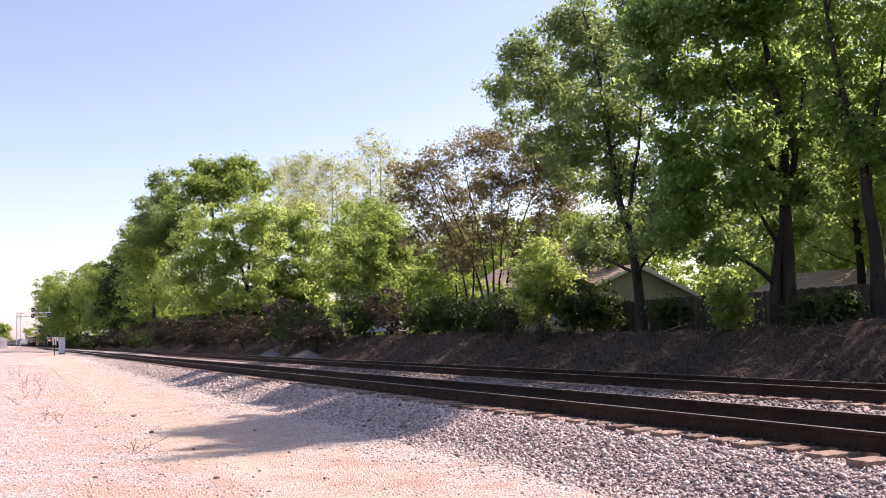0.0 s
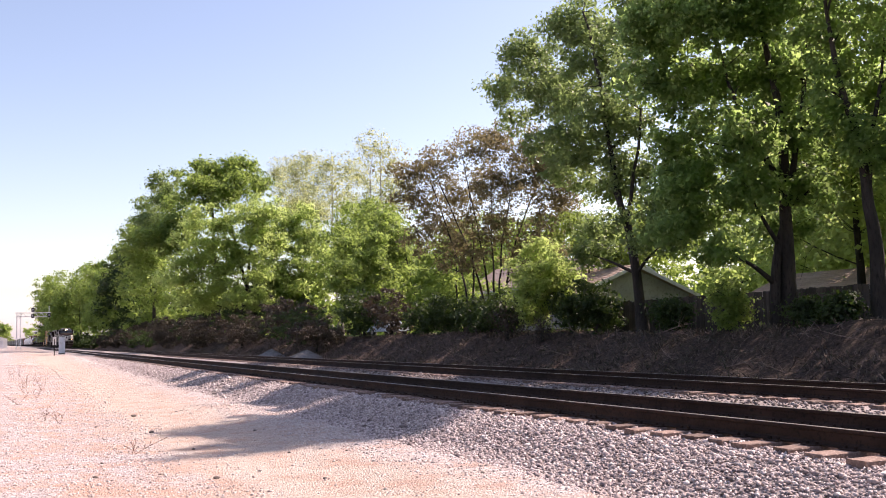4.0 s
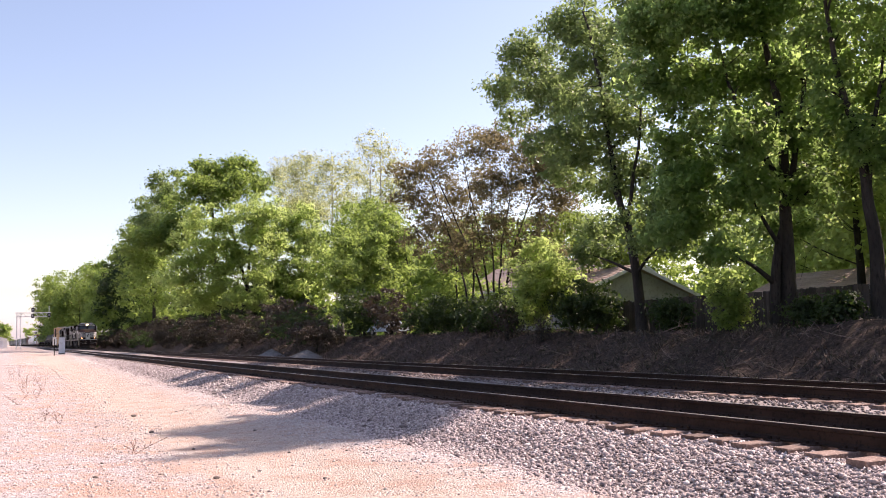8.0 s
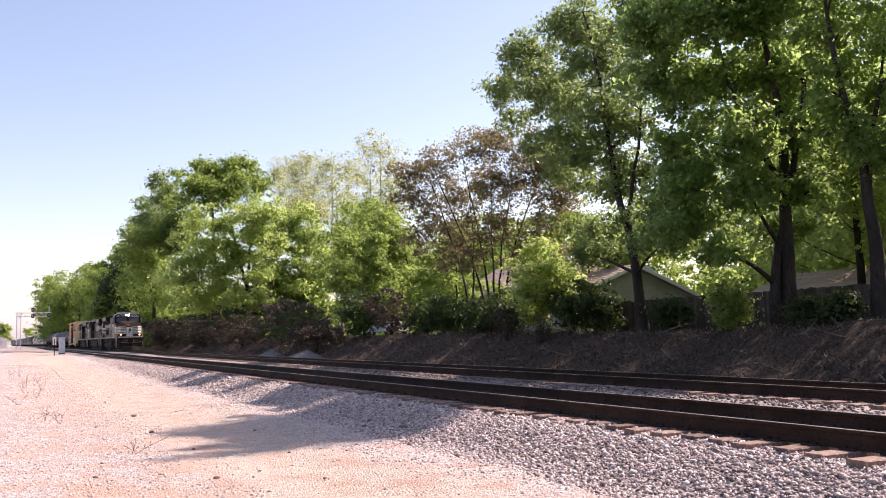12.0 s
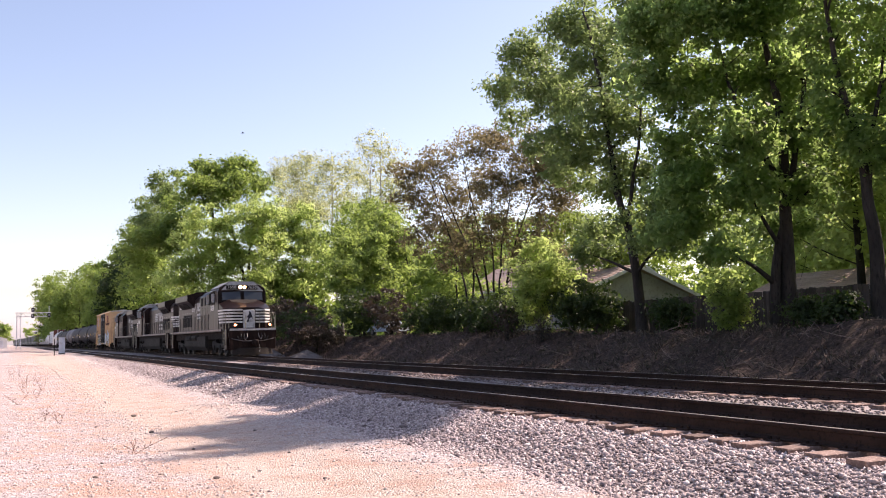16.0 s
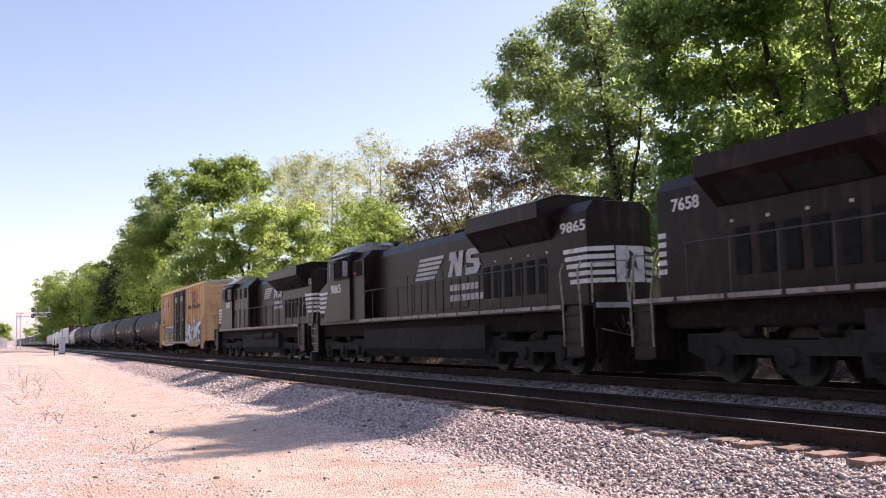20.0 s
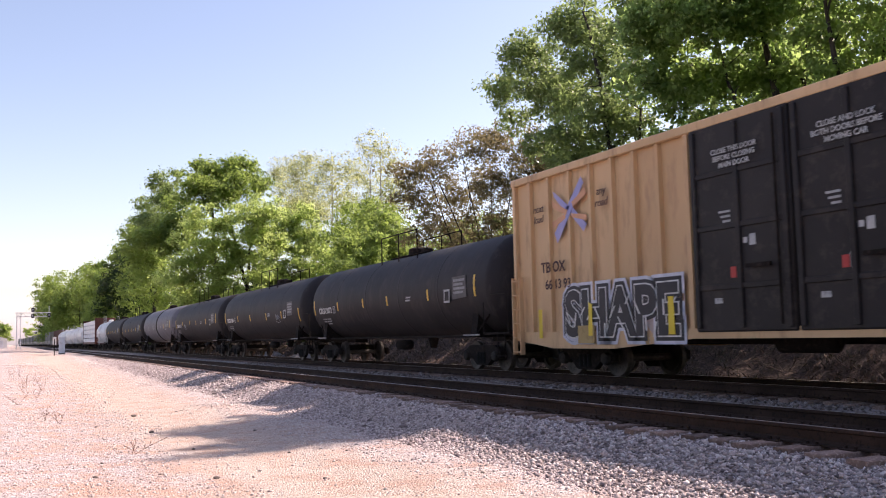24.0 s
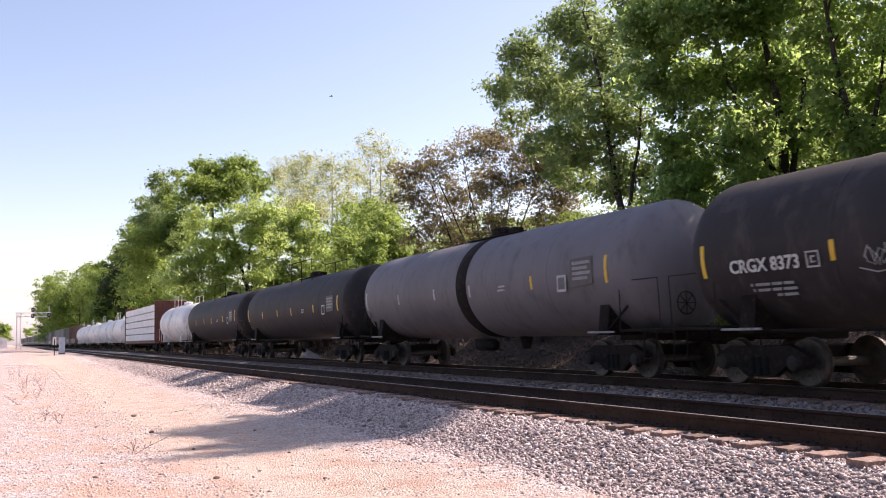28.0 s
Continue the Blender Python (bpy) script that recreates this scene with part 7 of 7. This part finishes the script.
# ---- houses, fences, line-side things ----
SHINGLE = surface("brown_shingle", (0.30, 0.21, 0.165), (0.40, 0.295, 0.245), (0.22, 0.155, 0.13), 0.6, 12.0, 0.9, bump=0.5, bump_scale=18, per_piece=0.15)
PINK_ROOF = surface("faded_red_shingle", (0.40, 0.29, 0.245), (0.52, 0.39, 0.34), (0.30, 0.22, 0.185), 0.6, 12.0, 0.9, bump=0.5, bump_scale=18)
SIDING = surface("pale_siding", (0.34, 0.33, 0.30), (0.43, 0.42, 0.39), (0.27, 0.255, 0.23), 0.7, 6.0, 0.7, bump=0.1)
GREY_SIDING = surface("grey_blue_siding", (0.38, 0.40, 0.43), (0.48, 0.50, 0.52), (0.30, 0.31, 0.33), 0.7, 6.0, 0.7, bump=0.1)
FENCE_WOOD = surface("old_fence_wood", (0.055, 0.042, 0.036), (0.095, 0.075, 0.062), (0.13, 0.105, 0.09), 2.0, 14.0, 0.9, bump=0.4, streak=0.2, per_piece=0.3)
GREY_WOOD = surface("grey_fence_wood", (0.10, 0.088, 0.08), (0.14, 0.125, 0.115), (0.07, 0.062, 0.056), 2.0, 14.0, 0.9, bump=0.4, streak=0.2, per_piece=0.12)
TRIM = surface("white_trim", (0.62, 0.61, 0.59), (0.74, 0.73, 0.71), None, 1.0, 6.0, 0.6, bump=0.0)
SILVER = surface("silver_signal_paint", (0.56, 0.57, 0.59), (0.68, 0.69, 0.71), (0.44, 0.43, 0.42), 0.8, 5.0, 0.5, metal=0.0, bump=0.05)
CAR_PAINT = surface("pale_blue_car_paint", (0.45, 0.50, 0.62), (0.50, 0.55, 0.66), None, 0.8, 5.0, 0.25, bump=0.0)
DRY = island_stone("dry_grass", [(0.05, 0.034, 0.026), (0.10, 0.07, 0.054), (0.24, 0.175, 0.14), (0.05, 0.052, 0.026), (0.16, 0.11, 0.085)])
TWIG = surface("dry_twig", (0.18, 0.125, 0.105), (0.32, 0.235, 0.195), (0.11, 0.078, 0.066), 2.0, 12.0, 0.9, bump=0.2)


def house(x0, x1, y0, y1, eave, ridge, roof_mat, wall_mat, label, courses):
    """Low house with its ridge along the tracks."""
    base = 0.9
    h = thing("house", label, "house", "houses behind the fence", pose((x0 + x1) / 2, (y0 + y1) / 2, base))
    w, d, e, r = (x1 - x0) / 2, (y1 - y0) / 2, eave - base, ridge - base
    part("wall", Geo().prism([(-d, 0), (-d, e), (0, r - 0.1), (d, e), (d, 0)], -w, w), wall_mat, h, smooth=0)
    for k in range(int(e / 0.3)):
        part("siding_board", Geo().box(w, w + 0.02, -d, d, 0.02 + k * 0.3, 0.28 + k * 0.3), wall_mat, h, smooth=0)
        part("siding_board", Geo().box(-w, w, -d - 0.02, -d, 0.02 + k * 0.3, 0.28 + k * 0.3), wall_mat, h, smooth=0)
    o = 0.45
    for s in (-1, 1):
        roof = part("roof", Geo().loft([[(-w - o, s * (d + o), e - 0.12), (-w - o, 0, r + 0.06), (-w - o, 0, r - 0.06), (-w - o, s * (d + o), e - 0.24)], [(w + o, s * (d + o), e - 0.12), (w + o, 0, r + 0.06), (w + o, 0, r - 0.06), (w + o, s * (d + o), e - 0.24)]]), roof_mat, h, "shingled roof slope", smooth=0)
        if s < 0:
            for k in range(courses):
                f0, f1 = k / courses, (k + 1) / courses
                def pt(f, up):
                    return (s * (d + o) * (1 - f), e - 0.12 + (r + 0.18 - e) * f + up)
                a, b = pt(f0, 0.03), pt(f1, 0.008)
                part("shingle_course", Geo().loft([[(x, a[0], a[1] - 0.03), (x, a[0], a[1]), (x, b[0], b[1]), (x, b[0], b[1] - 0.01)] for x in (-w - o, w + o)]), roof_mat, roof, smooth=0)
        part("barge_board", Geo().loft([[(w + o, s * (d + o), e - 0.3), (w + o, 0, r - 0.1), (w + o, 0, r + 0.08), (w + o, s * (d + o), e - 0.1)], [(w + o + 0.04, s * (d + o), e - 0.3), (w + o + 0.04, 0, r - 0.1), (w + o + 0.04, 0, r + 0.08), (w + o + 0.04, s * (d + o), e - 0.1)]]), TRIM, h, "white board along the gable", smooth=0)
    part("gutter", Geo().box(-w - o, w + o, -d - o - 0.1, -d - o, e - 0.26, e - 0.12), TRIM, h, smooth=0)
    win = part("window", Geo().box(-w * 0.4, -w * 0.4 + 1.2, -d - 0.05, -d, e - 1.5, e - 0.5), TRIM, h, "white framed window", smooth=0)
    part("pane", Geo().box(-w * 0.4 + 0.08, -w * 0.4 + 1.12, -d - 0.06, -d - 0.04, e - 1.42, e - 0.58), GLASS, win, smooth=0)
    return h


house(-47, -40.3, 26.4, 33.8, 3.05, 4.5, SHINGLE, SIDING, "low pale house with brown shingled roof and white gable", 14)
house(-77, -57.5, 38.5, 45.5, 4.9, 7.1, PINK_ROOF, GREY_SIDING, "grey house with faded reddish shingled roof behind trees", 14)
house(-38.5, -31.5, 37, 42, 2.95, 3.95, SHINGLE, SIDING, "low garden building with brown roof behind the fence", 10)


def fence(x0, x1, y, z0, z1, mat, label, seed):
    rng = random.Random(seed)
    fe = thing("board_fence", label, "fence", at=pose(x0, y, z0))
    L = x1 - x0
    meshes = [Geo().box(0, 0.138, -0.012, 0.012, 0, z1 - z0 + rng.uniform(-0.04, 0.03), 0.004).mesh("board", mat, 0) for _ in range(5)]
    for k in range(int(L / 0.145)):
        part("board", meshes[rng.randrange(5)], mat, fe, at=pose(k * 0.145, rng.uniform(-0.006, 0.006), rng.uniform(-0.03, 0.02), 0, rng.uniform(-0.8, 0.8), 0))
    for k in range(int(L / 2.4) + 1):
        part("post", Geo().box(k * 2.4, k * 2.4 + 0.09, 0.05, 0.14, -0.3, z1 - z0 - 0.05), mat, fe, smooth=0)
    for z in (0.25, z1 - z0 - 0.3):
        part("stringer", Geo().box(0, L, 0.012, 0.05, z, z + 0.09), mat, fe, smooth=0)
    return fe


fence(-36.5, -17.5, 24.9, 0.85, 2.38, FENCE_WOOD, "dark weathered wooden board fence behind the trees", 3)
fence(-49.9, -46.8, 24.7, 0.9, 2.45, GREY_WOOD, "grey wooden fence panel beside dark bushes", 4)


def parked_car():
    c = thing("parked_car", "pale blue car parked behind the brush", "car", at=pose(-76.5, 30.5, float(ground_z(-76.5, 30.5)), 0, 0, 12))
    part("body", Geo().prism([(-2.2, 0.35), (-2.2, 0.8), (-1.2, 0.88), (1.4, 0.9), (2.15, 0.78), (2.2, 0.35)], -0.85, 0.85, "y"), CAR_PAINT, c, smooth=20)
    part("roof", Geo().loft([[(-1.3, -0.78, 0.88), (1.3, -0.78, 0.9), (1.3, 0.78, 0.9), (-1.3, 0.78, 0.88)], [(-0.8, -0.62, 1.4), (0.7, -0.62, 1.42), (0.7, 0.62, 1.42), (-0.8, 0.62, 1.4)]]), CAR_PAINT, c, smooth=20)
    for s in (-1, 1):
        part("side_window", Geo().loft([[(-1.1, s * 0.765, 0.94), (1.1, s * 0.765, 0.95), (0.68, s * 0.655, 1.34), (-0.76, s * 0.655, 1.33)], [(-1.1, s * 0.785, 0.94), (1.1, s * 0.785, 0.95), (0.68, s * 0.675, 1.34), (-0.76, s * 0.675, 1.33)]]), GLASS, c, smooth=0)
        for x in (-1.35, 1.35):
            w = part("wheel", Geo().wheel(x, 0.31, [(s * 0.66, 0.2), (s * 0.66, 0.31), (s * 0.86, 0.31), (s * 0.87, 0.2)], 18), HOSE, c)
            part("rim", Geo().wheel(x, 0.31, [(s * 0.86, 0.19), (s * 0.885, 0.17), (s * 0.885, 0.05)], 14), STEEL, w)


parked_car()


def gravel_pile(x, y, w, h, seed):
    rng = np.random.default_rng(seed)
    g = Geo()
    n, m = 24, 8
    vs = [(0, 0, h)]
    for j in range(1, m + 1):
        f = j / m
        for k in range(n):
            a = 2 * math.pi * k / n
            rr = w * f * (1 + 0.12 * math.sin(3 * a + seed) + rng.uniform(-0.04, 0.04))
            vs.append((rr * math.cos(a), rr * 0.62 * math.sin(a), h * (1 - f) ** 1.15 * (1 + rng.uniform(-0.06, 0.06)) - (0.15 if j == m else 0)))
    fs = [(0, 1 + k, 1 + (k + 1) % n) for k in range(n)]
    for j in range(m - 1):
        fs += [(1 + j * n + k, 1 + (j + 1) * n + k, 1 + (j + 1) * n + (k + 1) % n, 1 + j * n + (k + 1) % n) for k in range(n)]
    g.add(vs, fs)
    p = part("gravel_pile", g, CINDER_PILE, at=pose(x, y, float(ground_z(x, y)) - 0.03), smooth=0)
    tagged(p, "small grey gravel pile beside the far track", "gravel pile", "gravel piles")


gravel_pile(-70.0, 18.3, 2.6, 0.8, 1)
gravel_pile(-61.5, 18.5, 2.8, 0.75, 2)


def signal_cabinet():
    z = float(ground_z(-101, 5))
    c = thing("signal_cabinet", "pale grey metal signal cabinet beside the near track", "cabinet", at=pose(-101, 4.95, z))
    part("body", Geo().box(-0.26, 0.26, -0.28, 0.28, 0.12, 1.62, 0.02), SILVER, c)
    part("lid", Geo().box(-0.3, 0.3, -0.32, 0.32, 1.62, 1.69, 0.02), SILVER, c)
    part("plinth", Geo().box(-0.28, 0.28, -0.3, 0.3, -0.1, 0.12), CINDER_PILE, c, smooth=0)
    d = part("door", Geo().box(-0.22, 0.22, -0.295, -0.275, 0.2, 1.54, 0.01), SILVER, c)
    part("handle", Geo().box(0.12, 0.16, -0.33, -0.29, 0.7, 0.9), GRIME, d, smooth=0)
    z = float(ground_z(-95, 4))
    m = thing("marker_post", "thin grey marker post with a small white board", "post", at=pose(-95, 4.0, z))
    part("post", Geo().tube([(0, 0, -0.2), (0, 0, 1.55)], 0.04, 8), GRIME, m)
    part("board", Geo().box(-0.012, 0.012, -0.16, 0.16, 1.0, 1.75, 0.004), TRIM, m)


signal_cabinet()


def signal_bridge():
    """Cantilevered lattice bridge over both tracks with two signal heads."""
    x, y0, y1, top = -246.0, 1.9, 9.4, 8.6
    b = thing("signal_bridge", "silver lattice signal bridge over the tracks", "signal bridge", at=pose(x, 0, 0))
    zg = float(ground_z(x, y0)) - 0.1
    for dy in (0, 0.9):
        for dx in (-0.45, 0.45):
            part("leg", Geo().tube([(dx, y0 + dy, zg), (dx, y0 + dy, top)], 0.09, 6), SILVER, b)
    for k in range(8):
        z = 0.3 + k * 1.05
        for dx in (-0.45, 0.45):
            part("leg_brace", Geo().tube([(dx, y0, z), (dx, y0 + 0.9, z + 1.0)], 0.045, 5), SILVER, b)
    for z in (top - 0.95, top):
        for dx in (-0.45, 0.45):
            part("chord", Geo().tube([(dx, y0 - 0.4, z), (dx, y1, z)], 0.08, 6), SILVER, b)
    n = 11
    for k in range(n):
        a, c = y0 + (y1 - y0) * k / n, y0 + (y1 - y0) * (k + 1) / n
        for dx in (-0.45, 0.45):
            part("web_brace", Geo().tube([(dx, a, top - 0.95), (dx, c, top)] if k % 2 else [(dx, a, top), (dx, c, top - 0.95)], 0.05, 5), SILVER, b)
    part("walkway", Geo().box(0.5, 1.2, y0, y1, top - 0.02, top + 0.04), SILVER, b, smooth=0)
    for y, heights in ((5.4, (top + 0.7, top - 0.8)), (9.0, (top - 0.6,))):
        for z in heights:
            h = part("signal_head", Geo().box(0.6, 0.85, y - 0.36, y + 0.36, z - 0.5, z + 0.5, 0.1), SPRAY_BLACK, b, "black round-cornered signal head")
            part("lens", Geo().lathe([(0.85, 0.14), (0.95, 0.15)], 12, y, z), DIM, h)
        part("signal_mast", Geo().tube([(0.6, y, top - 1.5), (0.6, y, top + 1.6)], 0.06, 6), SILVER, b)


signal_bridge()


def white_shed():
    z = float(ground_z(-272, -1.6))
    s = thing("white_shed", "small white shed far down the line", "shed", at=pose(-272, -1.6, z))
    part("wall", Geo().prism([(-1.5, 0), (-1.5, 2.4), (0, 3.0), (1.5, 2.4), (1.5, 0)], -2, 2), TRIM, s, smooth=0)
    part("roof", Geo().prism([(-1.7, 2.36), (0, 3.06), (1.7, 2.36), (1.7, 2.46), (0, 3.16), (-1.7, 2.46)], -2.2, 2.2), ROOF_METAL, s, smooth=0)
    part("door", Geo().box(2.0, 2.04, -0.5, 0.5, 0, 2.0), SILVER, s, smooth=0)


white_shed()


def tufts(name, count, xr, yr, length, mat, seed, label, lean=0.6):
    """Thin blades lying and standing on the ground."""
    rng = np.random.default_rng(seed)
    k = count // 12
    cx, cy = rng.uniform(*xr, k), rng.uniform(*yr, k)
    i = rng.integers(0, k, count)
    x, y = cx[i] + rng.normal(0, 0.14, count), cy[i] + rng.normal(0, 0.14, count)
    base = np.stack([x, y, ground_z(x, y) - 0.02], -1)
    d = rng.normal(0, 1, (count, 3)) * lean
    d[:, 2] = abs(d[:, 2]) + 0.35
    d /= np.linalg.norm(d, axis=1)[:, None]
    s = np.cross(d, rng.normal(0, 1, (count, 3)))
    s /= np.linalg.norm(s, axis=1)[:, None]
    L = length * rng.uniform(0.4, 1.4, (count, 1))
    w = 0.012 + 0.01 * rng.random((count, 1))
    tip = base + d * L - np.array([0, 0, 1]) * L * 0.15
    mid = base + d * L * 0.55
    verts = np.stack([base - s * w, base + s * w, mid + s * w * 0.8, tip, mid - s * w * 0.8], 1).reshape(-1, 3)
    faces = np.arange(5 * count).reshape(count, 5)
    tagged(new(name, array_mesh(name, verts, faces, mat)), label, "dry grass", kind="stuff")


tufts("dry_grass", 12000, (-60, -13), (18.3, 22.8), 0.22, DRY, 21, "dry tan grass and weeds on the shaded bank", 1.0)
tufts("dry_grass", 2500, (-110, -60), (17.8, 21.5), 0.45, DRY, 22, "dry tan grass beside the far track", 1.0)

RED_WEED = island_stone("reddish_dry_weed", [(0.16, 0.075, 0.05), (0.24, 0.12, 0.085), (0.12, 0.06, 0.045), (0.20, 0.13, 0.08)])


def fallen_branch(x, y, length, turn, seed):
    rng = np.random.default_rng(seed)
    z = float(ground_z(x, y))
    b = thing("fallen_branch", "dry fallen branch lying on the bank", "branch", "fallen branches", pose(x, y, z + 0.02, 0, -8, turn))
    g = Geo()
    spine = bend((0, 0, 0.02), (length, 0, 0.18), rng, 0.08, 7)
    g.tube(spine, list(np.linspace(0.014, 0.004, 7)), 6)
    for k in range(7):
        p = spine[rng.integers(1, 6)]
        g.tube(bend(p, p + rng.normal(0, 1, 3) * np.array([0.4, 0.35, 0.2]) + np.array([0.2, 0, 0.15]), rng, 0.15, 4), list(np.linspace(0.006, 0.003, 4)), 4)
    part("stem", g, TWIG, b, smooth=50)


for i in range(34):
    fallen_branch(-14 - 1.25 * i + 0.4 * math.sin(i * 3.1), 18.8 + (i * 1.7) % 3.2, 0.7 + (i % 4) * 0.25, (i * 67) % 360, 300 + i)


def weed(x, y, h, seed):
    """Dry standing weed on the road's edge."""
    rng = np.random.default_rng(seed)
    z = float(ground_z(x, y))
    w = thing("dry_weed", "thin dry brown weed standing in the gravel", "weed", "dry weeds", pose(x, y, z - 0.02))
    for k in range(3):
        tip = np.array([rng.normal(0, 0.12), rng.normal(0, 0.12), h * rng.uniform(0.6, 1.0)])
        g = Geo()
        path = bend((rng.normal(0, 0.02), rng.normal(0, 0.02), 0), tip, rng, 0.08, 5)
        g.tube(path, list(np.linspace(0.004, 0.002, 5)), 5)
        for j in range(4):
            p = path[2 + j % 3]
            e = p + np.array([rng.normal(0, 0.07), rng.normal(0, 0.07), 0.08])
            g.tube([p, e], [0.002, 0.004], 4)
        part("stalk", g, RED_WEED, w, smooth=50)


for i, (x, y, h) in enumerate([(-34, 1.1, 0.62), (-33, 0.5, 0.5), (-36, 0.6, 0.55), (-20.8, 1.0, 0.42), (-21.5, 0.75, 0.35), (-14.5, 1.75, 0.22), (-42, 0.2, 0.6), (-46, 0.5, 0.6), (-27, 0.3, 0.4), (-30, 0.8, 0.4), (-38, 0.9, 0.5)]):
    weed(x, y, h * 0.85, 400 + i)


STRAY = surface("brown_grey_stone", (0.16, 0.125, 0.11), (0.27, 0.22, 0.20), (0.10, 0.08, 0.07), 4.0, 30.0, 0.9, bump=0.5)


def stray_stone(x, y, r, seed):
    rng = random.Random(seed)
    g = Geo()
    bm = bmesh.new()
    bmesh.ops.create_icosphere(bm, subdivisions=2, radius=r)
    for v in bm.verts:
        v.co *= rng.uniform(0.78, 1.15)
        v.co.z *= 0.6
    bm.verts.index_update()
    g.add([v.co[:] for v in bm.verts], [[v.index for v in f.verts] for f in bm.faces])
    bm.free()
    tagged(part("stone", g, STRAY, at=pose(x, y, float(ground_z(x, y)) + r * 0.3, 0, 0, rng.uniform(0, 360)), smooth=0), "dark stray stone on the gravel road", "stone", "stray stones")


for i, (x, y, r) in enumerate([(-12.2, 1.0, 0.032), (-11.4, 2.3, 0.04), (-17.7, 2.4, 0.05), (-14.6, 2.6, 0.03), (-10.6, 3.4, 0.026), (-16.5, 4.0, 0.03), (-22, 2.6, 0.06), (-13.2, 3.7, 0.028), (-13.6, 1.2, 0.024), (-19.5, 1.6, 0.03), (-12.7, 4.4, 0.022)]):
    stray_stone(x, y, r, 500 + i)


def bird(label):
    b = thing("bird", label, "bird", "birds")
    dark = SPRAY_BLACK
    part("torso", Geo().lathe([(-0.09, 0.008), (-0.05, 0.022), (0.02, 0.03), (0.07, 0.02), (0.1, 0.006)], 10), dark, b)
    for s in (-1, 1):
        part("wing", Geo().loft([[(-0.03, s * 0.02, 0.01), (0.05, s * 0.02, 0.012), (0.05, s * 0.02, 0.018), (-0.03, s * 0.02, 0.016)], [(-0.05, s * 0.12, 0.04), (0.02, s * 0.12, 0.042), (0.02, s * 0.12, 0.046), (-0.05, s * 0.12, 0.044)], [(-0.08, s * 0.2, 0.03), (-0.06, s * 0.2, 0.03), (-0.06, s * 0.2, 0.033), (-0.08, s * 0.2, 0.033)]]), dark, b, smooth=0)
    part("tail", Geo().loft([[(-0.08, -0.01, 0), (-0.08, 0.01, 0), (-0.08, 0.01, 0.005), (-0.08, -0.01, 0.005)], [(-0.16, -0.035, 0), (-0.16, 0.035, 0), (-0.16, 0.035, 0.004), (-0.16, -0.035, 0.004)]]), dark, b, smooth=0)
    for o in b.children:
        o.scale = (0.6, 0.6, 0.6)
    return b


# flights: seconds, place, heading
BIRD_A = [(0, -20, -190, 12, 90), (10, -30, -55, 9.5, 90), (14.5, -34.8, -5.0, 8.8, 92), (15.0, -35.1, -1.4, 9.0, 92), (15.3, -35.1, 1.2, 9.1, 90), (15.7, -34.9, 4.8, 8.6, 86), (16.4, -32.9, 11.7, 9.7, 72), (16.8, -31.5, 14.3, 11.1, 62), (17.0, -30.8, 15.3, 11.6, 58), (17.5, -29.4, 17.0, 15.0, 55), (18.5, -26, 20, 24, 55), (22, 5, 45, 45, 45), (28, 60, 100, 60, 45)]
BIRD_B = [(0, -20, -270, 30, 95), (20, -30, -60, 18, 95), (26.2, -33.6, -3.8, 13.3, 95), (26.6, -34.0, -0.6, 12.9, 93), (27.0, -34.1, 2.9, 12.3, 90), (27.2, -34.0, 4.8, 11.9, 86), (27.5, -33.7, 7.4, 11.3, 83), (27.8, -33.3, 9.6, 10.7, 82), (28.0, -33.1, 11.0, 10.2, 82)]
BIRDS = [(bird("small dark bird crossing the sky"), BIRD_A), (bird("small dark bird gliding across the sky"), BIRD_B)]


def motions():
    """The train runs at a steady pace; its wheels turn with it."""
    for ob, u, turn in CARS:
        rows = []
        for t in range(0, 29, 2):
            x = u + SPEED * t
            rows.append((t, pose(x, Y_FAR + line_y(x), 0.0015, 0, 0, turn + math.degrees(2 * 1.33e-5 * -min(x, 0.0)))))
        walk(ob, rows)
    for ob, path in BIRDS:
        walk(ob, [(t, pose(x, y, z, 0, 0, turn)) for t, x, y, z, turn in path])
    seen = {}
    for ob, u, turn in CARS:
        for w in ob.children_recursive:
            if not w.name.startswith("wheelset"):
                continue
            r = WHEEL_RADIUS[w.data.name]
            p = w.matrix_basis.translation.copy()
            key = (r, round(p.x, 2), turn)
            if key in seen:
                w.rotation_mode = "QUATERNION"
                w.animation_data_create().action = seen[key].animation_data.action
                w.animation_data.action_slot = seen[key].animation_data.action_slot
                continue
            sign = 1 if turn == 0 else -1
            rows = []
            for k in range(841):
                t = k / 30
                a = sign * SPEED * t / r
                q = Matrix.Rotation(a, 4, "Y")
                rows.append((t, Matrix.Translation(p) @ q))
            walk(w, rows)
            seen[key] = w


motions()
